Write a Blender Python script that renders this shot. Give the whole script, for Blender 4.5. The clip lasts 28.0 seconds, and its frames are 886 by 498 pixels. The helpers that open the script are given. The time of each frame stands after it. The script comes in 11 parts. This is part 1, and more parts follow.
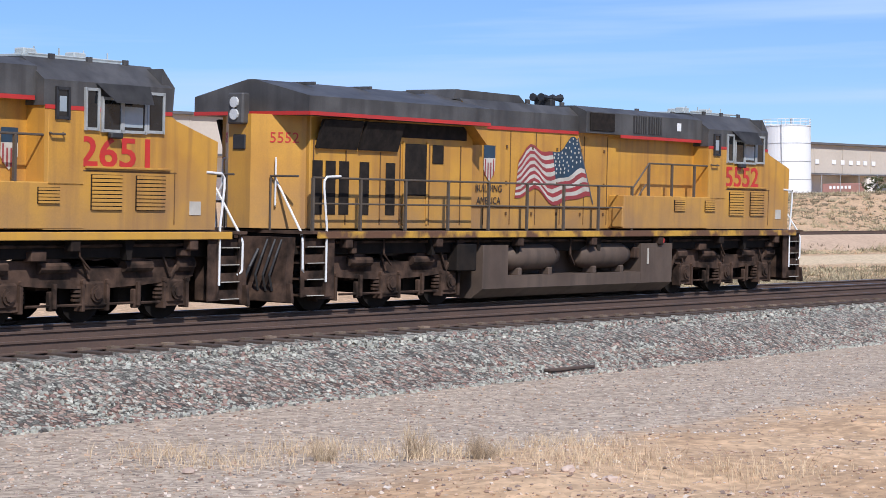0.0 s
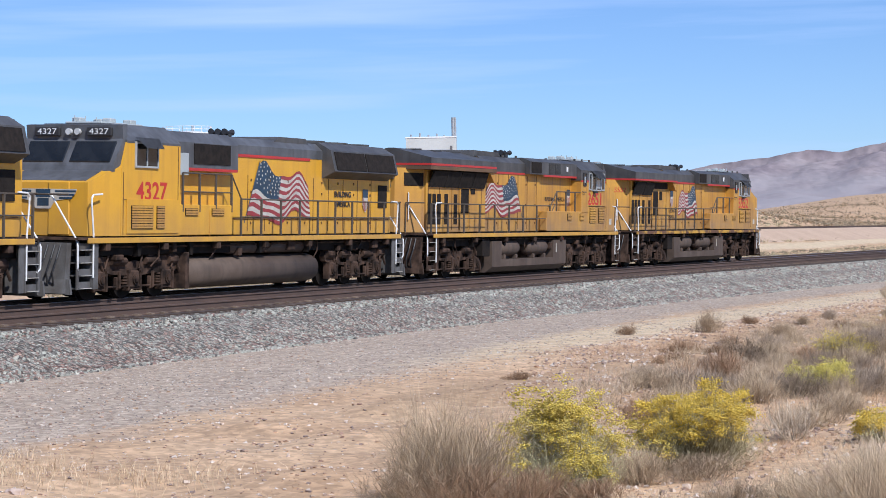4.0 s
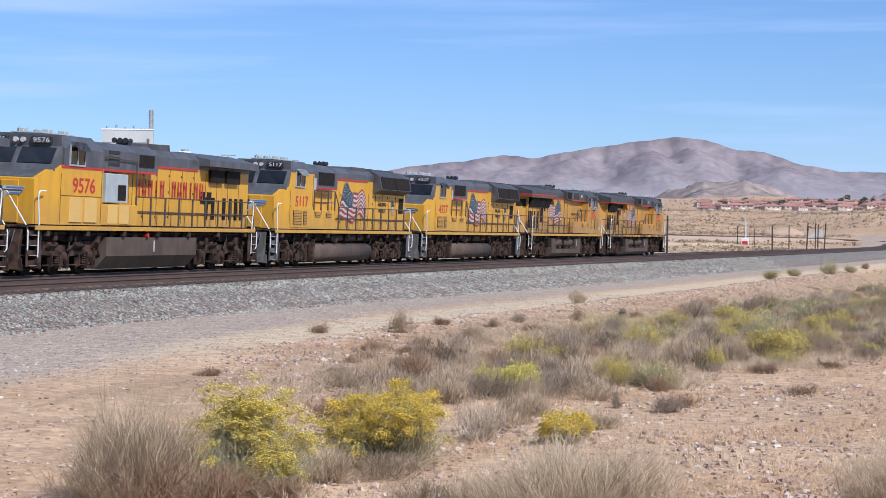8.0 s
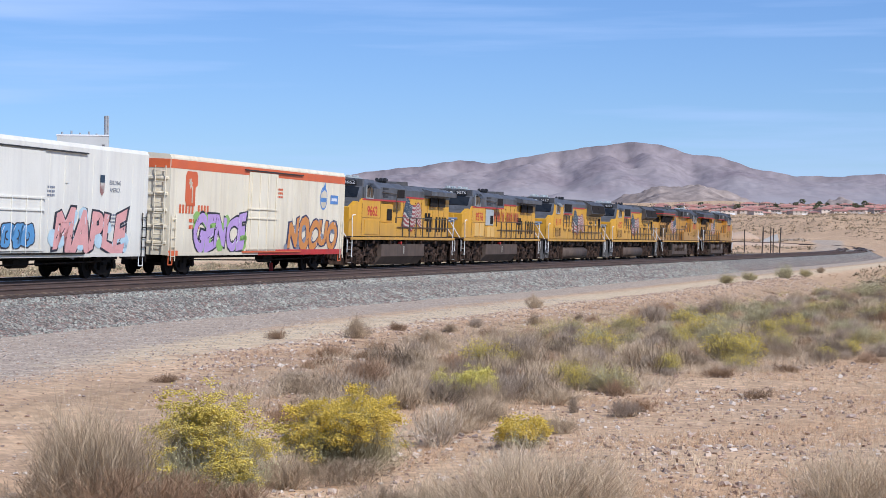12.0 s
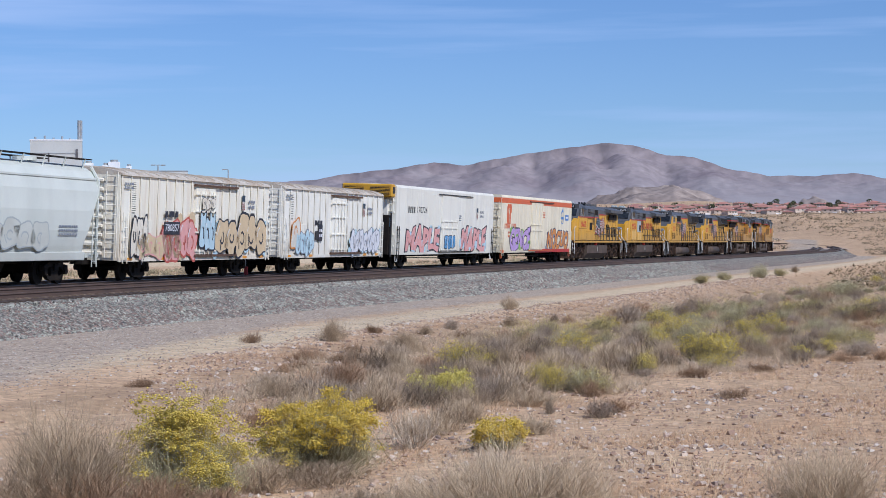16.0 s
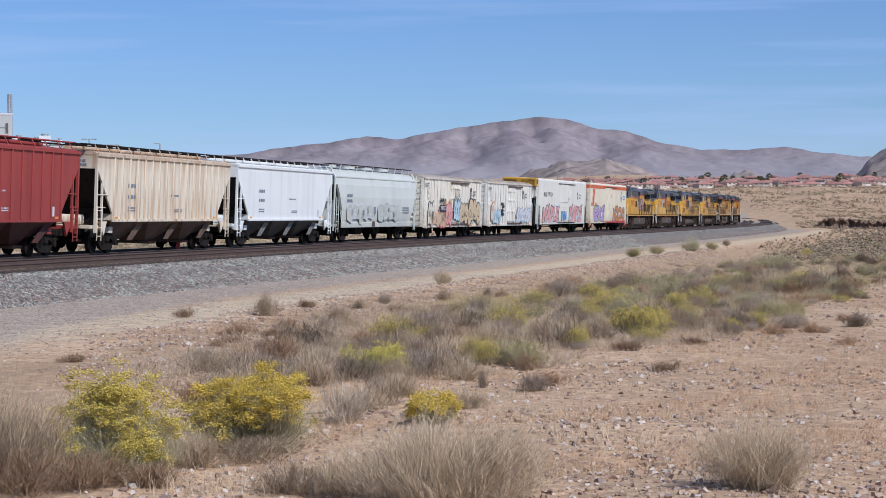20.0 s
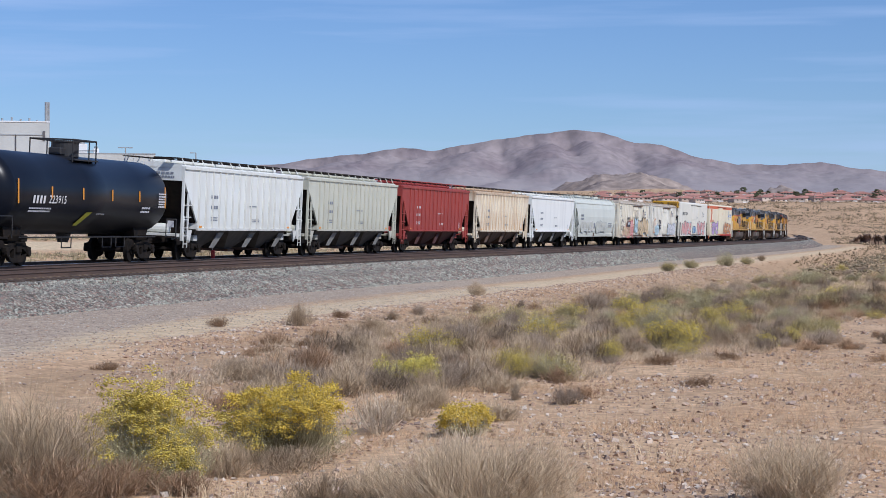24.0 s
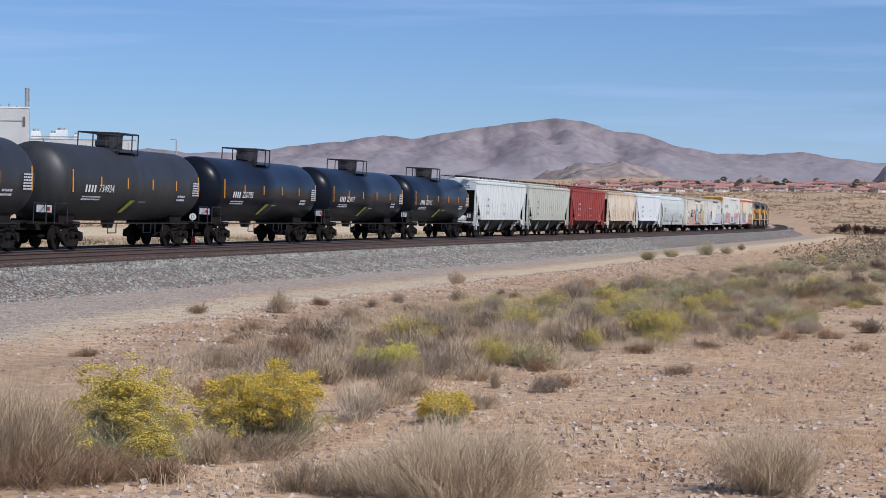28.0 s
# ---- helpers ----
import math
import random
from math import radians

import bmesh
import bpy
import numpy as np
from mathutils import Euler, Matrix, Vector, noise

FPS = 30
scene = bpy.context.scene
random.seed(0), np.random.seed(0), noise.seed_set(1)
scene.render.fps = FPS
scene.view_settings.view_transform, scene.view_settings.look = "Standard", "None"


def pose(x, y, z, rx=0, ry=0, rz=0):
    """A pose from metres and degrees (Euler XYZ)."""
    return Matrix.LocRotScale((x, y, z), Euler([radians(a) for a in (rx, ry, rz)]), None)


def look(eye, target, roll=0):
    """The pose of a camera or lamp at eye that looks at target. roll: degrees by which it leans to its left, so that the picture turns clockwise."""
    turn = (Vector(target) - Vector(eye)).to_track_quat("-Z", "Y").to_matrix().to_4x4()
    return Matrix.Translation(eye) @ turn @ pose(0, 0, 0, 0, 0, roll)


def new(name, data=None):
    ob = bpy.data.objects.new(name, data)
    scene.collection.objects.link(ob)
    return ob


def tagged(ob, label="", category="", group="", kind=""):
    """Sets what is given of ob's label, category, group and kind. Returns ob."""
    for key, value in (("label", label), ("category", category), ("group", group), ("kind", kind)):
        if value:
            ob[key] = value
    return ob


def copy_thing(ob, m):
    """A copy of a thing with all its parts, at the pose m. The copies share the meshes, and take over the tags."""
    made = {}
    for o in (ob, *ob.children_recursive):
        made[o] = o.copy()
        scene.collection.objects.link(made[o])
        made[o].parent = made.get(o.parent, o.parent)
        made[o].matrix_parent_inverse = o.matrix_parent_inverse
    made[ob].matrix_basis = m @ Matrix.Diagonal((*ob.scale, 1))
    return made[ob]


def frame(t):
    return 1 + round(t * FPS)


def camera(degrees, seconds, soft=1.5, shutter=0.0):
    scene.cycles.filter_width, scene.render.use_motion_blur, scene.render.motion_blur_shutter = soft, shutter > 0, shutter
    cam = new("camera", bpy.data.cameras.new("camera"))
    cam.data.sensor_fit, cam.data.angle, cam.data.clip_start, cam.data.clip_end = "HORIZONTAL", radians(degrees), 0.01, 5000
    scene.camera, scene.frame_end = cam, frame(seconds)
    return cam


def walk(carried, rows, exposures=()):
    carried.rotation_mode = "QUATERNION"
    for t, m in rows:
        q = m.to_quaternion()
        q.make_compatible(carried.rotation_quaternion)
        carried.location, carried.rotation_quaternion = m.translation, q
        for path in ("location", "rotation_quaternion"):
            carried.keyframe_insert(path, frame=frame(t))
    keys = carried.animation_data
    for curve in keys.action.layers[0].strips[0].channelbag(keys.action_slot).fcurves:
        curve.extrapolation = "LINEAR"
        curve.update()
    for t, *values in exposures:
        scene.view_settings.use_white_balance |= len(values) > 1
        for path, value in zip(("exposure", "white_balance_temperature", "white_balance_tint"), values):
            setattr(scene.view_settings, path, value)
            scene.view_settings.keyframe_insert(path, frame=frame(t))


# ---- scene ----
cam = camera(24.11, 28.0, soft=0.6)

# seconds, yaw, pitch, roll of a camera that is held in one place, 1.7 m above the ground
HEAD = (
    (0.0, 27.64, 0.15, 0.63),
    (0.5, 24.70, -0.07, 1.13),
    (1.0, 21.84, -0.20, 0.96),
    (1.5, 19.31, -0.22, 1.16),
    (2.0, 18.11, 0.05, 1.40),
    (2.5, 16.86, 0.17, 1.46),
    (4.5, 9.63, -0.02, 0.94),
    (5.0, 8.41, -0.10, 0.37),
    (5.5, 7.16, -0.16, -0.22),
    (6.0, 5.79, -0.18, -0.29),
    (6.5, 4.59, -0.41, -0.44),
    (7.0, 3.93, -0.38, -0.33),
    (7.5, 3.34, -0.24, -0.39),
    (8.0, 2.86, -0.06, -0.33),
    (8.5, 2.69, -0.01, -0.08),
    (9.0, 2.19, 0.01, 0.15),
    (9.5, 1.65, 0.00, 0.32),
    (10.0, 1.42, 0.15, 0.33),
    (10.5, 1.58, 0.29, 0.17),
    (11.0, 1.74, 0.33, -0.10),
    (11.5, 1.69, 0.19, -0.20),
    (12.0, 1.66, 0.09, -0.16),
    (12.5, 1.46, -0.06, -0.19),
    (14.5, 0.63, -0.00, -0.04),
    (15.0, 0.82, 0.09, 0.19),
    (15.5, 0.95, 0.15, 0.32),
    (16.0, 0.97, 0.15, 0.29),
    (16.5, 0.57, 0.08, 0.21),
    (17.0, -0.13, 0.02, 0.28),
    (17.5, -0.60, -0.09, 0.24),
    (18.0, -0.87, -0.30, 0.29),
    (18.5, -0.87, -0.40, 0.27),
    (19.0, -0.95, -0.46, 0.25),
    (19.5, -1.16, -0.49, 0.44),
    (20.0, -0.88, -0.58, 0.39),
    (20.5, -0.50, -0.64, 0.22),
    (21.0, -0.32, -0.56, 0.20),
    (21.5, 0.08, -0.47, 0.21),
    (23.5, -0.01, -0.41, -0.29),
    (24.0, 0.07, -0.25, -0.22),
    (24.5, 0.06, -0.13, -0.20),
    (25.0, 0.00, -0.15, -0.30),
    (25.5, -0.25, -0.22, -0.14),
    (26.0, -0.60, -0.22, -0.10),
    (26.5, -0.77, -0.18, -0.10),
    (27.0, -0.86, -0.22, -0.30),
    (27.5, -0.64, -0.42, -0.35),
    (28.0, -0.47, -0.58, -0.49),
)
EXPO = tuple((t, e, k, 12.5) for t, e, k in ((0, 0.08, 6120), (1, 0.20, 6180), (2, 0.13, 6090), (7, 0.06, 5910), (10, 0.04, 5880), (12, -0.04, 5870), (14.5, -0.20, 5780), (18, -0.28, 5770), (21, -0.28, 5880), (24, -0.27, 5980), (28, -0.31, 6000)))
walk(cam, [(t, pose(0, 0, 0, 90 + p, r, y)) for t, y, p, r in HEAD],
     exposures=EXPO)

# ---- the railway line: curvature every few metres along it, and the place of the train's front second by second ----
KNOTS = (-120, -60, -20, 20, 60, 100, 140, 180, 220, 260, 300, 340, 380, 420, 480, 540, 620, 720, 820)
BEND = (1.03, 1.21, 1.49, 0.54, 0.51, 0.01, 0.02, 0.07, -0.22, -0.93, -0.56, -0.92, 0.52, 0.45, -2.78, -5.82, -6.38, -9.00, -11.21)   # 1/1000 per metre
ORIGIN, BEARING, GRADE = (-15.234, 74.922, -0.919), 0.21030, (0.00399, 1.747e-06)
CANT, SPACING = 0.0429, 4.240
FRONT = (-19.05, -4.18, 10.64, 25.40, 40.10, 54.84, 69.74, 84.73, 99.80, 114.99, 130.29, 145.63, 160.99, 176.40, 191.84, 207.28, 222.67, 238.03, 253.35, 268.64, 283.93, 299.22, 314.54, 329.85, 345.16, 360.45, 375.78, 391.14, 406.55)
ARC = np.arange(-160.0, 901.0, 2.0)
_k = np.interp(ARC, KNOTS, [b / 1000 for b in BEND])
_h = np.concatenate([[0], np.cumsum(_k[1:] + _k[:-1])])
_i0 = int(np.searchsorted(ARC, 0))
TURN = _h - _h[_i0] + BEARING
_sx, _sy = np.sin(TURN), np.cos(TURN)
LINE_X = np.concatenate([[0], np.cumsum(_sx[1:] + _sx[:-1])])
LINE_Y = np.concatenate([[0], np.cumsum(_sy[1:] + _sy[:-1])])
LINE_X, LINE_Y = LINE_X - LINE_X[_i0] + ORIGIN[0], LINE_Y - LINE_Y[_i0] + ORIGIN[1]
LINE_Z = ORIGIN[2] + GRADE[0] * ARC + GRADE[1] * ARC ** 2


def cant_at(s):
    """Lean of the track towards the inside of the bend."""
    return CANT * float(np.clip((260 - s) / 120, 0, 1))


def on_line(s, v=0.0, h=0.0, cant=True):
    """The point v metres to the right of the train's track centre, h above its rails, s along it."""
    e = cant_at(s) if cant else 0.0
    v, h = v * math.cos(e) + h * math.sin(e), h * math.cos(e) - v * math.sin(e)
    a = float(np.interp(s, ARC, TURN))
    return Vector((float(np.interp(s, ARC, LINE_X)) + v * math.cos(a),
                   float(np.interp(s, ARC, LINE_Y)) - v * math.sin(a),
                   float(np.interp(s, ARC, LINE_Z)) + h))


def car_pose(s, wheelbase, flip=False):
    """Pose of a rail vehicle whose centre is s along the line: x forward, z up from the rails."""
    a, b = on_line(s + wheelbase / 2), on_line(s - wheelbase / 2)
    fx = (a - b).normalized()
    e = cant_at(s)
    up = Vector((0, 0, 1)) * math.cos(e) + Vector((fx.y, -fx.x, 0)).normalized() * math.sin(e)
    up = (up - fx * up.dot(fx)).normalized()
    fl = up.cross(fx)
    m = Matrix(((fx.x, fl.x, up.x), (fx.y, fl.y, up.y), (fx.z, fl.z, up.z))).to_4x4()
    m.translation = (a + b) / 2
    return m @ Matrix.Rotation(math.pi, 4, "Z") if flip else m


# ---- light ----
SUN_ELEVATION, SUN_SIDE, SUN_BACK = radians(44), 0.70, -0.714
world = bpy.data.worlds.new("sky")
scene.world = world
world.use_nodes = True
wn, wl = world.node_tree.nodes, world.node_tree.links
wn.clear()
w_out, w_bg, w_sky = wn.new("ShaderNodeOutputWorld"), wn.new("ShaderNodeBackground"), wn.new("ShaderNodeTexSky")
w_sky.sky_type, w_sky.sun_disc = "NISHITA", False
w_sky.sun_elevation, w_sky.sun_rotation = SUN_ELEVATION, math.atan2(SUN_SIDE, SUN_BACK)
w_sky.altitude, w_sky.air_density, w_sky.dust_density, w_sky.ozone_density = 900, 1.0, 0.2, 3.0
w_bg.inputs[1].default_value = 0.094
# thin streaks of high cloud
w_tc, w_map, w_noise, w_ramp, w_mix = (wn.new(n) for n in ("ShaderNodeTexCoord", "ShaderNodeMapping", "ShaderNodeTexNoise", "ShaderNodeValToRGB", "ShaderNodeMixRGB"))
w_map.inputs["Scale"].default_value = (1.6, 1.0, 26.0)
w_map.inputs["Rotation"].default_value = (0, radians(2.2), 0)
w_noise.inputs["Scale"].default_value, w_noise.inputs["Detail"].default_value = 2.2, 5
w_ramp.color_ramp.elements[0].position, w_ramp.color_ramp.elements[1].position = 0.48, 0.76
w_ramp.color_ramp.elements[1].color = (0.78, 0.78, 0.78, 1)
w_mix.inputs[2].default_value = (7.5, 8.2, 9.2, 1)
wl.new(w_tc.outputs["Generated"], w_map.inputs[0])
wl.new(w_map.outputs[0], w_noise.inputs["Vector"])
wl.new(w_noise.outputs["Fac"], w_ramp.inputs[0])
wl.new(w_ramp.outputs[0], w_mix.inputs[0])
wl.new(w_sky.outputs[0], w_mix.inputs[1])
w_tint = wn.new("ShaderNodeMixRGB")
w_tint.blend_type = "MULTIPLY"
w_tint.inputs[0].default_value, w_tint.inputs[2].default_value = 1.0, (0.76, 0.905, 1.175, 1)
wl.new(w_mix.outputs[0], w_tint.inputs[1])
wl.new(w_tint.outputs[0], w_bg.inputs[0])
wl.new(w_bg.outputs[0], w_out.inputs[0])

sun = new("sun", bpy.data.lights.new("sun", "SUN"))
sun.data.energy, sun.data.angle, sun.data.color = 4.5, radians(0.53), (1.0, 0.96, 0.90)
ce = math.cos(SUN_ELEVATION)
sun.matrix_world = look((0, 0, 60), (-SUN_SIDE * ce, -SUN_BACK * ce, 60 - math.sin(SUN_ELEVATION)))

# ---- materials ----


def material(name, colour, second=None, scale=3.0, rough=0.7, metal=0.0, bump=0.0, fine=30.0, spread=(0.35, 0.65),
             island=0.0, streak=None, coat=None, spec=0.5, grain=0.12, stretch=(1, 1, 1), per_object=0.0):
    """A painted or natural surface: two colours mixed by broad noise, fine grain over it, optional run-down streaks and relief."""
    m = bpy.data.materials.new(name)
    m.use_nodes = True
    n, l = m.node_tree.nodes, m.node_tree.links
    p = n["Principled BSDF"]
    p.inputs["Roughness"].default_value, p.inputs["Metallic"].default_value = rough, metal
    p.inputs["Specular IOR Level"].default_value = spec
    tc, mp = n.new("ShaderNodeTexCoord"), n.new("ShaderNodeMapping")
    mp.inputs["Scale"].default_value = stretch
    l.new(tc.outputs["Object"], mp.inputs[0])
    big, small = n.new("ShaderNodeTexNoise"), n.new("ShaderNodeTexNoise")
    big.inputs["Scale"].default_value, big.inputs["Detail"].default_value = scale, 6
    small.inputs["Scale"].default_value, small.inputs["Detail"].default_value = fine, 4
    l.new(mp.outputs[0], big.inputs["Vector"])
    l.new(mp.outputs[0], small.inputs["Vector"])
    ramp = n.new("ShaderNodeValToRGB")
    ramp.color_ramp.elements[0].position, ramp.color_ramp.elements[1].position = spread
    second = second or tuple(c * 0.8 for c in colour)
    ramp.color_ramp.elements[0].color, ramp.color_ramp.elements[1].color = (*colour, 1), (*second, 1)
    l.new(big.outputs["Fac"], ramp.inputs[0])
    out = ramp.outputs[0]
    if streak:
        col, amount, top = streak
        m2, t2, r2, x2 = n.new("ShaderNodeMapping"), n.new("ShaderNodeTexNoise"), n.new("ShaderNodeValToRGB"), n.new("ShaderNodeMixRGB")
        m2.inputs["Scale"].default_value = (1, 1, 0.06)
        t2.inputs["Scale"].default_value, t2.inputs["Detail"].default_value = top, 5
        r2.color_ramp.elements[0].position, r2.color_ramp.elements[1].position = 0.48, 0.72
        r2.color_ramp.elements[1].color = (amount, amount, amount, 1)
        x2.inputs[2].default_value = (*col, 1)
        l.new(tc.outputs["Object"], m2.inputs[0])
        l.new(m2.outputs[0], t2.inputs["Vector"])
        l.new(t2.outputs["Fac"], r2.inputs[0])
        l.new(r2.outputs[0], x2.inputs[0])
        l.new(out, x2.inputs[1])
        out = x2.outputs[0]
    if coat:
        # dust and soot that settle low down on the vehicle, thinning out upwards
        col, low, high, amount = coat
        sx, mr, ad, x3 = n.new("ShaderNodeSeparateXYZ"), n.new("ShaderNodeMapRange"), n.new("ShaderNodeMath"), n.new("ShaderNodeMixRGB")
        l.new(tc.outputs["Object"], sx.inputs[0])
        mr.inputs["From Min"].default_value, mr.inputs["From Max"].default_value = high, low
        mr.inputs["To Max"].default_value = amount * 2
        l.new(sx.outputs[2], mr.inputs[0])
        ad.operation = "MULTIPLY"
        l.new(mr.outputs[0], ad.inputs[0])
        l.new(big.outputs["Fac"], ad.inputs[1])
        l.new(ad.outputs[0], x3.inputs[0])
        l.new(out, x3.inputs[1])
        x3.inputs[2].default_value = (*col, 1)
        out = x3.outputs[0]
    hs = n.new("ShaderNodeHueSaturation")
    l.new(out, hs.inputs["Color"])
    mr = n.new("ShaderNodeMapRange")
    mr.inputs["To Min"].default_value, mr.inputs["To Max"].default_value = 1 - grain * 2, 1 + grain * 2
    l.new(small.outputs["Fac"], mr.inputs[0])
    val = mr.outputs[0]
    if island or per_object:
        src = n.new("ShaderNodeNewGeometry").outputs["Random Per Island"] if island else n.new("ShaderNodeObjectInfo").outputs["Random"]
        k = island or per_object
        m4, mu = n.new("ShaderNodeMapRange"), n.new("ShaderNodeMath")
        m4.inputs["To Min"].default_value, m4.inputs["To Max"].default_value = 1 - k, 1 + k
        l.new(src, m4.inputs[0])
        mu.operation = "MULTIPLY"
        l.new(m4.outputs[0], mu.inputs[0])
        l.new(val, mu.inputs[1])
        val = mu.outputs[0]
    l.new(val, hs.inputs["Value"])
    l.new(hs.outputs[0], p.inputs["Base Color"])
    if bump:
        b = n.new("ShaderNodeBump")
        b.inputs["Strength"].default_value, b.inputs["Distance"].default_value = 0.6, bump
        l.new(small.outputs["Fac"], b.inputs["Height"])
        l.new(b.outputs[0], p.inputs["Normal"])
    return m


def stone_material(name, colours, rough=0.85):
    """Stones of several rocks: each piece takes one of the colours."""
    m = material(name, colours[0], colours[1], 8.0, rough, bump=0.01, fine=60, grain=0.15, spec=0.3)
    n, l = m.node_tree.nodes, m.node_tree.links
    r, isl, mx = n.new("ShaderNodeValToRGB"), n.new("ShaderNodeNewGeometry"), n.new("ShaderNodeHueSaturation")
    r.color_ramp.interpolation = "CONSTANT"
    els = r.color_ramp.elements
    els[0].color = (*colours[0], 1)
    els[1].position, els[1].color = 1 / len(colours), (*colours[1], 1)
    for i, c in enumerate(colours[2:]):
        els.new((i + 2) / len(colours)).color = (*c, 1)
    l.new(isl.outputs["Random Per Island"], r.inputs[0])
    l.new(r.outputs[0], mx.inputs["Color"])
    hs = n["Principled BSDF"].inputs["Base Color"].links[0].from_node
    l.new(hs.inputs["Value"].links[0].from_socket, mx.inputs["Value"])
    l.new(mx.outputs[0], n["Principled BSDF"].inputs["Base Color"])
    return m


DUST = (0.23, 0.17, 0.12)
M = {}
M["yellow"] = material("armour_yellow_paint", (0.69, 0.36, 0.024), (0.63, 0.32, 0.026), 1.2, 0.45, fine=40, streak=((0.36, 0.17, 0.04), 0.28, 4.0), coat=(DUST, 1.6, 2.6, 0.25), grain=0.06)
M["yellow_dull"] = material("weathered_yellow_paint", (0.575, 0.295, 0.038), (0.46, 0.225, 0.038), 1.1, 0.5, fine=40, streak=((0.24, 0.11, 0.04), 0.55, 4.5), coat=(DUST, 1.6, 3.0, 0.4), grain=0.08)
M["roof_grey"] = material("harbour_grey_paint", (0.092, 0.088, 0.084), (0.052, 0.049, 0.046), 1.4, 0.5, fine=30, streak=((0.03, 0.027, 0.025), 0.6, 5.0), grain=0.1)
M["grey_light"] = material("light_harbour_grey_paint", (0.115, 0.118, 0.125), (0.07, 0.071, 0.073), 1.4, 0.5, fine=30, streak=((0.045, 0.04, 0.036), 0.55, 5.0), grain=0.1)
M["red"] = material("red_stripe_paint", (0.50, 0.03, 0.024), (0.40, 0.03, 0.027), 1.5, 0.5, fine=40, grain=0.05)
M["plough_grey"] = material("dusty_grey_plough_paint", (0.13, 0.125, 0.12), (0.075, 0.066, 0.058), 2.0, 0.7, fine=30)
M["seam_dark"] = material("grimy_seam_and_latch_shadow", (0.17, 0.085, 0.025), (0.10, 0.05, 0.02), 3.0, 0.8, fine=30)
M["truck"] = material("dusty_brown_grey_running_gear", (0.095, 0.058, 0.041), (0.020, 0.014, 0.011), 3.0, 0.9, spec=0.15, bump=0.004, fine=60, grain=0.12)
# underframe black, also laid on where shade is drawn as colour
M["under"] = material("sooty_black_underframe_and_shade", (0.011, 0.0095, 0.009), (0.024, 0.018, 0.014), 2.5, 0.85, fine=50, grain=0.15, spec=0.15)
M["tank"] = material("dusty_brown_fuel_tank", (0.125, 0.09, 0.068), (0.085, 0.06, 0.046), 1.2, 0.7, spec=0.25, fine=40, streak=((0.05, 0.04, 0.034), 0.5, 4.0), grain=0.1)
M["black"] = material("flat_black_paint", (0.02, 0.02, 0.022), (0.03, 0.028, 0.027), 3.0, 0.55, fine=40)
M["glass"] = material("dark_cab_glass", (0.012, 0.014, 0.016), (0.02, 0.022, 0.024), 2.0, 0.06, fine=5, grain=0.02)
M["white"] = material("white_paint", (0.78, 0.78, 0.76), (0.7, 0.69, 0.66), 2.0, 0.5, fine=40, grain=0.04)
M["rail"] = material("rusty_brown_rail_steel", (0.115, 0.07, 0.05), (0.085, 0.055, 0.042), 1.0, 0.75, fine=30, grain=0.12)
M["railtop"] = material("worn_bright_rail_head", (0.42, 0.42, 0.43), (0.3, 0.29, 0.28), 1.0, 0.32, metal=1.0, fine=20)
M["tie"] = material("weathered_brown_timber", (0.095, 0.064, 0.048), (0.06, 0.042, 0.033), 3.0, 0.9, bump=0.006, fine=40, per_object=0.25)
# ---- building helpers ----


def part(name, bm, mat, parent=None, label="", smooth=False):
    """Links a bmesh as one mesh object under a thing or a part."""
    me = bpy.data.meshes.new(name)
    bm.to_mesh(me)
    bm.free()
    if smooth:
        me.shade_smooth()
    me.materials.append(M[mat] if isinstance(mat, str) else mat)
    ob = new(name, me)
    if parent is not None:
        ob.parent = parent
    if label:
        tagged(ob, label)
    return ob


def share(name, src, parent, m):
    """Another object on the same mesh."""
    ob = new(name, src.data)
    ob.parent, ob.matrix_basis = parent, m
    return ob


def grid_mesh(name, verts, faces, mat, smooth=True):
    me = bpy.data.meshes.new(name)
    me.from_pydata(verts, [], faces)
    me.update()
    if smooth:
        me.shade_smooth()
    me.materials.append(M[mat] if isinstance(mat, str) else mat)
    return new(name, me)


def box(bm, x, y, z, sx, sy, sz, bevel=0.0):
    """A box with its centre at x, y, z."""
    r = bmesh.ops.create_cube(bm, size=1.0, matrix=Matrix.Translation((x, y, z)) @ Matrix.Diagonal((sx, sy, sz, 1)))
    if bevel:
        es = list({e for v in r["verts"] for e in v.link_edges})
        bmesh.ops.bevel(bm, geom=es, offset=bevel, segments=1, affect="EDGES")
    return bm


def tube(bm, a, b, r, seg=8, r2=None):
    """A round bar from a to b."""
    a, b = Vector(a), Vector(b)
    d = b - a
    m = Matrix.Translation((a + b) / 2) @ d.to_track_quat("Z", "Y").to_matrix().to_4x4()
    bmesh.ops.create_cone(bm, cap_ends=True, segments=seg, radius1=r, radius2=r if r2 is None else r2, depth=d.length, matrix=m)
    return bm


def bars(bm, pts, r, seg=6):
    for a, b in zip(pts, pts[1:]):
        tube(bm, a, b, r, seg)
    return bm


def prism(bm, outline, a, b, axis="x"):
    """Extrudes an outline of (p, q) points from a to b. axis x: points are (y, z); axis y: (x, z); axis z: (x, y)."""
    def at(p, q, w):
        return {"x": (w, p, q), "y": (p, w, q), "z": (p, q, w)}[axis]
    v0 = [bm.verts.new(at(p, q, a)) for p, q in outline]
    v1 = [bm.verts.new(at(p, q, b)) for p, q in outline]
    n = len(outline)
    fs = [bm.faces.new(v0), bm.faces.new(v1[::-1])]
    for i in range(n):
        fs.append(bm.faces.new((v0[i], v1[i], v1[(i + 1) % n], v0[(i + 1) % n])))
    bmesh.ops.recalc_face_normals(bm, faces=fs)
    return bm


def B():
    return bmesh.new()


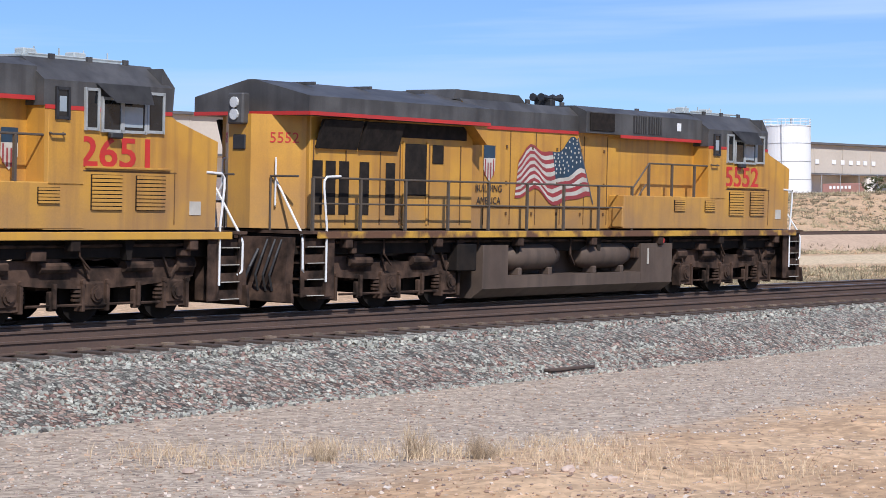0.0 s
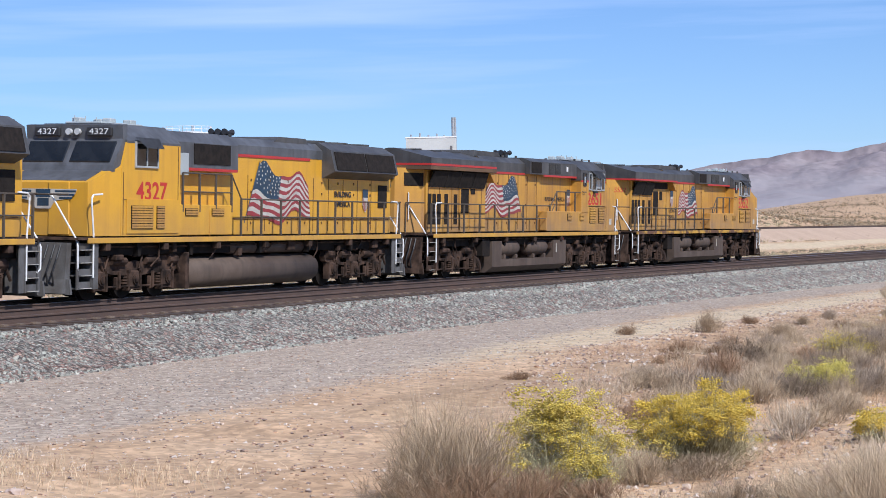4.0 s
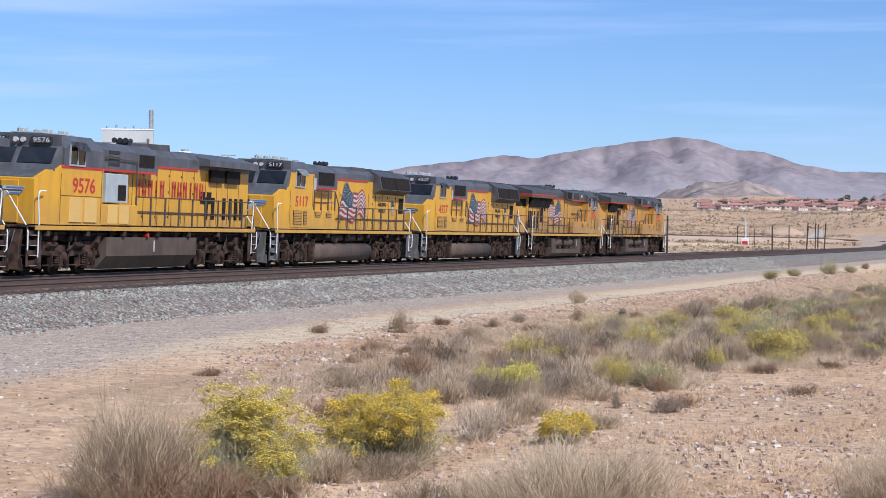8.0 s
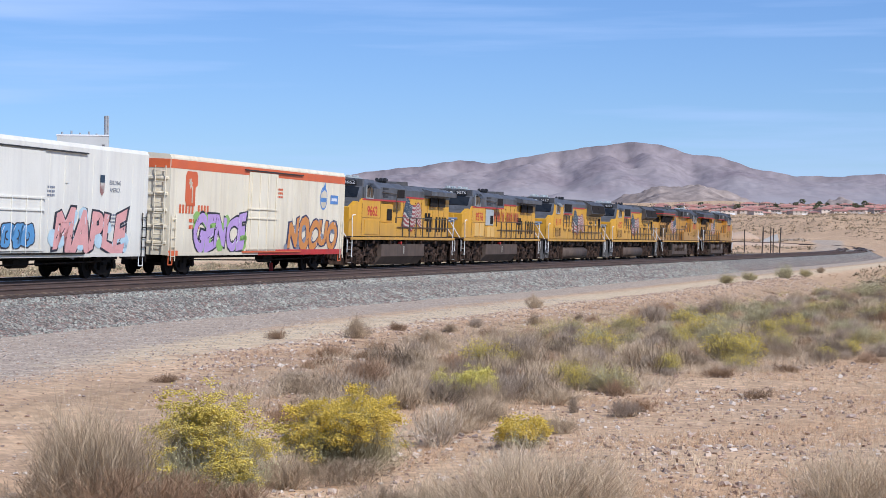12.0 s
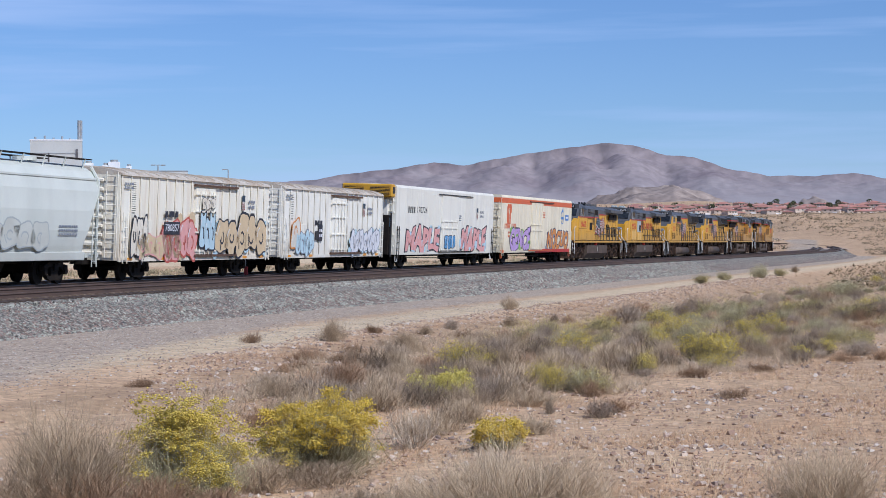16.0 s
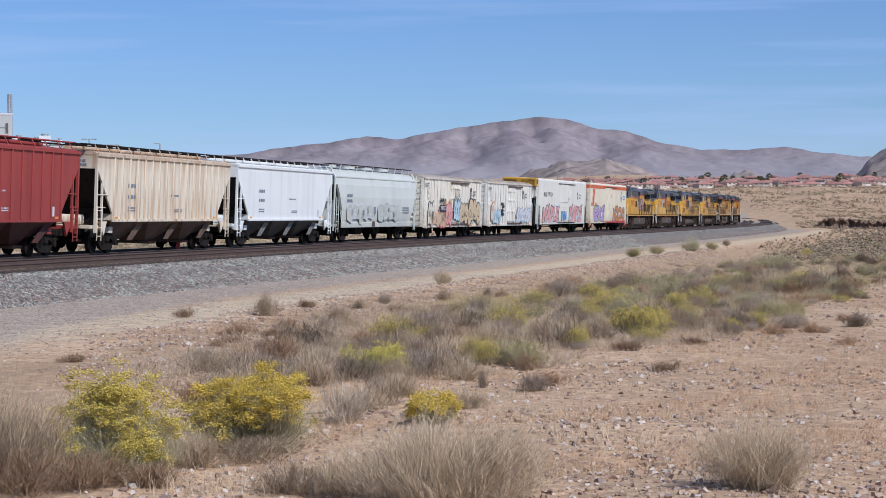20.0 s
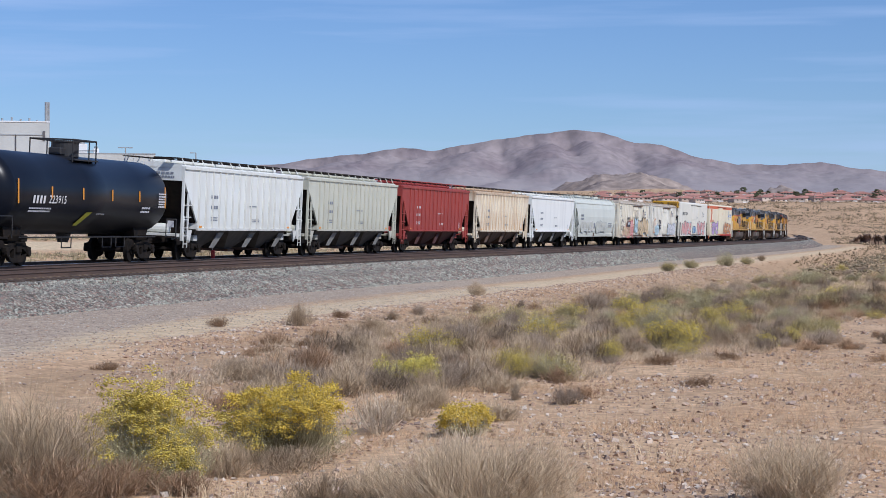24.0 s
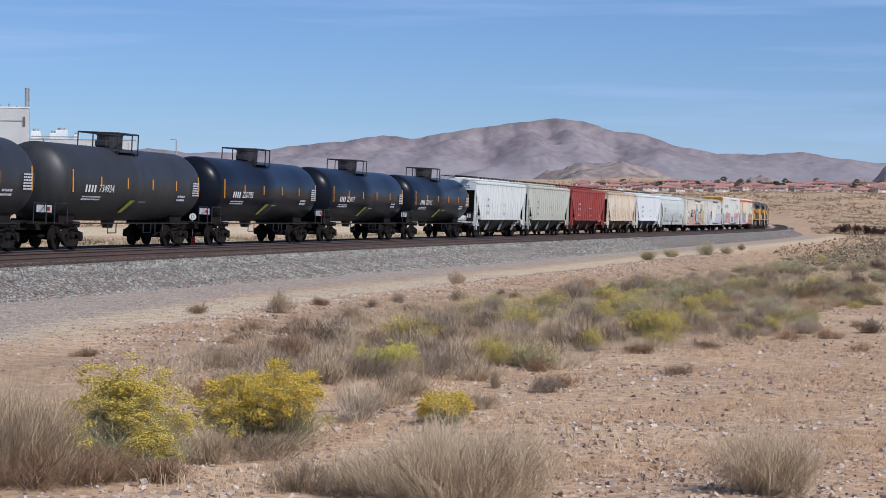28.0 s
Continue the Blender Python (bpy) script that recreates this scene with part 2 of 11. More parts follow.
# ---- ground ----
# the far leg of the line, coming back behind the bend: bearing in degrees, distance, height of the rails
LEG = ((9.27, 495.0, 1.12), (9.25, 510.0, 1.32), (9.10, 526.0, 1.6), (8.8, 538.0, 1.95), (8.3, 543.0, 2.35), (7.6, 540.0, 2.7), (6.0, 500.0, 2.9), (4.4, 450.0, 2.8), (2.8, 395.0, 2.7),
       (1.0, 330.0, 2.5), (-1.0, 275.0, 2.2), (-4.5, 225.0, 1.9), (-9.0, 190.0, 1.6), (-14.0, 163.0, 1.45), (-20.0, 142.0, 1.3), (-28.0, 124.0, 1.15), (-38.0, 112.0, 1.0))


def smooth01(x):
    x = np.clip(x, 0, 1)
    return x * x * (3 - 2 * x)


def line_coords(x, y):
    """Distance along the line, distance to its right, height of the rails, for arrays of points."""
    x, y = np.asarray(x, float).ravel(), np.asarray(y, float).ravel()
    best, idx = np.full(x.shape, 1e18), np.zeros(x.shape, int)
    for i in range(0, len(ARC), 4):
        d = (x - LINE_X[i]) ** 2 + (y - LINE_Y[i]) ** 2
        m = d < best
        best[m], idx[m] = d[m], i
    a = TURN[idx]
    dx, dy = x - LINE_X[idx], y - LINE_Y[idx]
    s = ARC[idx] + dx * np.sin(a) + dy * np.cos(a)
    lat = dx * np.cos(a) - dy * np.sin(a)
    s2 = np.clip(s, ARC[0], ARC[-1])
    i2 = np.clip(((s2 - ARC[0]) / 2).astype(int), 0, len(ARC) - 1)
    a = TURN[i2]
    lat = (x - LINE_X[i2]) * np.cos(a) - (y - LINE_Y[i2]) * np.sin(a)
    return s, lat, np.interp(s, ARC, LINE_Z)


def wave(x, y, l, seed):
    """Cheap smooth relief of wavelength l."""
    k = 2 * math.pi / l
    r = np.random.RandomState(seed)
    out = np.zeros(np.shape(x))
    for _ in range(5):
        a, p, f = r.uniform(0, 2 * math.pi), r.uniform(0, 6.3), r.uniform(0.6, 1.6)
        out = out + np.sin((np.cos(a) * x + np.sin(a) * y) * k * f + p)
    return out / 5


def bed_drop(s):
    return np.interp(s, [-60, -20, 40, 400], [-1.02, -1.05, -1.3, -1.3])


def ground_z(x, y):
    x, y = np.asarray(x, float), np.asarray(y, float)
    shape = x.shape
    x, y = x.ravel(), y.ravel()
    r, az = np.hypot(x, y), np.degrees(np.arctan2(x, y))
    s, lat, zt = line_coords(x, y)
    near = np.abs(az) < 90
    leg_r = np.interp(az, [p[0] for p in LEG[:4:-1]], [p[1] for p in LEG[:4:-1]])
    leg_z = np.interp(az, [p[0] for p in LEG[:4:-1]], [p[2] for p in LEG[:4:-1]]) - 0.75
    q = r / leg_r
    left = np.where(q < 1.06, leg_z + np.interp(q, [0.5, 0.72, 0.93, 0.97, 1.06], [-2.6, -1.7, -0.75, 0.0, 0.0]), np.interp(r, [130, 205, 300, 1000, 4800], [0.8, 5.5, 7.5, 11, 60]))
    left = np.where((q >= 1.06) & (q < 1.3), (leg_z * (1.3 - q) + np.interp(r, [130, 205, 300], [0.8, 5.5, 7.5]) * (q - 1.06)) / 0.24, left)
    mid = np.where(q < 1.05, leg_z + np.interp(q, [0.4, 0.7, 0.94, 0.98, 1.06], [-3.0, -2.0, -0.9, 0.0, 0.0]), leg_z + np.interp((r - 1.05 * leg_r) / (1000 - 1.05 * leg_r), [0, 0.35, 0.8, 1.0, 1.6, 9], [0.0, 3.0, 12.5, 16.6, 30, 70]))
    right = np.interp(r, [100, 260, 350, 420, 470, 505, 545, 700, 1000, 1150, 1500, 4800], [-2.2, -1.5, -0.9, -0.6, 0.0, 0.4, 1.2, 9.0, 18.6, 26, 30, 70])
    w1 = smooth01((az + 6) / 7)
    w2 = smooth01((az - 5.5) / 4)
    far = (left * (1 - w1) + mid * w1) * (1 - w2) + right * w2
    far = np.where(near, far, np.interp(r, [30, 300, 4800], [-1.8, -1.0, 30]))
    far = far + (wave(x, y, 90, 3) * np.clip((r - 120) / 900, 0, 1) * 3.5 + wave(x, y, 26, 4) * np.clip((r - 100) / 600, 0, 1) * 0.8) * np.interp(r, [0, 540, 640, 830, 940], [0.3, 0.3, 1.0, 1.0, 0.2])
    gully = np.abs(wave(x, y, 42, 12)) * 2.2 + np.abs(wave(x, y, 19, 13)) * 0.8
    far = far + gully * smooth01((r - 430) / 120) * smooth01((980 - r) / 150) * smooth01((az - 5) / 3) * 0.75
    # near the line: bed, road, bank and the shallow wash beside it
    drop = bed_drop(s)
    bank = smooth01((lat - 15.2) / 5.0) * np.interp(s, [-45, -15, 30, 120, 260], [0.0, 0.25, 0.75, 1.3, 1.0])
    bed = zt + drop - bank
    foot = smooth01(1 - (r - 1.5) / 16.0)
    wr = np.where(lat > 0, smooth01(1 - (lat - 40) / 60), smooth01(1 - (-lat - 7) / 30)) * smooth01((420 - s) / 120)
    z = bed * wr + far * (1 - wr)
    z = z * (1 - foot) + (-1.72) * foot
    rough = np.clip((np.abs(lat - 2) - 11) / 4, 0, 1)
    z = z + rough * (wave(x, y, 7, 1) * 0.10 + wave(x, y, 2.3, 2) * 0.05 * (1 + 1.2 * smooth01((lat - 15.5) / 2) * smooth01((24 - lat) / 3))) * np.clip(60 / np.maximum(r, 1), 0.3, 1)
    return z.reshape(shape)


def wash_edge(s):
    """How far from the line the brush of the shallow wash reaches."""
    return np.interp(s, [-50, -46, -42, -35, -24, -2, 39, 120, 260], [20.0, 22, 24, 26.2, 28.5, 29.6, 32.5, 40, 48])


def gz(x, y):
    return float(ground_z(np.array([x]), np.array([y]))[0])


def ground_material():
    """Desert soil: sand with gravel, grey road stone beside the track, darker brush litter in the wash."""
    m = material("desert_soil", (0.575, 0.396, 0.242), (0.49, 0.322, 0.19), 0.35, 0.95, bump=0.04, fine=7.0, grain=0.22, spec=0.2)
    n, l = m.node_tree.nodes, m.node_tree.links
    p = n["Principled BSDF"]
    base = p.inputs["Base Color"].links[0].from_socket
    at = n.new("ShaderNodeAttribute")
    at.attribute_name = "cover"
    sep = n.new("ShaderNodeSeparateColor")
    l.new(at.outputs["Color"], sep.inputs[0])
    tc = n.new("ShaderNodeTexCoord")
    vor = n.new("ShaderNodeTexVoronoi")
    vor.inputs["Scale"].default_value = 14.0
    l.new(tc.outputs["Object"], vor.inputs["Vector"])
    stone = n.new("ShaderNodeValToRGB")
    els = stone.color_ramp.elements
    els[0].color, els[1].color = (0.25, 0.19, 0.145, 1), (0.58, 0.475, 0.36, 1)
    e = els.new(0.5)
    e.color = (0.44, 0.35, 0.262, 1)
    l.new(vor.outputs["Color"], stone.inputs[0])
    nz = n.new("ShaderNodeTexNoise")
    nz.inputs["Scale"].default_value, nz.inputs["Detail"].default_value = 1.3, 6
    l.new(tc.outputs["Object"], nz.inputs["Vector"])
    for k, (chan, colour) in enumerate((("Red", None), ("Green", (0.43, 0.288, 0.17, 1)), ("Blue", (0.63, 0.49, 0.315, 1)))):
        ad = n.new("ShaderNodeMath")
        ad.operation = "MULTIPLY_ADD"
        l.new(nz.outputs["Fac"], ad.inputs[0])
        ad.inputs[1].default_value = 0.9
        sb = n.new("ShaderNodeMath")
        sb.operation = "SUBTRACT"
        l.new(sep.outputs[chan], sb.inputs[0])
        sb.inputs[1].default_value = 0.45
        l.new(sb.outputs[0], ad.inputs[2])
        cl = n.new("ShaderNodeMapRange")
        cl.inputs["From Min"].default_value, cl.inputs["From Max"].default_value = 0.30, 0.70
        l.new(ad.outputs[0], cl.inputs[0])
        mx = n.new("ShaderNodeMixRGB")
        l.new(cl.outputs[0], mx.inputs[0])
        l.new(base, mx.inputs[1])
        if colour:
            mx.inputs[2].default_value = colour
        else:
            l.new(stone.outputs[0], mx.inputs[2])
        base = mx.outputs[0]
    # coarse and fine grit all over, lighter and darker grains
    for scale, low, high in ((3.2, 0.90, 1.08), (9.0, 0.82, 1.15)):
        v3, sp3, mr3, mu3 = n.new("ShaderNodeTexVoronoi"), n.new("ShaderNodeSeparateColor"), n.new("ShaderNodeMapRange"), n.new("ShaderNodeHueSaturation")
        v3.inputs["Scale"].default_value = scale
        l.new(tc.outputs["Object"], v3.inputs["Vector"])
        l.new(v3.outputs["Color"], sp3.inputs[0])
        mr3.inputs["To Min"].default_value, mr3.inputs["To Max"].default_value = low, high
        l.new(sp3.outputs[0], mr3.inputs[0])
        l.new(mr3.outputs[0], mu3.inputs["Value"])
        l.new(base, mu3.inputs["Color"])
        base = mu3.outputs[0]
    # scattered pale and dark pebbles
    v2 = n.new("ShaderNodeTexVoronoi")
    v2.inputs["Scale"].default_value = 5.0
    l.new(tc.outputs["Object"], v2.inputs["Vector"])
    pr = n.new("ShaderNodeValToRGB")
    pr.color_ramp.elements[0].position, pr.color_ramp.elements[1].position = 0.10, 0.16
    pr.color_ramp.elements[0].color, pr.color_ramp.elements[1].color = (0.75, 0.75, 0.75, 1), (0, 0, 0, 1)
    l.new(v2.outputs["Distance"], pr.inputs[0])
    tint = n.new("ShaderNodeMixRGB")
    tint.blend_type = "MULTIPLY"
    tint.inputs[0].default_value = 1.0
    grey = n.new("ShaderNodeRGBToBW")
    l.new(v2.outputs["Color"], grey.inputs[0])
    l.new(grey.outputs[0], tint.inputs[1])
    tint.inputs[2].default_value = (0.85, 0.68, 0.53, 1)
    mx = n.new("ShaderNodeMixRGB")
    l.new(pr.outputs[0], mx.inputs[0])
    l.new(base, mx.inputs[1])
    l.new(tint.outputs[0], mx.inputs[2])
    l.new(mx.outputs[0], p.inputs["Base Color"])
    return m


def build_ground():
    azs = np.concatenate([np.arange(-180, -48, 4.0), np.arange(-48, 17, 0.28), np.arange(17, 180, 4.0)])
    rs = [0.0, 1.0, 2.0, 3.0]
    while rs[-1] < 4900:
        rs.append(rs[-1] * (1.015 if rs[-1] < 120 else 1.022))
    rs = np.array(rs)
    A, R_ = np.meshgrid(np.radians(azs), rs)
    X, Y = np.sin(A) * R_, np.cos(A) * R_
    Z = ground_z(X, Y)
    n, k = len(rs), len(azs)
    i, j = np.meshgrid(np.arange(n - 1), np.arange(k), indexing="ij")
    j2 = (j + 1) % k
    faces = np.stack([i * k + j, i * k + j2, (i + 1) * k + j2, (i + 1) * k + j], -1).reshape(-1, 4)[:, ::-1]
    M["soil"] = ground_material()
    ob = grid_mesh("ground", np.stack([X, Y, Z], -1).reshape(-1, 3).tolist(), faces.tolist(), "soil")
    s, lat, zt = line_coords(X, Y)
    x, y = X.ravel(), Y.ravel()
    r, az = np.hypot(x, y), np.degrees(np.arctan2(x, y))
    road = smooth01((350 - s) / 40) * smooth01((lat - 6.5) / 1.0) * smooth01(1 - (lat - np.interp(s, [-60, -35, -10], [13.5, 12.5, 10.0])) / 4.0) + smooth01((-lat + 1) / 2) * smooth01(1 - (-lat - 6) / 2)
    litter = smooth01((lat - 15.5) / 2) * smooth01((wash_edge(s) + 1.5 - lat) / 4) * smooth01((s + 52) / 10) * smooth01((320 - s) / 60)
    litter = np.maximum(litter, 0.5 * smooth01((lat - 21) / 4) * smooth01((s + 50) / 10) * smooth01((200 - s) / 60) * (0.75 + 0.5 * wave(x, y, 7, 63)))
    litter = np.maximum(litter, 0.8 * smooth01((r - 300) / 200) * (0.5 + 0.5 * wave(x, y, 40, 9)))
    lr = np.interp(az, [p[0] for p in LEG[:4:-1]], [p[1] for p in LEG[:4:-1]])
    strip = smooth01((r / lr - 0.80) / 0.03) * smooth01((0.90 - r / lr) / 0.03) * (az < 5) * (az > -60)
    sand = smooth01((330 - s) / 40) * smooth01((lat - 11.5) / 2.5) * smooth01(1 - (lat - 14.5) / 3.0) * smooth01((s + 50) / 30) * 0.8
    c = np.stack([np.clip(road, 0, 1), np.clip(litter, 0, 1) * 0.8, np.maximum(sand, strip), np.ones_like(sand)], -1)
    col = ob.data.color_attributes.new("cover", "FLOAT_COLOR", "POINT")
    col.data.foreach_set("color", c.ravel().astype(np.float32))
    tagged(ob, "sandy desert ground with gravel, tracks and dry litter", "ground", kind="structure")


build_ground()


def build_mountains():
    """The bare range on the horizon, with a rocky foothill before it."""
    # distance haze is mixed into the range's rock colour, paler and nearer blue
    M["mountain"] = material("hazed_mauve_brown_rock", (0.225, 0.185, 0.195), (0.305, 0.26, 0.258), 0.007, 1.0, fine=0.05, grain=0.22, spec=0.1, bump=3.0)
    M["foothill"] = material("pale_rocky_hillside", (0.37, 0.30, 0.255), (0.25, 0.20, 0.175), 0.03, 1.0, fine=0.16, grain=0.3, spec=0.1, bump=2.0)
    crest_az = [-20, -14, -10, -7.6, -6.6, -4.7, -3.5, -2.2, -1.2, -0.4, 0.7, 1.8, 2.7, 3.65, 4.2, 4.7, 5.2, 5.9, 6.8, 8.0, 9.3, 10.2, 11.2, 12.3, 16, 24]
    crest_el = [1.0, 1.3, 1.7, 2.12, 2.0, 2.05, 2.25, 2.38, 2.55, 2.45, 2.66, 2.83, 2.95, 3.05, 2.98, 2.86, 2.68, 2.65, 2.32, 2.10, 2.08, 2.16, 1.98, 1.86, 1.6, 1.2]
    azs = np.arange(-20, 24.01, 0.06)
    dist = np.concatenate([np.linspace(2300, 4400, 150), np.linspace(4420, 4780, 12)])
    A, R_ = np.meshgrid(azs, dist)
    el = np.interp(A, crest_az, crest_el) + 0.010 * np.sin(A * 6.1) + 0.005 * np.sin(A * 14.7 + 1)
    x, y = np.sin(np.radians(A)) * R_, np.cos(np.radians(A)) * R_
    base = np.interp(R_, [2300, 3000, 4780], [30, 48, 96])
    Z = base.copy()
    rnd = np.random.RandomState(44)

    def hill(az, d, top, along, across, turn, sharp):
        """A ridge of rounded hills: top metres high, falling away along and across its own line."""
        nonlocal Z
        u, v = np.radians(A - az) * d, R_ - d
        c, q = math.cos(turn), math.sin(turn)
        u, v = u * c - v * q, u * q + v * c
        v = v + 22 * wave(u, v, 150, int(az * 10) % 17)
        k = np.sqrt((u / along) ** 2 + (v / across) ** 2 + 0.01)
        h = (top - 55) * np.clip(1 - k, 0, None) ** sharp + 55
        e = 7.0
        Z = np.where(h > 56, e * np.logaddexp(Z / e, h / e), Z)
    crest_top = lambda a, d: d * math.tan(radians(float(np.interp(a, crest_az, crest_el))))
    for a in np.arange(-19, 23.5, 0.85):
        a2 = a + rnd.uniform(-0.3, 0.3)
        hill(a2, 4400, crest_top(a2, 4400) * 1.0, rnd.uniform(170, 300), rnd.uniform(500, 760), rnd.uniform(-0.5, 0.5), 1.15)
    for a in np.arange(-18, 23, 0.62):
        d = rnd.uniform(3300, 4150)
        k = np.interp(d, [3300, 4150], [0.36, 0.74]) * rnd.uniform(0.7, 1.05)
        hill(a + rnd.uniform(-0.3, 0.3), d, crest_top(a, d) * k, rnd.uniform(90, 200), rnd.uniform(260, 480), rnd.uniform(-1.0, 1.0), rnd.uniform(1.0, 1.4))
    rough, amp = np.zeros_like(x), 1.0
    for k, l in enumerate((120, 60, 30, 15)):
        rough += amp * (0.5 - np.abs(wave(x + 20 * wave(x, y, 90, 60 + k), y, l, 20 + k)) * 1.9)
        amp *= 0.6
    rise_ = np.clip((Z - base) / 60, 0, 1)
    Z = Z + rough * rise_ * 4.0
    # the skyline itself
    lim = R_ * np.tan(np.radians(el))
    Z = np.where(R_ < 4399, np.minimum(Z, lim - 1.0), np.where(R_ < 4401, lim, np.minimum(Z, lim - 12)))
    n, k = R_.shape
    i, j = np.meshgrid(np.arange(n - 1), np.arange(k - 1), indexing="ij")
    f = np.stack([i * k + j, i * k + j + 1, (i + 1) * k + j + 1, (i + 1) * k + j], -1).reshape(-1, 4)[:, ::-1]
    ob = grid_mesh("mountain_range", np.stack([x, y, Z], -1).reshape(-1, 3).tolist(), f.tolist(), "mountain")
    # pale fan soil towards the foot, its blue-grey tone also holding haze
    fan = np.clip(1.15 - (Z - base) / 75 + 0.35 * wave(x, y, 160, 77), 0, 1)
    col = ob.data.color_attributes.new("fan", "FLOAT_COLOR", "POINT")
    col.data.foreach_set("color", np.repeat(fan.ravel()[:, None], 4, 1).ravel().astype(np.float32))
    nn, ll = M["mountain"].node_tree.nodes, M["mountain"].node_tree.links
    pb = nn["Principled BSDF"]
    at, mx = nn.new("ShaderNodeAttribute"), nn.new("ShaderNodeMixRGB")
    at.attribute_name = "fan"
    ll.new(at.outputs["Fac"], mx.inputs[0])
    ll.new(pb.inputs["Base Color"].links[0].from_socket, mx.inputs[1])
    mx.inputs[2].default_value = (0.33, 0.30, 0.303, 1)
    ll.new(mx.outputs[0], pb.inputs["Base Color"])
    tagged(ob, "bare mauve-brown desert mountain range on the horizon, haze in its colour", "mountain", kind="structure")
    # foothill
    azs, us = np.arange(1.0, 15.0, 0.05), np.linspace(0, 1, 130)
    A, U = np.meshgrid(azs, us)
    R_ = 1350 + 700 * U
    x, y = np.sin(np.radians(A)) * R_, np.cos(np.radians(A)) * R_
    h = np.interp(A, [1.0, 2.6, 3.3, 3.8, 4.3, 4.9, 5.4, 6.0, 6.6, 7.4, 8.6, 8.9, 9.2, 9.8, 10.4, 12.0, 12.5, 13.2, 15.0], [0.2, 0.85, 1.25, 1.36, 1.55, 1.50, 1.58, 1.42, 1.25, 0.95, 0.9, 1.18, 1.22, 1.0, 0.85, 0.9, 1.5, 1.9, 2.2])
    ridge, amp = np.zeros_like(x), 1.0
    for k2, l in enumerate((140, 62, 27, 12)):
        ridge += amp * (1 - np.abs(wave(x, y, l, 40 + k2)) * 2.2)
        amp *= 0.55
    Z = 12 + (1700 * np.tan(np.radians(h)) - 12) * np.sin(np.pi * np.clip(U * 0.98, 0, 1)) ** 1.2 + ridge * 5.5 * np.sin(np.pi * U)
    n, k = U.shape
    i, j = np.meshgrid(np.arange(n - 1), np.arange(k - 1), indexing="ij")
    f = np.stack([i * k + j, i * k + j + 1, (i + 1) * k + j + 1, (i + 1) * k + j], -1).reshape(-1, 4)[:, ::-1]
    ob = grid_mesh("foothill", np.stack([x, y, Z], -1).reshape(-1, 3).tolist(), f.tolist(), "foothill")
    tagged(ob, "rocky foothill of pale brown boulders", "hill", kind="structure")


build_mountains()


# ---- tracks ----
def sweep(name, outline, s0, s1, step, centre, mat, cant=True, caps=True):
    """A profile of (right, up) points carried along the line, centre metres to the right of the train's track."""
    ss = np.arange(s0, s1 + step / 2, step)
    verts, faces, n = [], [], len(outline)
    for s in ss:
        e = cant_at(s) if cant else 0.0
        c = on_line(s, centre, 0, False)
        a = float(np.interp(s, ARC, TURN))
        for v, h in outline:
            q, w = v * math.cos(e) + h * math.sin(e), h * math.cos(e) - v * math.sin(e)
            verts.append((c.x + q * math.cos(a), c.y - q * math.sin(a), c.z + w))
    for i in range(len(ss) - 1):
        for j in range(n):
            k = (j + 1) % n
            faces.append((i * n + j, i * n + k, (i + 1) * n + k, (i + 1) * n + j))
    if caps:
        faces += [tuple(range(n))[::-1], tuple((len(ss) - 1) * n + j for j in range(n))]
    return grid_mesh(name, verts, faces, mat, smooth=False)


RAIL = ((-0.037, 0.0), (0.037, 0.0), (0.037, -0.03), (0.012, -0.045), (0.012, -0.155), (0.075, -0.17), (0.075, -0.185), (-0.075, -0.185), (-0.075, -0.17), (-0.012, -0.155), (-0.012, -0.045), (-0.037, -0.03))
HEAD_TOP = ((-0.034, 0.003), (0.034, 0.003), (0.037, -0.006), (-0.037, -0.006))


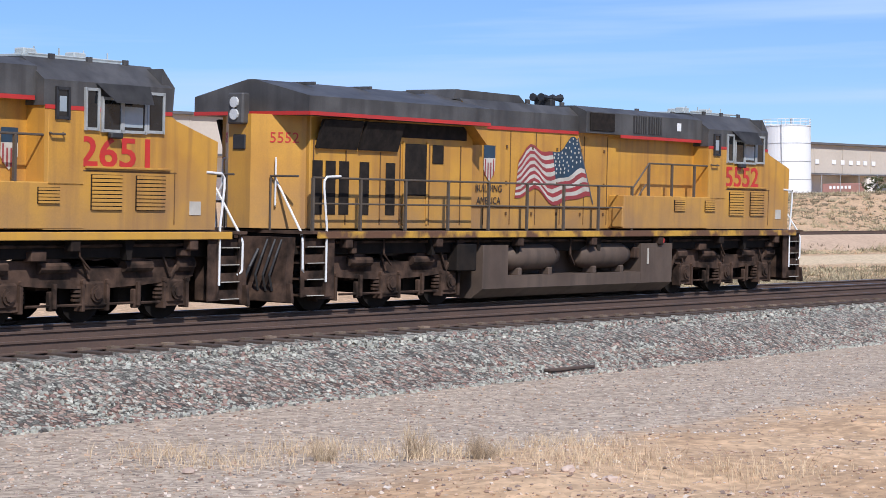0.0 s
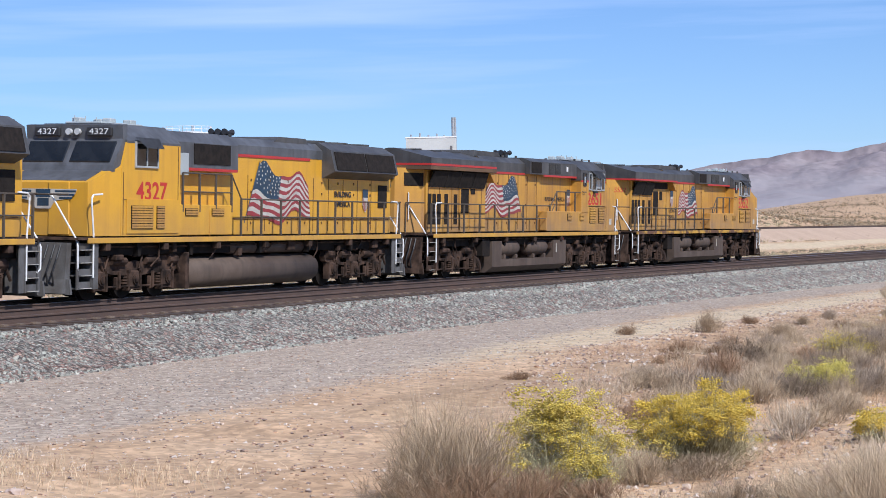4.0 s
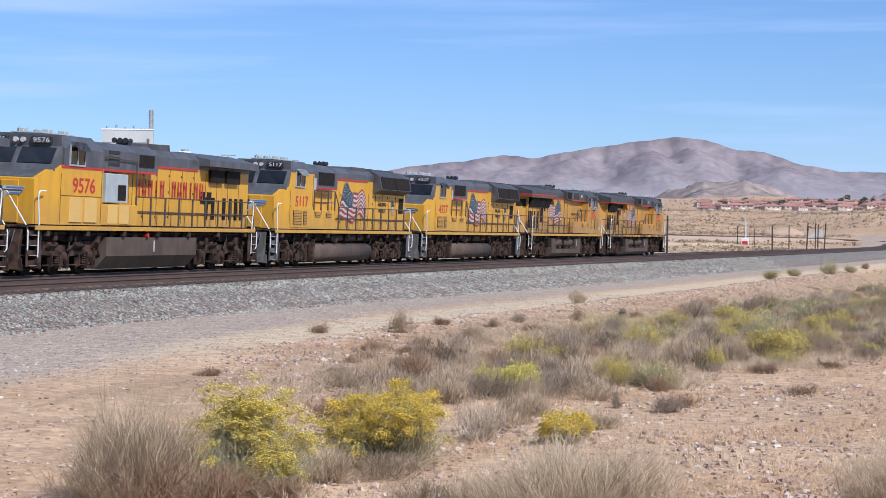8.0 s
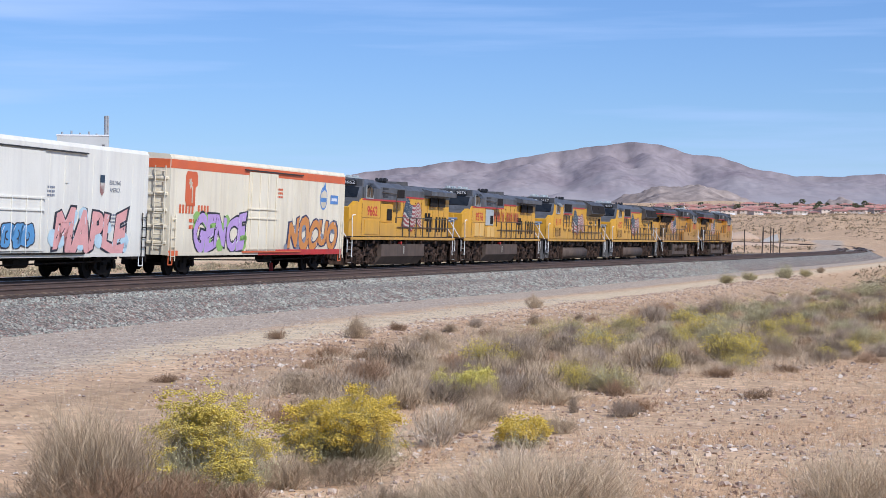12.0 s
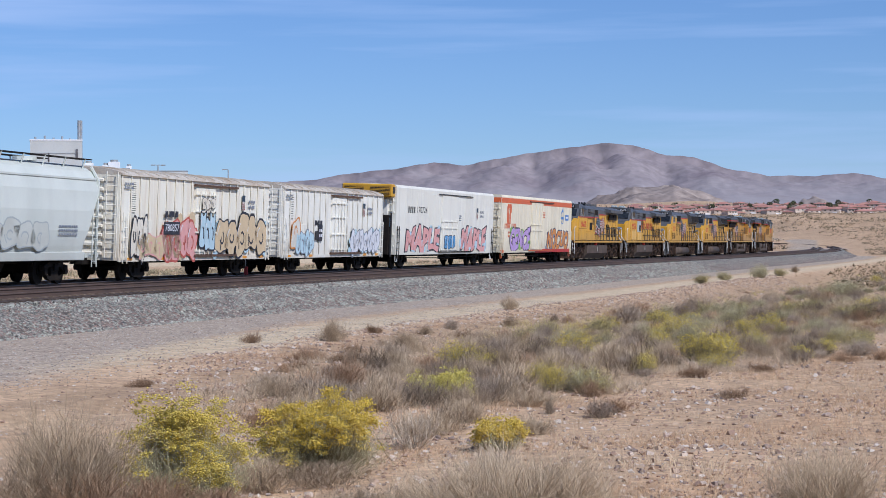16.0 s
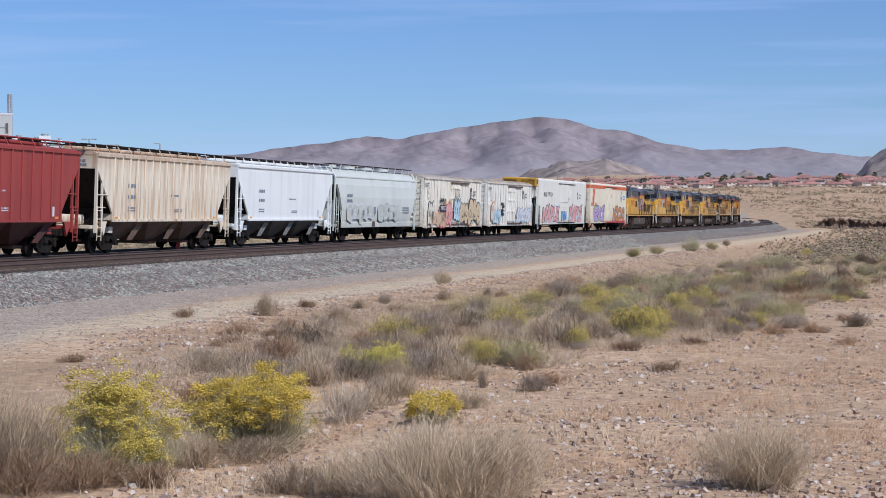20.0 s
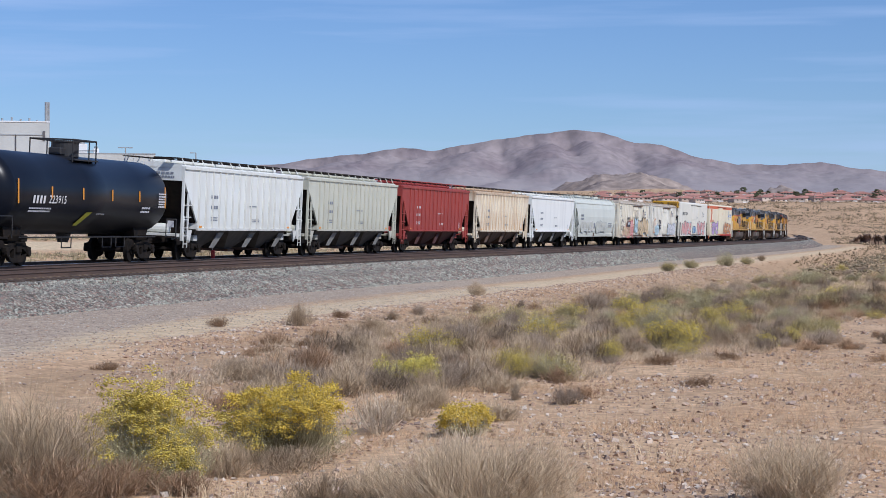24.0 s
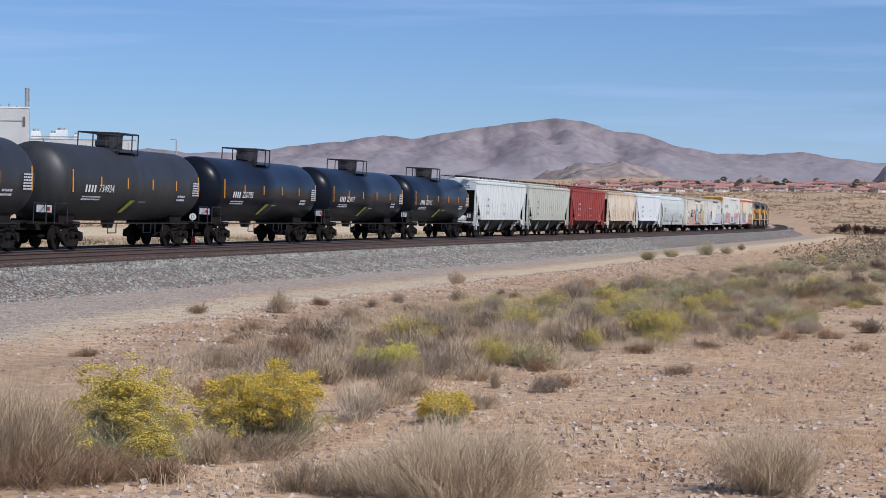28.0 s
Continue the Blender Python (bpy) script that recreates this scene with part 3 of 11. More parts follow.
def ballast_material():
    m = material("crushed_grey_ballast", (0.3, 0.3, 0.3), None, 1.0, 0.9, bump=0.05, fine=16, grain=0.2, spec=0.3)
    n, l = m.node_tree.nodes, m.node_tree.links
    p = n["Principled BSDF"]
    tc, v = n.new("ShaderNodeTexCoord"), n.new("ShaderNodeTexVoronoi")
    v.inputs["Scale"].default_value = 14.0
    l.new(tc.outputs["Object"], v.inputs["Vector"])
    r = n.new("ShaderNodeValToRGB")
    els = r.color_ramp.elements
    els[0].color, els[1].color = (0.07, 0.066, 0.058, 1), (0.50, 0.48, 0.40, 1)
    for pos, c in ((0.3, (0.19, 0.18, 0.15, 1)), (0.5, (0.32, 0.31, 0.255, 1)), (0.66, (0.29, 0.195, 0.16, 1)), (0.8, (0.37, 0.36, 0.30, 1))):
        els.new(pos).color = c
    sp = n.new("ShaderNodeSeparateColor")
    l.new(v.outputs["Color"], sp.inputs[0])
    l.new(sp.outputs[0], r.inputs[0])
    # a second, red-brown stone mixed in towards the toe
    at, gt, sc, mx = n.new("ShaderNodeAttribute"), n.new("ShaderNodeMath"), n.new("ShaderNodeMath"), n.new("ShaderNodeMixRGB")
    at.attribute_name = "toe"
    sc.operation, gt.operation = "MULTIPLY", "GREATER_THAN"
    sc.inputs[1].default_value = 0.5
    l.new(at.outputs["Fac"], sc.inputs[0])
    l.new(sc.outputs[0], gt.inputs[0])
    l.new(sp.outputs[1], gt.inputs[1])
    mx.blend_type = "MULTIPLY"
    mx.inputs[2].default_value = (1.0, 0.76, 0.70, 1)
    l.new(gt.outputs[0], mx.inputs[0])
    l.new(r.outputs[0], mx.inputs[1])
    # shade in the gaps between the stones, darkened into the colour
    v2, g2, mg = n.new("ShaderNodeTexVoronoi"), n.new("ShaderNodeValToRGB"), n.new("ShaderNodeMixRGB")
    v2.feature = "DISTANCE_TO_EDGE"
    v2.inputs["Scale"].default_value = 14.0
    l.new(tc.outputs["Object"], v2.inputs["Vector"])
    g2.color_ramp.elements[0].color, g2.color_ramp.elements[1].color = (0.25, 0.25, 0.25, 1), (1, 1, 1, 1)
    g2.color_ramp.elements[0].position, g2.color_ramp.elements[1].position = 0.02, 0.12
    l.new(v2.outputs["Distance"], g2.inputs[0])
    mg.blend_type = "MULTIPLY"
    mg.inputs[0].default_value = 1.0
    l.new(mx.outputs[0], mg.inputs[1])
    l.new(g2.outputs[0], mg.inputs[2])
    l.new(mg.outputs[0], p.inputs["Base Color"])
    b = n.new("ShaderNodeBump")
    b.inputs["Strength"].default_value, b.inputs["Distance"].default_value = 0.45, 0.03
    l.new(v.outputs["Distance"], b.inputs["Height"])
    b.invert = True
    l.new(b.outputs[0], p.inputs["Normal"])
    return m


def build_tracks():
    M["ballast"] = ballast_material()
    # ballast bed under both tracks
    ss = np.concatenate([np.arange(-110, 60, 0.6), np.arange(60, 413, 4.0)])
    prof = [(-5.0, -1.35, 1), (-3.4, -0.6, 1), (-2.2, -0.23, 0), (-1.0, -0.22, 0), (0, -0.21, 0), (1.0, -0.22, 0), (2.1, -0.27, 0),
            (3.2, -0.22, 0), (4.24, -0.22, 0), (5.3, -0.19, 0), (5.9, -0.215, 0.3), (6.3, -0.35, 0.7), (6.6, -0.47, 1), (6.9, -0.56, 1), (7.2, -0.7, 1), (7.5, -0.83, 1), (7.8, -0.95, 1), (8.2, -1.07, 1), (8.7, -1.2, 1)]
    verts, faces, n = [], [], len(prof)
    rnd = np.random.RandomState(5)
    for s in ss:
        k = -float(bed_drop(s)) / 1.05
        e = cant_at(s)
        for v, h, q in prof:
            h2 = h if h > -0.25 else -0.24 + (h + 0.24) * k
            v2 = v if v < 6 else 6 + (v - 6) * (0.8 + 0.2 * k)
            p = on_line(s, v2 + rnd.uniform(-0.05, 0.05) * q, h2 + rnd.uniform(-0.03, 0.03) * q - (0.02 + 0.0 * e), False)
            tilt = -math.sin(e) * (v if v < 2.1 else v - SPACING) * (1 if -2.3 < v < 6.1 else 0)
            verts.append((p.x, p.y, p.z + tilt - (0.04 if v > 2.1 and v < 6.4 else 0)))
    for i in range(len(ss) - 1):
        for j in range(n - 1):
            faces.append((i * n + j, i * n + j + 1, (i + 1) * n + j + 1, (i + 1) * n + j))
    bed = grid_mesh("ballast_bed", verts, faces, "ballast")
    toe = bed.data.color_attributes.new("toe", "FLOAT_COLOR", "POINT")
    for i in range(len(ss)):
        for j, (v, h, q) in enumerate(prof):
            k = min(1.0, max(0.0, (v - 6.2) / 1.6))
            toe.data[i * n + j].color = (k, k, k, 1)
    tagged(bed, "sloping bed of crushed grey ballast under two tracks", "ballast", kind="structure")
    for name, centre, dz in (("railway_track_train", 0.0, 0.0), ("railway_track_near", SPACING, -0.038)):
        track = tagged(new(name), "pair of rusty brown steel rails on timber ties", "railway track", kind="structure")
        for side in (-0.755, 0.755):
            o = [(v + side, h + dz) for v, h in RAIL]
            r = sweep("rail", o, -110, 410, 4.0, centre, "rail")
            r.parent = track
            t = sweep("rail_head", [(v + side, h + dz) for v, h in HEAD_TOP], -110, 410, 4.0, centre, "railtop" if centre == 0 else "railtop_dull")
            t.parent = r
        b = box(B(), 0, 0, 0, 0.23, 2.6, 0.17, 0.01)
        first = part("tie", b, "tie", track)
        plate = None
        for i, s in enumerate(np.arange(-66, 60, 0.61)):
            o = first if i == 0 else share("tie", first, track, Matrix())
            m = car_pose(s, 2.0)
            q = m @ Matrix.Translation((random.uniform(-0.02, 0.02), -centre + random.uniform(-0.04, 0.04), -0.262 + dz))
            if centre:
                c = on_line(s, centre, 0, False)
                q = m.copy()
                q.translation = c
                q = q @ Matrix.Translation((random.uniform(-0.02, 0.02), random.uniform(-0.04, 0.04), -0.262 + dz))
            o.matrix_basis = q
        # steel plates and spikes under the rails, dusted pale
        if centre:
            bm = B()
            for s in np.arange(-66, 60, 0.61):
                m = car_pose(s, 2.0)
                m.translation = on_line(s, centre, 0, False)
                for side in (-0.755, 0.755):
                    bmesh.ops.create_cube(bm, size=1, matrix=m @ Matrix.Translation((0, -side, -0.168 + dz)) @ Matrix.Diagonal((0.18, 0.30, 0.05, 1)))
            tagged(part("tie_plate", bm, "plate_dust", track), kind="stuff")
        # the rest of the ties, too far off to tell apart
        bm = B()
        for s in np.arange(60, 410, 0.61):
            c = on_line(s, centre, 0, False)
            m = car_pose(s, 2.0)
            m.translation = c
            bmesh.ops.create_cube(bm, size=1, matrix=m @ Matrix.Translation((0, 0, -0.262 + dz)) @ Matrix.Diagonal((0.23, 2.6, 0.17, 1)))
        tagged(part("far_ties", bm, "tie", track), kind="stuff")


M["mound"] = material("bare_pale_sand", (0.50, 0.36, 0.25), (0.45, 0.32, 0.22), 0.3, 0.95, fine=3)
M["plate_dust"] = material("dusty_tie_plate_steel", (0.22, 0.16, 0.11), (0.13, 0.095, 0.07), 3.0, 0.9, fine=30, island=0.3)
M["railtop_dull"] = material("rust_brown_rail_head", (0.13, 0.085, 0.06), (0.10, 0.065, 0.05), 1.0, 0.6, fine=20)
build_tracks()


def build_leg():
    """The two tracks of the far leg, on their own low bed."""
    pts = [on_line(410, 0, 0, False)] + [Vector((math.sin(radians(a)) * d, math.cos(radians(a)) * d, z)) for a, d, z in LEG]
    fine = []
    for i in range(len(pts) - 1):
        p0, p1, p2, p3 = pts[max(i - 1, 0)], pts[i], pts[i + 1], pts[min(i + 2, len(pts) - 1)]
        for k in range(10):
            u = k / 10
            fine.append(0.5 * (2 * p1 + (p2 - p0) * u + (2 * p0 - 5 * p1 + 4 * p2 - p3) * u * u + (3 * p1 - p0 - 3 * p2 + p3) * u ** 3))
    fine.append(pts[-1])

    def run(name, outline, mat):
        verts, faces, n = [], [], len(outline)
        for i, p in enumerate(fine):
            d = (fine[min(i + 1, len(fine) - 1)] - fine[max(i - 1, 0)]).normalized()
            r = Vector((d.y, -d.x, 0)).normalized()
            verts += [tuple(p + r * v + Vector((0, 0, h))) for v, h in outline]
        for i in range(len(fine) - 1):
            for j in range(n):
                k = (j + 1) % n
                faces.append((i * n + j, i * n + k, (i + 1) * n + k, (i + 1) * n + j))
        return grid_mesh(name, verts, faces, mat, smooth=False)
    bed = run("ballast_bed_far", [(-8.5, -2.6), (-2.6, -0.26), (6.7, -0.26), (12.5, -2.6)], "mound")
    tagged(bed, "low sandy bank under the far leg of the line", "ballast", kind="structure")
    for c in (0.0, 4.24):
        tr = tagged(new("railway_track_far"), "dark rails of the far leg of the line", "railway track", kind="structure")
        for side in (-0.755, 0.755):
            r = run("rail", [(v + side + c, h) for v, h in RAIL], "rail")
            r.parent = tr
        tb = run("tie_band", [(c - 1.3, -0.25), (c - 1.3, -0.17), (c + 1.3, -0.17), (c + 1.3, -0.25)], "tie")
        tb.parent = tr


build_leg()
# ---- lettering and flat paint ----


def letters(name, text, size, mat, parent, m, width=0.0, label="", bold=0.0):
    """Painted characters in the built-in font, as a thin mesh. m: pose of their centre, x to the right, y up."""
    cu = bpy.data.curves.new(name, "FONT")
    cu.body, cu.size, cu.align_x, cu.align_y, cu.extrude, cu.offset, cu.resolution_u = text, size, "CENTER", "CENTER", 0.002, bold, 3
    tmp = bpy.data.objects.new(name, cu)
    scene.collection.objects.link(tmp)
    me = bpy.data.meshes.new_from_object(tmp)
    bpy.data.objects.remove(tmp)
    bpy.data.curves.remove(cu)
    if width:
        xs = [v.co.x for v in me.vertices]
        k = width / max(1e-6, max(xs) - min(xs))
        for v in me.vertices:
            v.co.x *= k
    me.materials.clear()
    me.materials.append(M[mat])
    ob = new(name, me)
    ob.parent, ob.matrix_basis = parent, m
    if label:
        tagged(ob, label)
    return ob


def on_side(x, y, z):
    """Pose for flat paint on a vehicle's side: y < 0 faces right of travel, y > 0 left."""
    return pose(x, y, z, 90, 0, 0 if y < 0 else 180)


def on_end(x, y, z, front=True):
    return pose(x, y, z, 90, 0, 90 if front else -90)


def flat(name, polys, mat, parent, m, label="", thick=0.003):
    """Painted plane shapes: closed outlines in the plane of m."""
    bm = B()
    for o in polys:
        f = bm.faces.new([bm.verts.new((p[0], p[1], thick)) for p in o])
        if f.normal.z < 0:
            f.normal_flip()
    ob = part(name, bm, mat, parent, label)
    ob.matrix_basis = m
    return ob


def rect(x, y, w, h):
    return [(x - w / 2, y - h / 2), (x + w / 2, y - h / 2), (x + w / 2, y + h / 2), (x - w / 2, y + h / 2)]


def wave_flag(parent, m, w, h, canton_right):
    """A waving flag painted on a hood side: wavy stripes, a dark canton with stars, a pole at the hoist."""
    def pt(u, v):
        # u 0 at the hoist, 1 at the fly; v 0 at the top
        sag = 0.10 * h * math.sin(u * 9.5 + 0.6) + 0.05 * h * math.sin(u * 17 + 2 * v)
        lean = 0.16 * w * (v - 0.2) * (1 - u)
        x = (u - 0.5) * w * (0.92 + 0.10 * v) - lean
        y = (0.5 - v) * h * (0.80 + 0.2 * (1 - u)) + sag - 0.12 * h * u * (1 - v)
        return (-x if canton_right else x, y)
    red, white, blue, star = [], [], [], []
    n = 16
    for k in range(13):
        top = [pt(i / n, k / 13) for i in range(n + 1)]
        low = [pt(i / n, (k + 1) / 13) for i in range(n + 1)]
        for i in range(n):
            if k < 7 and i < n * 0.42:
                continue
            (red if k % 2 == 0 else white).append([top[i], low[i], low[i + 1], top[i + 1]])
    for i in range(7):
        for k in range(7):
            blue.append([pt(i / n, k / 13), pt(i / n, (k + 1) / 13), pt((i + 1) / n, (k + 1) / 13), pt((i + 1) / n, k / 13)])
    for i in range(7):
        for k in range(6):
            cx, cy = pt((i + 0.5 + 0.25 * (k % 2)) / n, (k + 0.6) / 13)
            r = h * 0.022
            star.append([(cx + r * math.cos(a), cy + r * math.sin(a)) for a in [j * math.pi * 2 / 6 for j in range(6)]])
    flag = flat("flag_emblem", white, "flag_white", parent, m, "waving striped flag painted on the hood side")
    flat("red_stripes", red, "flag_red", flag, Matrix.Translation((0, 0, 0.001)))
    flat("canton", blue, "flag_blue", flag, Matrix.Translation((0, 0, 0.001)))
    tagged(flat("star_field", star, "flag_white", flag, Matrix.Translation((0, 0, 0.003))), kind="stuff")
    a, b = pt(-0.015, -0.08), pt(-0.015, 1.12)
    d = 0.022
    flat("pole", [[(a[0] - d, a[1]), (a[0] + d, a[1]), (b[0] + d, b[1]), (b[0] - d, b[1])]], "grey_light", flag, Matrix.Translation((0, 0, 0.002)))
    return flag


def shield(parent, m, k):
    """A small striped shield emblem: plain shapes in its colours."""
    o = [(-0.5, 0.75), (0.5, 0.75), (0.5, -0.3), (0.25, -0.6), (0, -0.8), (-0.25, -0.6), (-0.5, -0.3)]
    s = flat("shield_emblem", [[(x * k * 0.55, y * k * 0.65) for x, y in o]], "flag_white", parent, m, "small blue, white and red shield emblem")
    flat("blue_band", [rect(0, 0.32 * k, 0.55 * k, 0.36 * k)], "flag_blue", s, Matrix.Translation((0, 0, 0.002)))
    flat("red_stripes", [rect(x * k * 0.55, -0.12 * k - 0.1 * k * (abs(x) < 0.2), 0.055 * k, 0.46 * k) for x in (-0.36, -0.12, 0.12, 0.36)], "flag_red", s, Matrix.Translation((0, 0, 0.002)))
    return s


M["flag_red"] = material("faded_red_decal", (0.33, 0.04, 0.045), (0.24, 0.045, 0.045), 3, 0.5, fine=30, grain=0.06)
M["flag_white"] = material("off_white_decal", (0.58, 0.55, 0.48), (0.42, 0.38, 0.32), 2, 0.5, fine=30, grain=0.06)
M["flag_blue"] = material("dark_blue_decal", (0.022, 0.055, 0.095), (0.02, 0.04, 0.06), 3, 0.5, fine=30, grain=0.06)
M["sky_blue"] = material("light_blue_decal", (0.10, 0.26, 0.55), (0.08, 0.2, 0.45), 3, 0.5, fine=30, grain=0.05)
M["sill_rusty"] = material("rusted_yellow_sill", (0.52, 0.29, 0.04), (0.13, 0.062, 0.032), 1.6, 0.7, fine=30, grain=0.15, spread=(0.42, 0.55))
M["mesh_grille"] = material("dark_intake_screen_and_shade", (0.015, 0.0125, 0.011), (0.028, 0.022, 0.018), 6, 0.85, fine=70, grain=0.25, spec=0.15)
M["rust_part"] = material("rust_brown_cast_steel", (0.12, 0.06, 0.035), (0.08, 0.045, 0.03), 4, 0.85, bump=0.004, fine=40)
M["wheel"] = material("brown_black_wheel_steel", (0.020, 0.015, 0.013), (0.010, 0.009, 0.008), 4, 0.8, fine=40, spec=0.15)
M["tread"] = material("bright_wheel_tread", (0.45, 0.43, 0.42), (0.3, 0.28, 0.27), 3, 0.35, metal=1.0, fine=30)
M["fascia_brown"] = material("grimy_brown_fascia_paint", (0.16, 0.088, 0.04), (0.10, 0.056, 0.03), 1.2, 0.7, fine=30)
M["handrail"] = material("grimy_dark_handrail_paint", (0.075, 0.062, 0.052), (0.10, 0.075, 0.05), 4, 0.6, fine=30)
M["lamp_glass"] = material("clear_headlight_glass", (0.6, 0.6, 0.58), (0.5, 0.5, 0.48), 4, 0.1, fine=30)
M["amber"] = material("amber_reflector", (0.8, 0.32, 0.02), (0.7, 0.27, 0.02), 4, 0.3, fine=30)
M["frame_pale"] = material("pale_aluminium_window_frame", (0.40, 0.41, 0.40), (0.30, 0.31, 0.30), 3, 0.45, fine=30)
M["silver"] = material("silver_grey_patch", (0.42, 0.45, 0.44), (0.36, 0.39, 0.38), 2, 0.55, fine=30)


# ---- running gear ----
def wheelset_mesh(r=0.53):
    bm = B()
    for s in (-1, 1):
        tube(bm, (0, s * 0.70, 0), (0, s * 0.835, 0), r, 20)
        tube(bm, (0, s * 0.68, 0), (0, s * 0.70, 0), r + 0.025, 20)
        tube(bm, (0, s * 0.835, 0), (0, s * 0.90, 0), r * 0.38, 12)
    tube(bm, (0, -0.9, 0), (0, 0.9, 0), 0.095, 8)
    me = bpy.data.meshes.new("wheelset")
    bm.to_mesh(me)
    bm.free()
    me.materials.append(M["wheel"])
    return me


def tread_mesh(r=0.53):
    bm = B()
    for s in (-1, 1):
        bmesh.ops.create_cone(bm, cap_ends=False, segments=20, radius1=r + 0.002, radius2=r + 0.002, depth=0.10, matrix=Matrix.Translation((0, s * 0.77, 0)) @ Matrix.Rotation(math.pi / 2, 4, "X"))
    me = bpy.data.meshes.new("tread")
    bm.to_mesh(me)
    bm.free()
    me.materials.append(M["tread"])
    return me


WHEEL, TREAD = wheelset_mesh(), tread_mesh()
WHEELSETS = []


def wheelset(truck, x, z=0.53):
    w = new("wheelset", WHEEL)
    w.parent, w.matrix_basis = truck, pose(x, 0, z)
    return w


def mesh_of(bm, mat):
    me = bpy.data.meshes.new("piece")
    bm.to_mesh(me)
    bm.free()
    me.materials.append(M[mat])
    return me


def loco_truck_mesh(spacing):
    """Cast side frames of a three-axle truck with journal boxes, springs, brake gear."""
    bm = B()
    a = spacing
    for s in (-1, 1):
        y0, y1 = s * 0.98, s * 1.16
        o = [(-a - 0.55, 0.95), (-a - 0.45, 1.12), (-a * 0.55, 1.12), (-a * 0.45, 0.98), (a * 0.45, 0.98), (a * 0.55, 1.12), (a + 0.45, 1.12), (a + 0.55, 0.95),
             (a + 0.5, 0.80), (a + 0.30, 0.74), (a * 0.62, 0.66), (0.42, 0.62), (-0.42, 0.62), (-a * 0.62, 0.66), (-a - 0.30, 0.74), (-a - 0.5, 0.80)]
        prism(bm, o, y0, y1, "y")
        for x in (-a, 0, a):
            box(bm, x, s * 1.10, 0.53, 0.46, 0.24, 0.44, 0.04)
            prism(bm, [(x - 0.32, 0.26), (x + 0.32, 0.26), (x + 0.26, 0.42), (x - 0.26, 0.42)], s * 1.0, s * 1.18, "y")
            tube(bm, (x, s * 1.16, 0.53), (x, s * 1.26, 0.53), 0.15, 12)
        for x in (-a * 0.5, a * 0.5):
            box(bm, x, s * 1.08, 0.80, 0.5, 0.16, 0.16, 0.02)
            tube(bm, (x - 0.35, s * 1.20, 1.0), (x + 0.35, s * 1.20, 1.0), 0.10, 10)
        for x in (-a - 0.25, a + 0.25):
            tube(bm, (x - 0.25, s * 1.14, 1.02), (x + 0.2, s * 1.14, 1.02), 0.15, 10)
            bars(bm, [(x - 0.5, s * 1.18, 0.62), (x - 0.15, s * 1.18, 1.1)], 0.04)
        bars(bm, [(-a - 0.5, s * 1.19, 1.2), (-a * 0.4, s * 1.19, 1.22), (0, s * 1.19, 1.12), (a * 0.4, s * 1.19, 1.22), (a + 0.5, s * 1.19, 1.2)], 0.022, 5)
        bars(bm, [(-a * 0.8, s * 1.2, 0.34), (a * 0.8, s * 1.2, 0.34)], 0.025, 5)
        for x in (-a, 0, a):
            tube(bm, (x, s * 1.24, 0.53), (x, s * 1.29, 0.53), 0.10, 8)
            for dx in (-0.30, 0.30):
                box(bm, x + dx, s * 1.12, 0.50, 0.07, 0.22, 0.56, 0.01)
                tube(bm, (x + dx, s * 1.18, 0.74), (x + dx, s * 1.24, 0.74), 0.05, 6)
            bars(bm, [(x - 0.18, s * 1.22, 0.80), (x - 0.40, s * 1.22, 1.24)], 0.028, 5)
        for x in (-a * 0.5, a * 0.5):
            prism(bm, [(x - 0.22, 0.98), (x + 0.22, 0.98), (x + 0.12, 1.32), (x - 0.12, 1.32)], s * 1.10, s * 1.22, "y")
            bars(bm, [(x, s * 1.25, 0.30), (x, s * 1.25, 0.72)], 0.05, 6)
            box(bm, x, s * 1.17, 0.42, 0.16, 0.12, 0.34, 0.02)
    box(bm, 0, 0, 0.85, 1.2, 1.9, 0.3)
    for x in (-a * 0.5, a * 0.5):
        box(bm, x, 0, 0.75, 0.3, 1.9, 0.3)
    return mesh_of(bm, "truck")


def spring_mesh():
    bm = B()
    for i in range(4):
        tube(bm, (0, 0, i * 0.075), (0, 0, i * 0.075 + 0.045), 0.105, 10)
    return mesh_of(bm, "truck")


def freight_truck_mesh():
    """Cast three-piece freight truck: two side frames, bolster, bearing caps."""
    bm = B()
    for s in (-1, 1):
        y0, y1 = s * 0.93, s * 1.07
        prism(bm, [(-1.05, 0.66), (-0.72, 0.72), (-0.42, 0.80), (0.42, 0.80), (0.72, 0.72), (1.05, 0.66), (1.05, 0.50), (0.80, 0.46), (0.48, 0.60), (0.30, 0.62), (0.30, 0.30), (0.48, 0.30), (0.80, 0.44),
                   (0.62, 0.22), (0.36, 0.14), (-0.36, 0.14), (-0.62, 0.22), (-0.80, 0.44), (-0.48, 0.30), (-0.30, 0.30), (-0.30, 0.62), (-0.48, 0.60), (-0.80, 0.46), (-1.05, 0.50)], y0, y1, "y")
        for x in (-0.89, 0.89):
            tube(bm, (x, s * 0.95, 0.46), (x, s * 1.14, 0.46), 0.125, 12)
            box(bm, x, s * 1.02, 0.60, 0.30, 0.20, 0.14, 0.02)
        for x in (-0.16, 0.0, 0.16):
            tube(bm, (x, s * 1.0, 0.2), (x, s * 1.0, 0.48), 0.07, 8)
    box(bm, 0, 0, 0.60, 0.36, 2.3, 0.24, 0.02)
    return mesh_of(bm, "under")


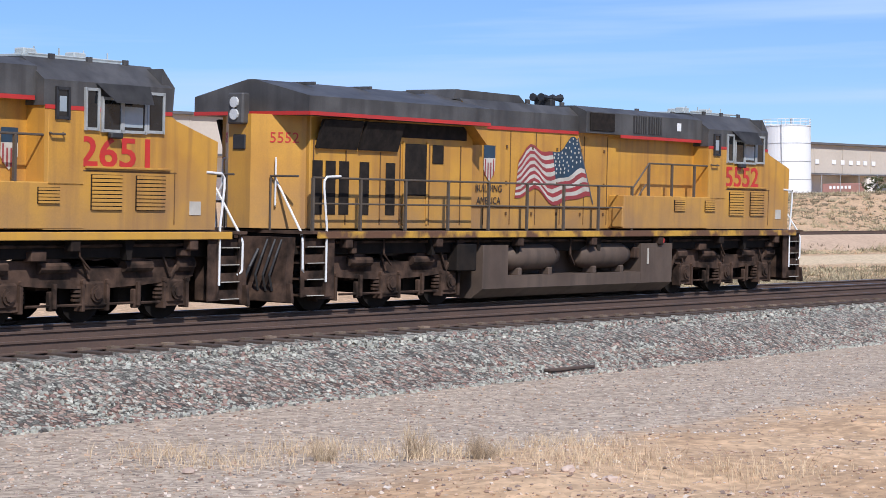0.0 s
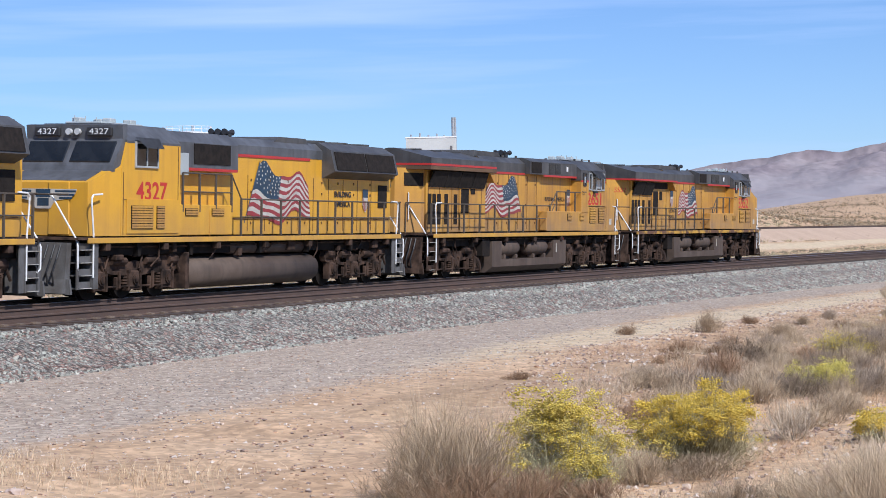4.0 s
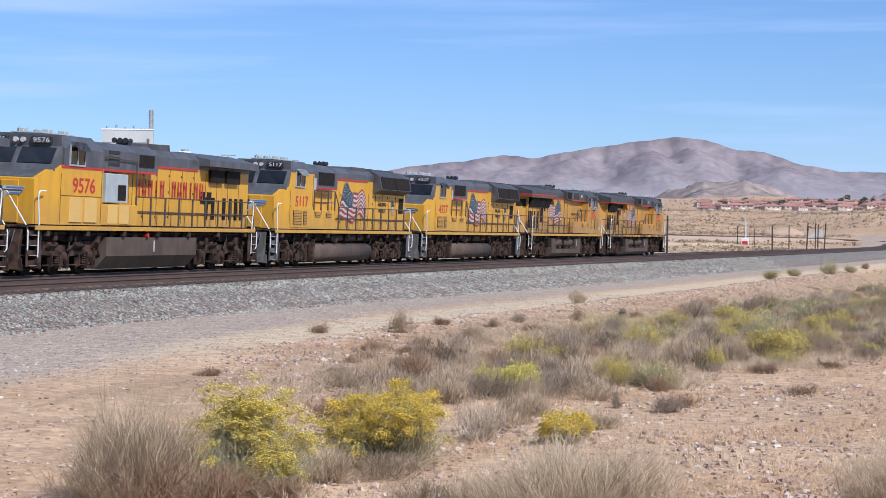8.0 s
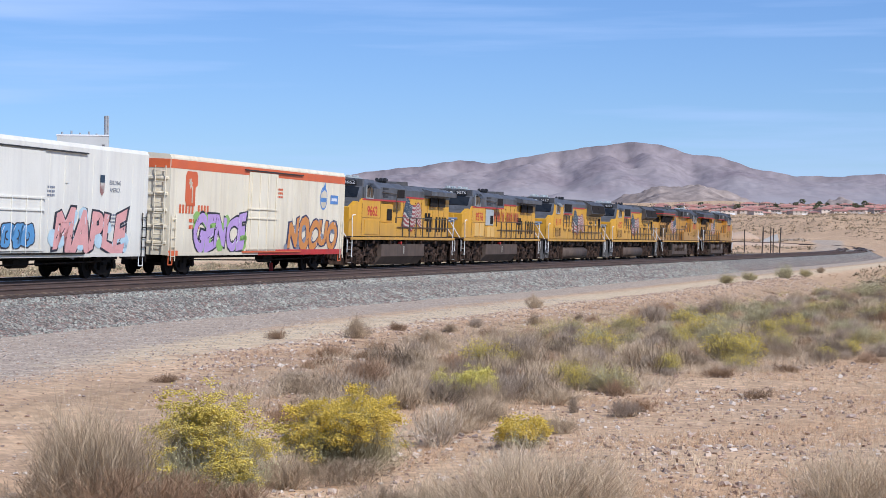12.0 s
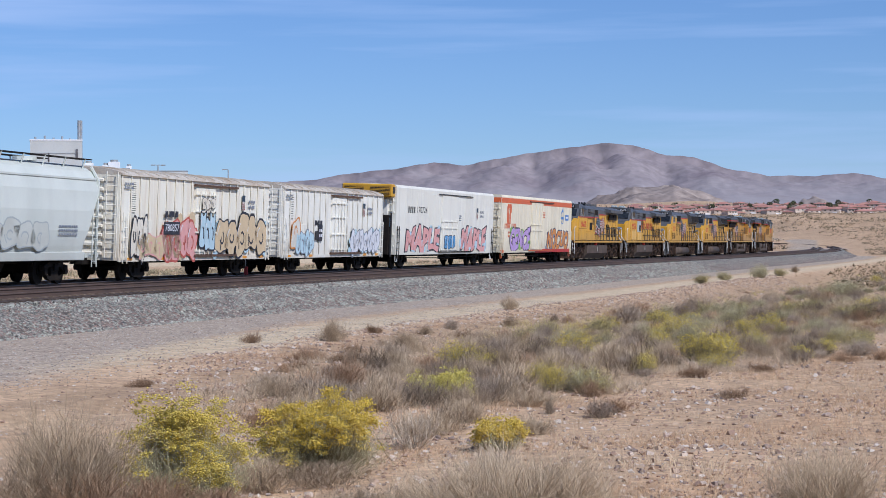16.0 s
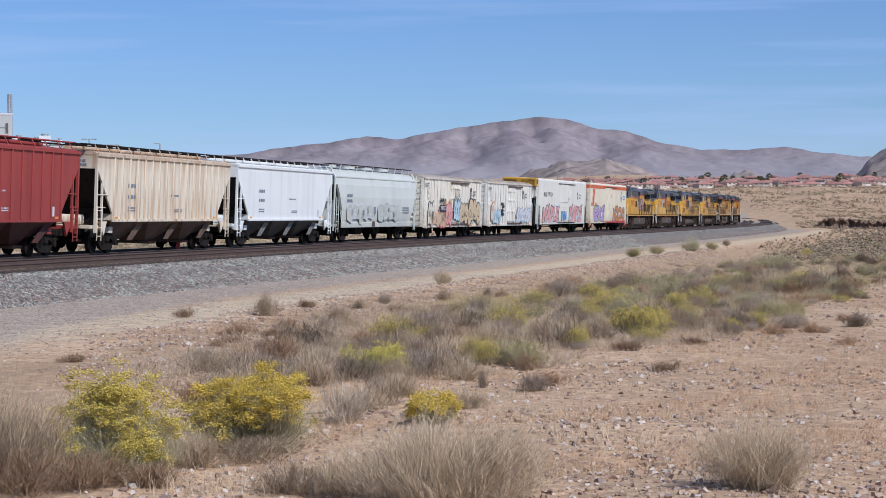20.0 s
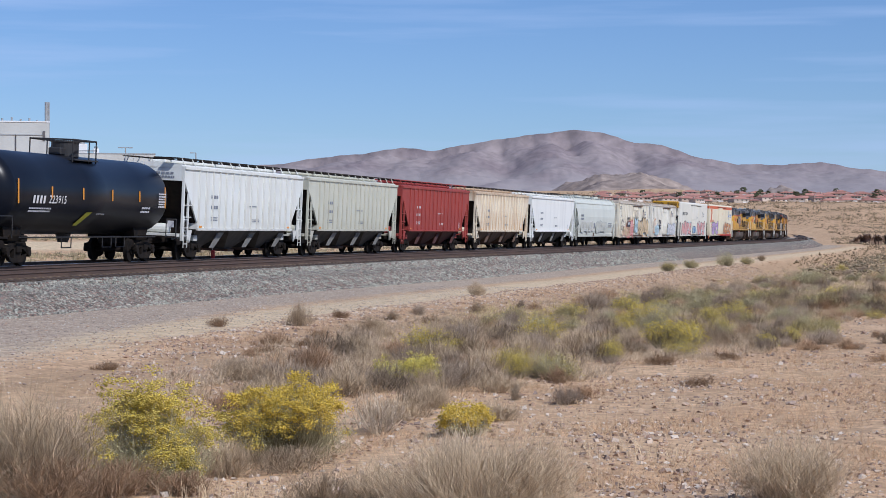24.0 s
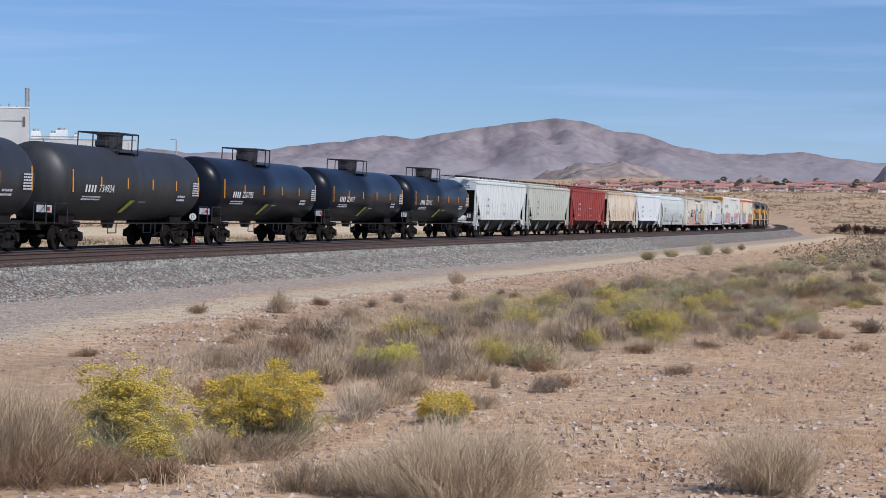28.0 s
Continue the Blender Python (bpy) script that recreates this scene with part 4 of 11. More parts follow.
LOCO_TRUCK = {2.05: loco_truck_mesh(2.05), 1.7: loco_truck_mesh(1.7)}
MOTOR = mesh_of(box(B(), 0, 0, 0, 0.95, 1.3, 0.62, 0.06), "under")
SPRING, FREIGHT_TRUCK = spring_mesh(), freight_truck_mesh()
FREIGHT_WHEEL, FREIGHT_TREAD = wheelset_mesh(0.457), tread_mesh(0.457)


def loco_truck(parent, x, spacing=2.05):
    t = new("truck", LOCO_TRUCK[spacing])
    t.parent, t.matrix_basis = parent, pose(x, 0, 0)
    tagged(t, "three-axle truck, dusty brown cast steel")
    for k in (-spacing, 0, spacing):
        wheelset(t, k)
        m = new("traction_motor", MOTOR)
        m.parent, m.matrix_basis = t, pose(k + (0.5 if k <= 0 else -0.5), 0, 0.60)
    for k in (-spacing + 0.34, spacing - 0.34, -0.34, 0.34):
        for s in (-1, 1):
            sp = new("coil_spring", SPRING)
            sp.parent, sp.matrix_basis = t, pose(k, s * 1.08, 0.40)
    return t


def freight_truck(parent, x):
    t = new("truck", FREIGHT_TRUCK)
    t.parent, t.matrix_basis = parent, pose(x, 0, 0)
    for k in (-0.89, 0.89):
        w = new("wheelset", FREIGHT_WHEEL)
        w.parent, w.matrix_basis = t, pose(k, 0, 0.457)
    return t


def coupler(parent, x, front, mat="rust_part"):
    d = 1 if front else -1
    bm = box(B(), x - d * 0.35, 0, 0.87, 0.7, 0.2, 0.22, 0.03)
    prism(bm, [(x - d * 0.05, -0.16), (x + d * 0.12, -0.16), (x + d * 0.16, -0.02), (x + d * 0.04, 0.02), (x + d * 0.16, 0.08), (x + d * 0.1, 0.17), (x - d * 0.1, 0.17)], 0.72, 1.02, "z")
    return part("coupler", bm, mat, parent, "rusty cast steel knuckle coupler")


POST = None


def post_mesh():
    bm = box(B(), 0, 0, 0.53, 0.055, 0.055, 1.06)
    return mesh_of(bm, "handrail")


POST = post_mesh()


def walkway_rail(parent, x0, x1, y, z, step=1.35, mid=True):
    """A row of stanchions with a top and a middle rail along a walkway."""
    n = max(2, round(abs(x1 - x0) / step) + 1)
    for i in range(n):
        p = new("stanchion", POST)
        p.parent, p.matrix_basis = parent, pose(x0 + (x1 - x0) * i / (n - 1), y, z)
    part("handrail", bars(B(), [(x0, y, z + 1.06), (x1, y, z + 1.06)], 0.022), "handrail", parent)
    if mid:
        part("handrail", bars(B(), [(x0, y, z + 0.55), (x1, y, z + 0.55)], 0.018), "handrail", parent)


def grab(parent, pts, r=0.024):
    return part("grab_rail", bars(B(), pts, r, 6), "white", parent, "white painted step handrail")


def steps(parent, x, y, direction, mat="truck"):
    """A boarding stair at a corner of the frame: dark side sheets and white-edged treads."""
    s = 1 if y > 0 else -1
    bm = B()
    prism(bm, [(x, 1.60), (x + direction * 0.70, 1.60), (x + direction * 0.62, 0.32), (x + direction * 0.05, 0.32)], y - s * 0.60, y - s * 0.52, "y")
    box(bm, x + direction * 0.02, y - s * 0.28, 0.96, 0.05, 0.55, 1.26)
    box(bm, x - direction * 0.10, y - s * 0.04, 0.96, 0.26, 0.03, 1.26)
    box(bm, x + direction * 0.69, y - s * 0.06, 0.94, 0.10, 0.03, 1.22)
    well = part("stair", bm, mat, parent, "grimy brown steel boarding steps with white edges")
    for z in (0.36, 0.68, 1.0, 1.32):
        b = box(B(), x + direction * 0.36, y - s * 0.28, z, 0.60, 0.52, 0.035)
        part("tread", b, mat, well)
        part("riser", box(B(), x + direction * 0.34, y - s * 0.10, z + 0.09, 0.62, 0.02, 0.15), mat, well)
        # black sheet stands in for the darkness of the step opening
        part("pocket", box(B(), x + direction * 0.34, y - s * 0.42, z + 0.22, 0.60, 0.02, 0.18), "under", well, "black panel drawing the shade behind the step")
        part("tread_edge", box(B(), x + direction * 0.36, y + s * 0.0, z, 0.50, 0.02, 0.014), "flag_white", well)
    return well


def louvres(parent, x0, x1, y, z0, z1, n, mat="black", name="louvre"):
    """A recessed grille: a dark panel with raised slats."""
    s = 1 if y > 0 else -1
    g = part("grille", box(B(), (x0 + x1) / 2, y + s * 0.006, (z0 + z1) / 2, abs(x1 - x0), 0.03, z1 - z0), "mesh_grille" if mat != "black" else "black", parent)
    for i in range(n):
        z = z0 + (i + 0.5) * (z1 - z0) / n
        b = box(B(), (x0 + x1) / 2, y + s * 0.024, z, abs(x1 - x0) * 0.97, 0.03, (z1 - z0) / n * 0.74)
        part("slat", b, "yellow_dull" if mat == "black" else mat, g)
    return g


def panel(parent, name, x0, x1, y, z0, z1, mat, proud=0.02, label="", bevel=0.006):
    s = 1 if y > 0 else -1
    return part(name, box(B(), (x0 + x1) / 2, y + s * proud / 2, (z0 + z1) / 2, abs(x1 - x0), proud, z1 - z0, bevel), mat, parent, label)


def horn(parent, x, z):
    bm = B()
    for i, (dx, dy, k) in enumerate(((0.22, -0.22, 1), (0.25, 0.0, 1), (0.22, 0.22, 1), (-0.22, -0.12, -1), (-0.22, 0.12, -1))):
        tube(bm, (0, dy, z + 0.22), (k * 0.34, dy, z + 0.24), 0.03, 8, 0.10)
    box(bm, 0, 0, z + 0.10, 0.2, 0.5, 0.2, 0.02)
    return part("horn", bm, "black", parent, "black five-chime air horn")


def cab_glass(parent, x0, x1, y, z0, z1, frame="roof_grey"):
    s = 1 if y > 0 else -1
    w = part("window", box(B(), (x0 + x1) / 2, y + s * 0.012, (z0 + z1) / 2, abs(x1 - x0), 0.03, z1 - z0), "glass", parent, "dark glazed cab window")
    bm = B()
    for xx in (x0, x1):
        box(bm, xx, y + s * 0.025, (z0 + z1) / 2, 0.05, 0.045, z1 - z0 + 0.06)
    for zz in (z0, z1):
        box(bm, (x0 + x1) / 2, y + s * 0.025, zz, abs(x1 - x0), 0.045, 0.05)
    part("window_frame", bm, frame, w)
    return w


def loco_common(name, label, L, tank, truck_at, spacing, sill_mat, cam_side, gear="truck"):
    """Frame, sills, trucks, couplers, plough and underframe shared by all the engines."""
    eng = tagged(new(name), label, "locomotive", "engines at the head of the train")
    h = L / 2
    part("frame", box(B(), 0, 0, 1.36, L - 1.6, 2.5, 0.42, 0.02), "under", eng)
    part("deck", box(B(), 0, 0, 1.60, L - 1.5, 3.04, 0.06), "truck", eng)
    for s in (-1, 1):
        part("side_sill", box(B(), 0, s * 1.525, 1.55, L - 2.4, 0.05, 0.14, 0.01), sill_mat, eng, "yellow reflective side sill")
        bars_ = bars(B(), [(-h + 2, s * 1.30, 1.40), (-1, s * 1.30, 1.40), (2, s * 1.30, 1.36), (h - 2, s * 1.30, 1.38)], 0.03, 6)
        part("air_pipe", bars_, "truck", eng)
        # pipes, brackets, valves and cable runs hung under the sill
        rr = random.Random(int(L * 100) + s)
        for k in range(16):
            x = -h + 2.0 + (L - 4.0) * (k + rr.uniform(0.1, 0.9)) / 16
            z, w2 = rr.uniform(1.05, 1.4), rr.uniform(0.12, 0.45)
            if k % 3 == 0:
                part("valve_box", box(B(), x, s * 1.28, z, w2, 0.22, rr.uniform(0.14, 0.3), 0.02), "truck", eng)
            elif k % 3 == 1:
                part("drop_pipe", bars(B(), [(x, s * 1.36, 1.46), (x, s * 1.36, z), (x + w2, s * 1.30, z - 0.25)], 0.022, 5), "truck", eng)
            else:
                part("bracket", prism(B(), [(x - 0.12, 1.46), (x + 0.12, 1.46), (x + 0.05, 1.12), (x - 0.05, 1.12)], s * 1.20, s * 1.40, "y"), "under", eng)
        for x in np.linspace(-h + 2.2, h - 2.2, 7):
            part("jacking_pad", box(B(), float(x), s * 1.42, 1.38, 0.22, 0.2, 0.2, 0.02), "truck", eng)
    for x in truck_at:
        loco_truck(eng, x, spacing)
    for f in (True, False):
        d = 1 if f else -1
        coupler(eng, d * h, f)
        bm = B()
        prism(bm, [(-1.45, 0.22), (1.45, 0.22), (1.4, 0.6), (-1.4, 0.6)], d * (h - 0.62), d * (h - 0.55), "x")
        prism(bm, [(d * (h - 0.6), 1.5), (d * (h - 0.5), 0.6), (d * (h - 0.40), 0.25), (d * (h - 0.7), 0.25), (d * (h - 0.8), 1.5)], -1.3, 1.3, "y")
        part("pilot_plough", bm, gear, eng, "steel pilot plough below the coupler")
        for s in (-1, 1):
            steps(eng, d * (h - 1.55), s * 1.50, d, gear)
            # white rails up the stairs, and hoses
            x = d * (h - 1.5)
            grab(eng, [(x, s * 1.50, 0.62), (x, s * 1.50, 1.7), (x + d * 0.1, s * 1.50, 2.45), (x + d * 0.1, s * 1.50, 2.62), (x + d * 0.02, s * 1.50, 2.70), (x - d * 0.4, s * 1.50, 2.72)])
            x = d * (h - 0.85)
            grab(eng, [(x - d * 0.06, s * 1.42, 0.80), (x + d * 0.02, s * 1.47, 0.88), (x + d * 0.03, s * 1.47, 1.42), (x, s * 1.40, 1.60), (x - d * 0.04, s * 0.66, 2.66), (x - d * 0.04, s * 0.56, 2.71)])
            bm = bars(B(), [(d * (h - 0.55), s * 0.55, 1.25), (d * (h - 0.25), s * 0.6, 0.9), (d * (h - 0.1), s * 0.5, 0.5), (d * (h - 0.3), s * 0.5, 0.35)], 0.03)
            part("air_hose", bm, "black", eng)
            for q in (0.75, 0.95, 1.12):
                part("air_hose", bars(B(), [(d * (h - 0.6), s * q, 1.45), (d * (h - 0.42), s * q, 1.1), (d * (h - 0.34), s * (q - 0.08), 0.75), (d * (h - 0.45), s * (q - 0.1), 0.45)], 0.024, 6), "black", eng)
        if f:
            part("end_rail", bars(B(), [(d * (h - 0.8), -1.2, 2.7), (d * (h - 0.8), 1.2, 2.7)], 0.022), "handrail", eng)
        else:
            for s in (-1, 1):
                part("end_rail", bars(B(), [(d * (h - 0.8), s * 1.35, 2.7), (d * (h - 0.8), s * 0.62, 2.7), (d * (h - 0.8), s * 0.62, 1.6)], 0.022), "handrail", eng)
    tank(eng)
    return eng


def tank_split(eng):
    """Fuel tank with an open shelf that carries two air reservoirs."""
    x0, x1 = -4.35, 3.6
    bm = prism(B(), [(-1.45, 0.62), (-1.45, 0.35), (-1.15, 0.14), (1.15, 0.14), (1.45, 0.35), (1.45, 0.62), (0.75, 0.62), (0.75, 1.30), (-0.75, 1.30), (-0.75, 0.62)], x0 + 0.02, x1 - 0.02, "x")
    t = part("fuel_tank", bm, "tank", eng, "dusty brown fuel tank")
    full = [(-1.455, 1.31), (-1.455, 0.35), (-1.155, 0.135), (1.155, 0.135), (1.455, 0.35), (1.455, 1.31)]
    part("tank_end", prism(B(), full, x0, x0 + 0.95, "x"), "tank", t)
    part("tank_end", prism(B(), full, x1 - 1.45, x1, "x"), "tank", t)
    for s in (-1, 1):
        for c in (x0 + 2.15, x1 - 2.75):
            b = B()
            bmesh.ops.create_uvsphere(b, u_segments=16, v_segments=9, radius=1, matrix=pose(c, s * 1.10, 1.04, 0, 90, 0) @ Matrix.Diagonal((0.33, 0.33, 1.12, 1)))
            for v in b.verts:
                v.co.x = c + max(-1.05, min(1.05, (v.co.x - c) * 1.25))
                r = math.hypot(v.co.y - s * 1.10, v.co.z - 1.04)
                if abs(v.co.x - c) < 1.04 and r > 1e-4:
                    k = 0.32 / r
                    v.co.y, v.co.z = s * 1.10 + (v.co.y - s * 1.10) * k, 1.04 + (v.co.z - 1.04) * k
            a = part("air_reservoir", b, "tank", t, "", True)
            for q in (-0.6, 0.6):
                part("strap", box(B(), c + q, s * 1.22, 0.70, 0.14, 0.3, 0.18, 0.02), "tank", t)
        part("sight_glass", box(B(), x1 - 1.15, s * 1.46, 1.0, 0.05, 0.04, 0.38), "flag_white", t)
        part("filler_cap", tube(B(), (x1 - 0.5, s * 1.3, 1.38), (x1 - 0.5, s * 1.5, 1.38), 0.07, 8), "red", t)
        part("brake_cabinet", box(B(), x0 - 0.55, s * 1.25, 1.05, 0.7, 0.4, 0.6, 0.03), "under", eng)


def tank_box(eng):
    x0, x1 = -3.9, 4.3
    bm = B()
    o = [(-1.42, 1.26), (1.42, 1.26), (1.42, 0.62), (1.02, 0.16), (-1.02, 0.16), (-1.42, 0.62)]
    prism(bm, o, x0, x1, "x")
    t = part("fuel_tank", bm, "tank", eng, "grey-brown fuel tank with chamfered bottom")
    for s in (-1, 1):
        part("sight_glass", box(B(), 0.2, s * 1.43, 0.95, 0.05, 0.04, 0.4), "flag_white", t)
        part("filler_cap", tube(B(), (0.9, s * 1.3, 1.33), (0.9, s * 1.5, 1.33), 0.09, 8), "red", t)
        part("end_chute", tube(B(), (x1 + 0.1, s * 0.9, 0.95), (x1 + 0.75, s * 0.9, 1.15), 0.22, 10), "tank", eng)
    return t


def tank_round(eng):
    x0, x1 = -3.6, 4.4
    bm = B()
    o = []
    for k in range(28):
        g = k * math.pi / 14
        o.append((math.copysign(abs(math.cos(g)) ** 0.55, math.cos(g)) * 1.46, 0.63 + math.copysign(abs(math.sin(g)) ** 0.75, math.sin(g)) * 0.48))
    prism(bm, o, x0, x1, "x")
    t = part("fuel_tank", bm, "tank", eng, "rounded dusty brown fuel tank", True)
    for s in (-1, 1):
        part("air_reservoir", tube(B(), (x0 + 0.2, s * 1.12, 1.30), (x1 - 2.6, s * 1.12, 1.30), 0.19, 14), "tank", eng, "long brown air reservoir", True)
        part("end_sheet", box(B(), x1 + 0.12, s * 0.9, 0.7, 0.18, 1.0, 1.0, 0.02), "truck", eng)
    return t


def roof_rack(parent, x0, x1, z):
    """Antenna plates and small domes on a cab roof."""
    bm = B()
    box(bm, (x0 + x1) / 2, 0, z + 0.03, abs(x1 - x0), 1.1, 0.05, 0.01)
    for k in range(4):
        x = x0 + (x1 - x0) * (k + 0.5) / 4
        box(bm, x, 0.3 * (-1) ** k, z + 0.11, 0.3, 0.25, 0.12, 0.02)
        tube(bm, (x + 0.2, -0.3, z), (x + 0.2, -0.3, z + 0.22), 0.015, 5)
    return part("antenna_rack", bm, "silver", parent, "roof antenna plates")


def seams(parent, xs, y, z0, z1, mat="seam_dark"):
    """Upright door seams on a hood side."""
    s = 1 if y > 0 else -1
    for x in xs:
        part("door_seam", box(B(), x, y + s * 0.004, (z0 + z1) / 2, 0.022, 0.014, z1 - z0), mat, parent)


def latches(parent, xs, y, zs):
    s = 1 if y > 0 else -1
    for x in xs:
        for z in zs:
            # latches take the seams' dark brown, standing in for their shadows
            part("latch", box(B(), x, y + s * 0.012, z, 0.045, 0.03, 0.075), "seam_dark", parent)


# ---- engine with a wide roofed radiator ----
def wide_engine(number, cam_side=-1, slogan_low=False):
    h = 11.15
    eng = loco_common("locomotive", f"grimy yellow and grey diesel locomotive {number} with wide radiator roof", 22.3, tank_split, (6.75, -7.25), 2.05, "sill_rusty" if slogan_low else "yellow", cam_side)

    def X(u):
        return h - u
    # nose and cab: full-width safety cab
    prof = [(X(1.65), 1.66), (X(1.60), 3.28), (X(2.72), 3.62), (X(2.85), 3.70), (X(2.90), 3.80), (X(5.95), 3.80), (X(5.95), 1.66)]
    cab = part("cab", prism(B(), prof, -1.5, 1.5, "y"), "yellow_dull", eng, "weathered yellow safety cab")
    up = B()
    prism(up, [(-1.503, 3.76), (-1.503, 4.20), (-0.95, 4.60), (0.95, 4.60), (1.503, 4.20), (1.503, 3.76)], X(2.86), X(5.98), "x")
    roof = part("cab_roof", up, "roof_grey", cab, "sloped grey cab roof")
    part("front_cap", prism(B(), [(X(2.75), 3.70), (X(2.70), 4.22), (X(3.02), 4.55), (X(3.1), 3.70)], -1.42, 1.42, "y"), "roof_grey", cab)
    for s in (-1, 1):
        cab_glass(cab, X(3.10), X(3.50), s * 1.5, 3.40, 4.08, "frame_pale")
        cab_glass(cab, X(3.56), X(4.12), s * 1.5, 3.38, 3.94, "frame_pale")
        cab_glass(cab, X(4.16), X(4.62), s * 1.5, 3.38, 3.94, "frame_pale")
        # pale pane added to imitate daylight seen through the cab
        part("window_blind", box(B(), X(3.86), s * 1.532, 3.64, 0.46, 0.012, 0.36), "pane_light", cab, "pale pane coloured as daylight through the cab window")
        cab_glass(cab, X(4.72), X(5.02), s * 1.5, 3.40, 4.08, "frame_pale")
        cab_glass(cab, X(5.42), X(5.70), s * 1.5, 3.56, 4.06, "black")
        # the small rear window's pane carries the same painted sky light
        part("mirror_pane", box(B(), X(5.56), s * 1.53, 3.80, 0.16, 0.012, 0.26), "pane_light", cab)
        shade = B()
        inner = [shade.verts.new((X(q), s * 1.52, 4.20)) for q in (3.45, 4.78)]
        outer = [shade.verts.new((X(q), s * 1.80, 3.86)) for q in (3.62, 4.55)]
        shade.faces.new((inner[0], inner[1], outer[1], outer[0]))
        bmesh.ops.solidify(shade, geom=shade.faces[:], thickness=0.02)
        part("sunshade", shade, "roof_grey", cab, "slanting grey sunshade over the cab window")
        part("arm_rest", box(B(), X(4.35), s * 1.58, 3.30, 0.30, 0.12, 0.10, 0.02), "black", cab)
        for q, z0, z1 in ((5.1, 1.75, 3.45), (2.75, 1.75, 2.7)):
            part("panel_seam", box(B(), X(q), s * 1.502, (z0 + z1) / 2, 0.02, 0.012, z1 - z0), "seam_dark", cab)
        part("panel_seam", box(B(), X(4.2), s * 1.502, 2.68, 3.0, 0.012, 0.02), "seam_dark", cab)
        part("grab_iron", bars(B(), [(X(5.55), s * 1.52, 3.30), (X(5.55), s * 1.58, 3.28), (X(5.85), s * 1.58, 3.28), (X(5.85), s * 1.52, 3.30)], 0.02, 5), "handrail", cab)
        part("stripe", box(B(), X(4.4), s * 1.506, 3.74, 3.1, 0.012, 0.07), "red", cab)
        # louvred doors under the number
        for q in (3.0, 4.1):
            louvres(cab, X(q), X(q + 0.75), s * 1.5, 2.0, 2.62, 9, "yellow_dull")
        panel(cab, "door_ledge", X(2.9), X(5.0), s * 1.5, 2.72, 2.76, "yellow_dull", 0.05)
        part("plate", box(B(), X(2.2), s * 1.505, 2.05, 0.3, 0.015, 0.25), "flag_white", cab)
    for y in (-0.62, 0.62):
        w = box(B(), X(2.80), y, 3.98, 0.05, 1.05, 0.46)
        bmesh.ops.rotate(w, verts=w.verts, cent=(X(2.8), 0, 3.98), matrix=Matrix.Rotation(radians(12), 3, "Y"))
        part("windscreen", w, "glass", cab)
    part("headlight", tube(B(), (X(1.55), 0, 3.0), (X(1.66), 0, 3.0), 0.16, 12), "lamp_glass", cab)
    part("nose_door", box(B(), X(1.60), 0.55, 2.5, 0.06, 0.7, 1.6, 0.02), "yellow_dull", cab)
    roof_rack(eng, X(3.2), X(5.6), 4.62)
    # hood
    hood = part("hood", prism(B(), [(-1.06, 1.66), (-1.06, 4.30), (-0.82, 4.50), (0.82, 4.50), (1.06, 4.30), (1.06, 1.66)], X(15.6), X(5.95), "x"), "yellow_dull", eng, "weathered yellow engine hood with access doors")
    part("hood_roof", prism(B(), [(-1.075, 3.95), (-1.075, 4.31), (-0.82, 4.515), (0.82, 4.515), (1.075, 4.31), (1.075, 3.95)], X(15.6), X(5.95), "x"), "roof_grey", hood, "grey upper hood and roof")
    part("equipment_cab", prism(B(), [(-1.3, 3.92), (-1.3, 4.42), (-0.95, 4.56), (0.95, 4.56), (1.3, 4.42), (1.3, 3.92)], X(11.3), X(5.95), "x"), "roof_grey", hood)
    part("exhaust_hump", prism(B(), [(X(15.7), 4.5), (X(15.6), 4.72), (X(13.2), 4.70), (X(12.9), 4.5)], -0.7, 0.7, "y"), "roof_grey", hood)
    for s in (-1, 1):
        part("stripe", box(B(), X(13.45), s * 1.08, 3.91, 4.3, 0.014, 0.075), "red", hood)
        part("stripe", box(B(), X(7.9), s * 1.305, 3.88, 3.8, 0.014, 0.075), "red", hood)
        panel(hood, "intake_screen", X(10.1), X(11.15), s * 1.3, 3.98, 4.40, "mesh_grille", 0.03)
        for q in (7.9, 8.6):
            g = panel(hood, "vent", X(q), X(q + 0.65), s * 1.3, 3.98, 4.40, "black", 0.012)
            for i in range(6):
                part("vent_fin", box(B(), X(q + 0.06 + i * 0.105), s * 1.32, 4.19, 0.035, 0.03, 0.42), "roof_grey", g)
        panel(hood, "notice_plate", X(7.0), X(7.2), s * 1.3, 4.1, 4.3, "white", 0.01)
        # lower walkway box ahead of the low walkway
        low = part("battery_box", box(B(), X(7.45), s * 1.28, 2.07, 4.9, 0.46, 0.80, 0.02), "yellow_dull", eng, "yellow equipment box under the raised walkway")
        for q in (5.6, 7.1):
            louvres(low, X(q), X(q + 0.5), s * 1.51, 2.1, 2.38, 5, "yellow_dull")
        part("side_door", box(B(), X(5.45), s * 1.30, 3.05, 0.85, 0.42, 1.3, 0.02), "yellow_dull", cab)
        walkway_rail(eng, X(5.5), X(8.75), s * 1.47, 2.20, 1.0, False)
        part("handrail", bars(B(), [(X(8.75), s * 1.47, 3.26), (X(9.45), s * 1.47, 2.66)], 0.022), "handrail", eng)
        part("handrail", bars(B(), [(X(8.75), s * 1.40, 2.75), (X(9.45), s * 1.40, 2.15), (X(9.5), s * 1.4, 1.9)], 0.02), "handrail", eng)
        part("step_box", box(B(), X(9.75), s * 1.35, 1.95, 0.4, 0.3, 0.5, 0.02), "yellow_dull", eng)
        walkway_rail(eng, X(9.5), X(21.2), s * 1.47, 1.62, 1.42)
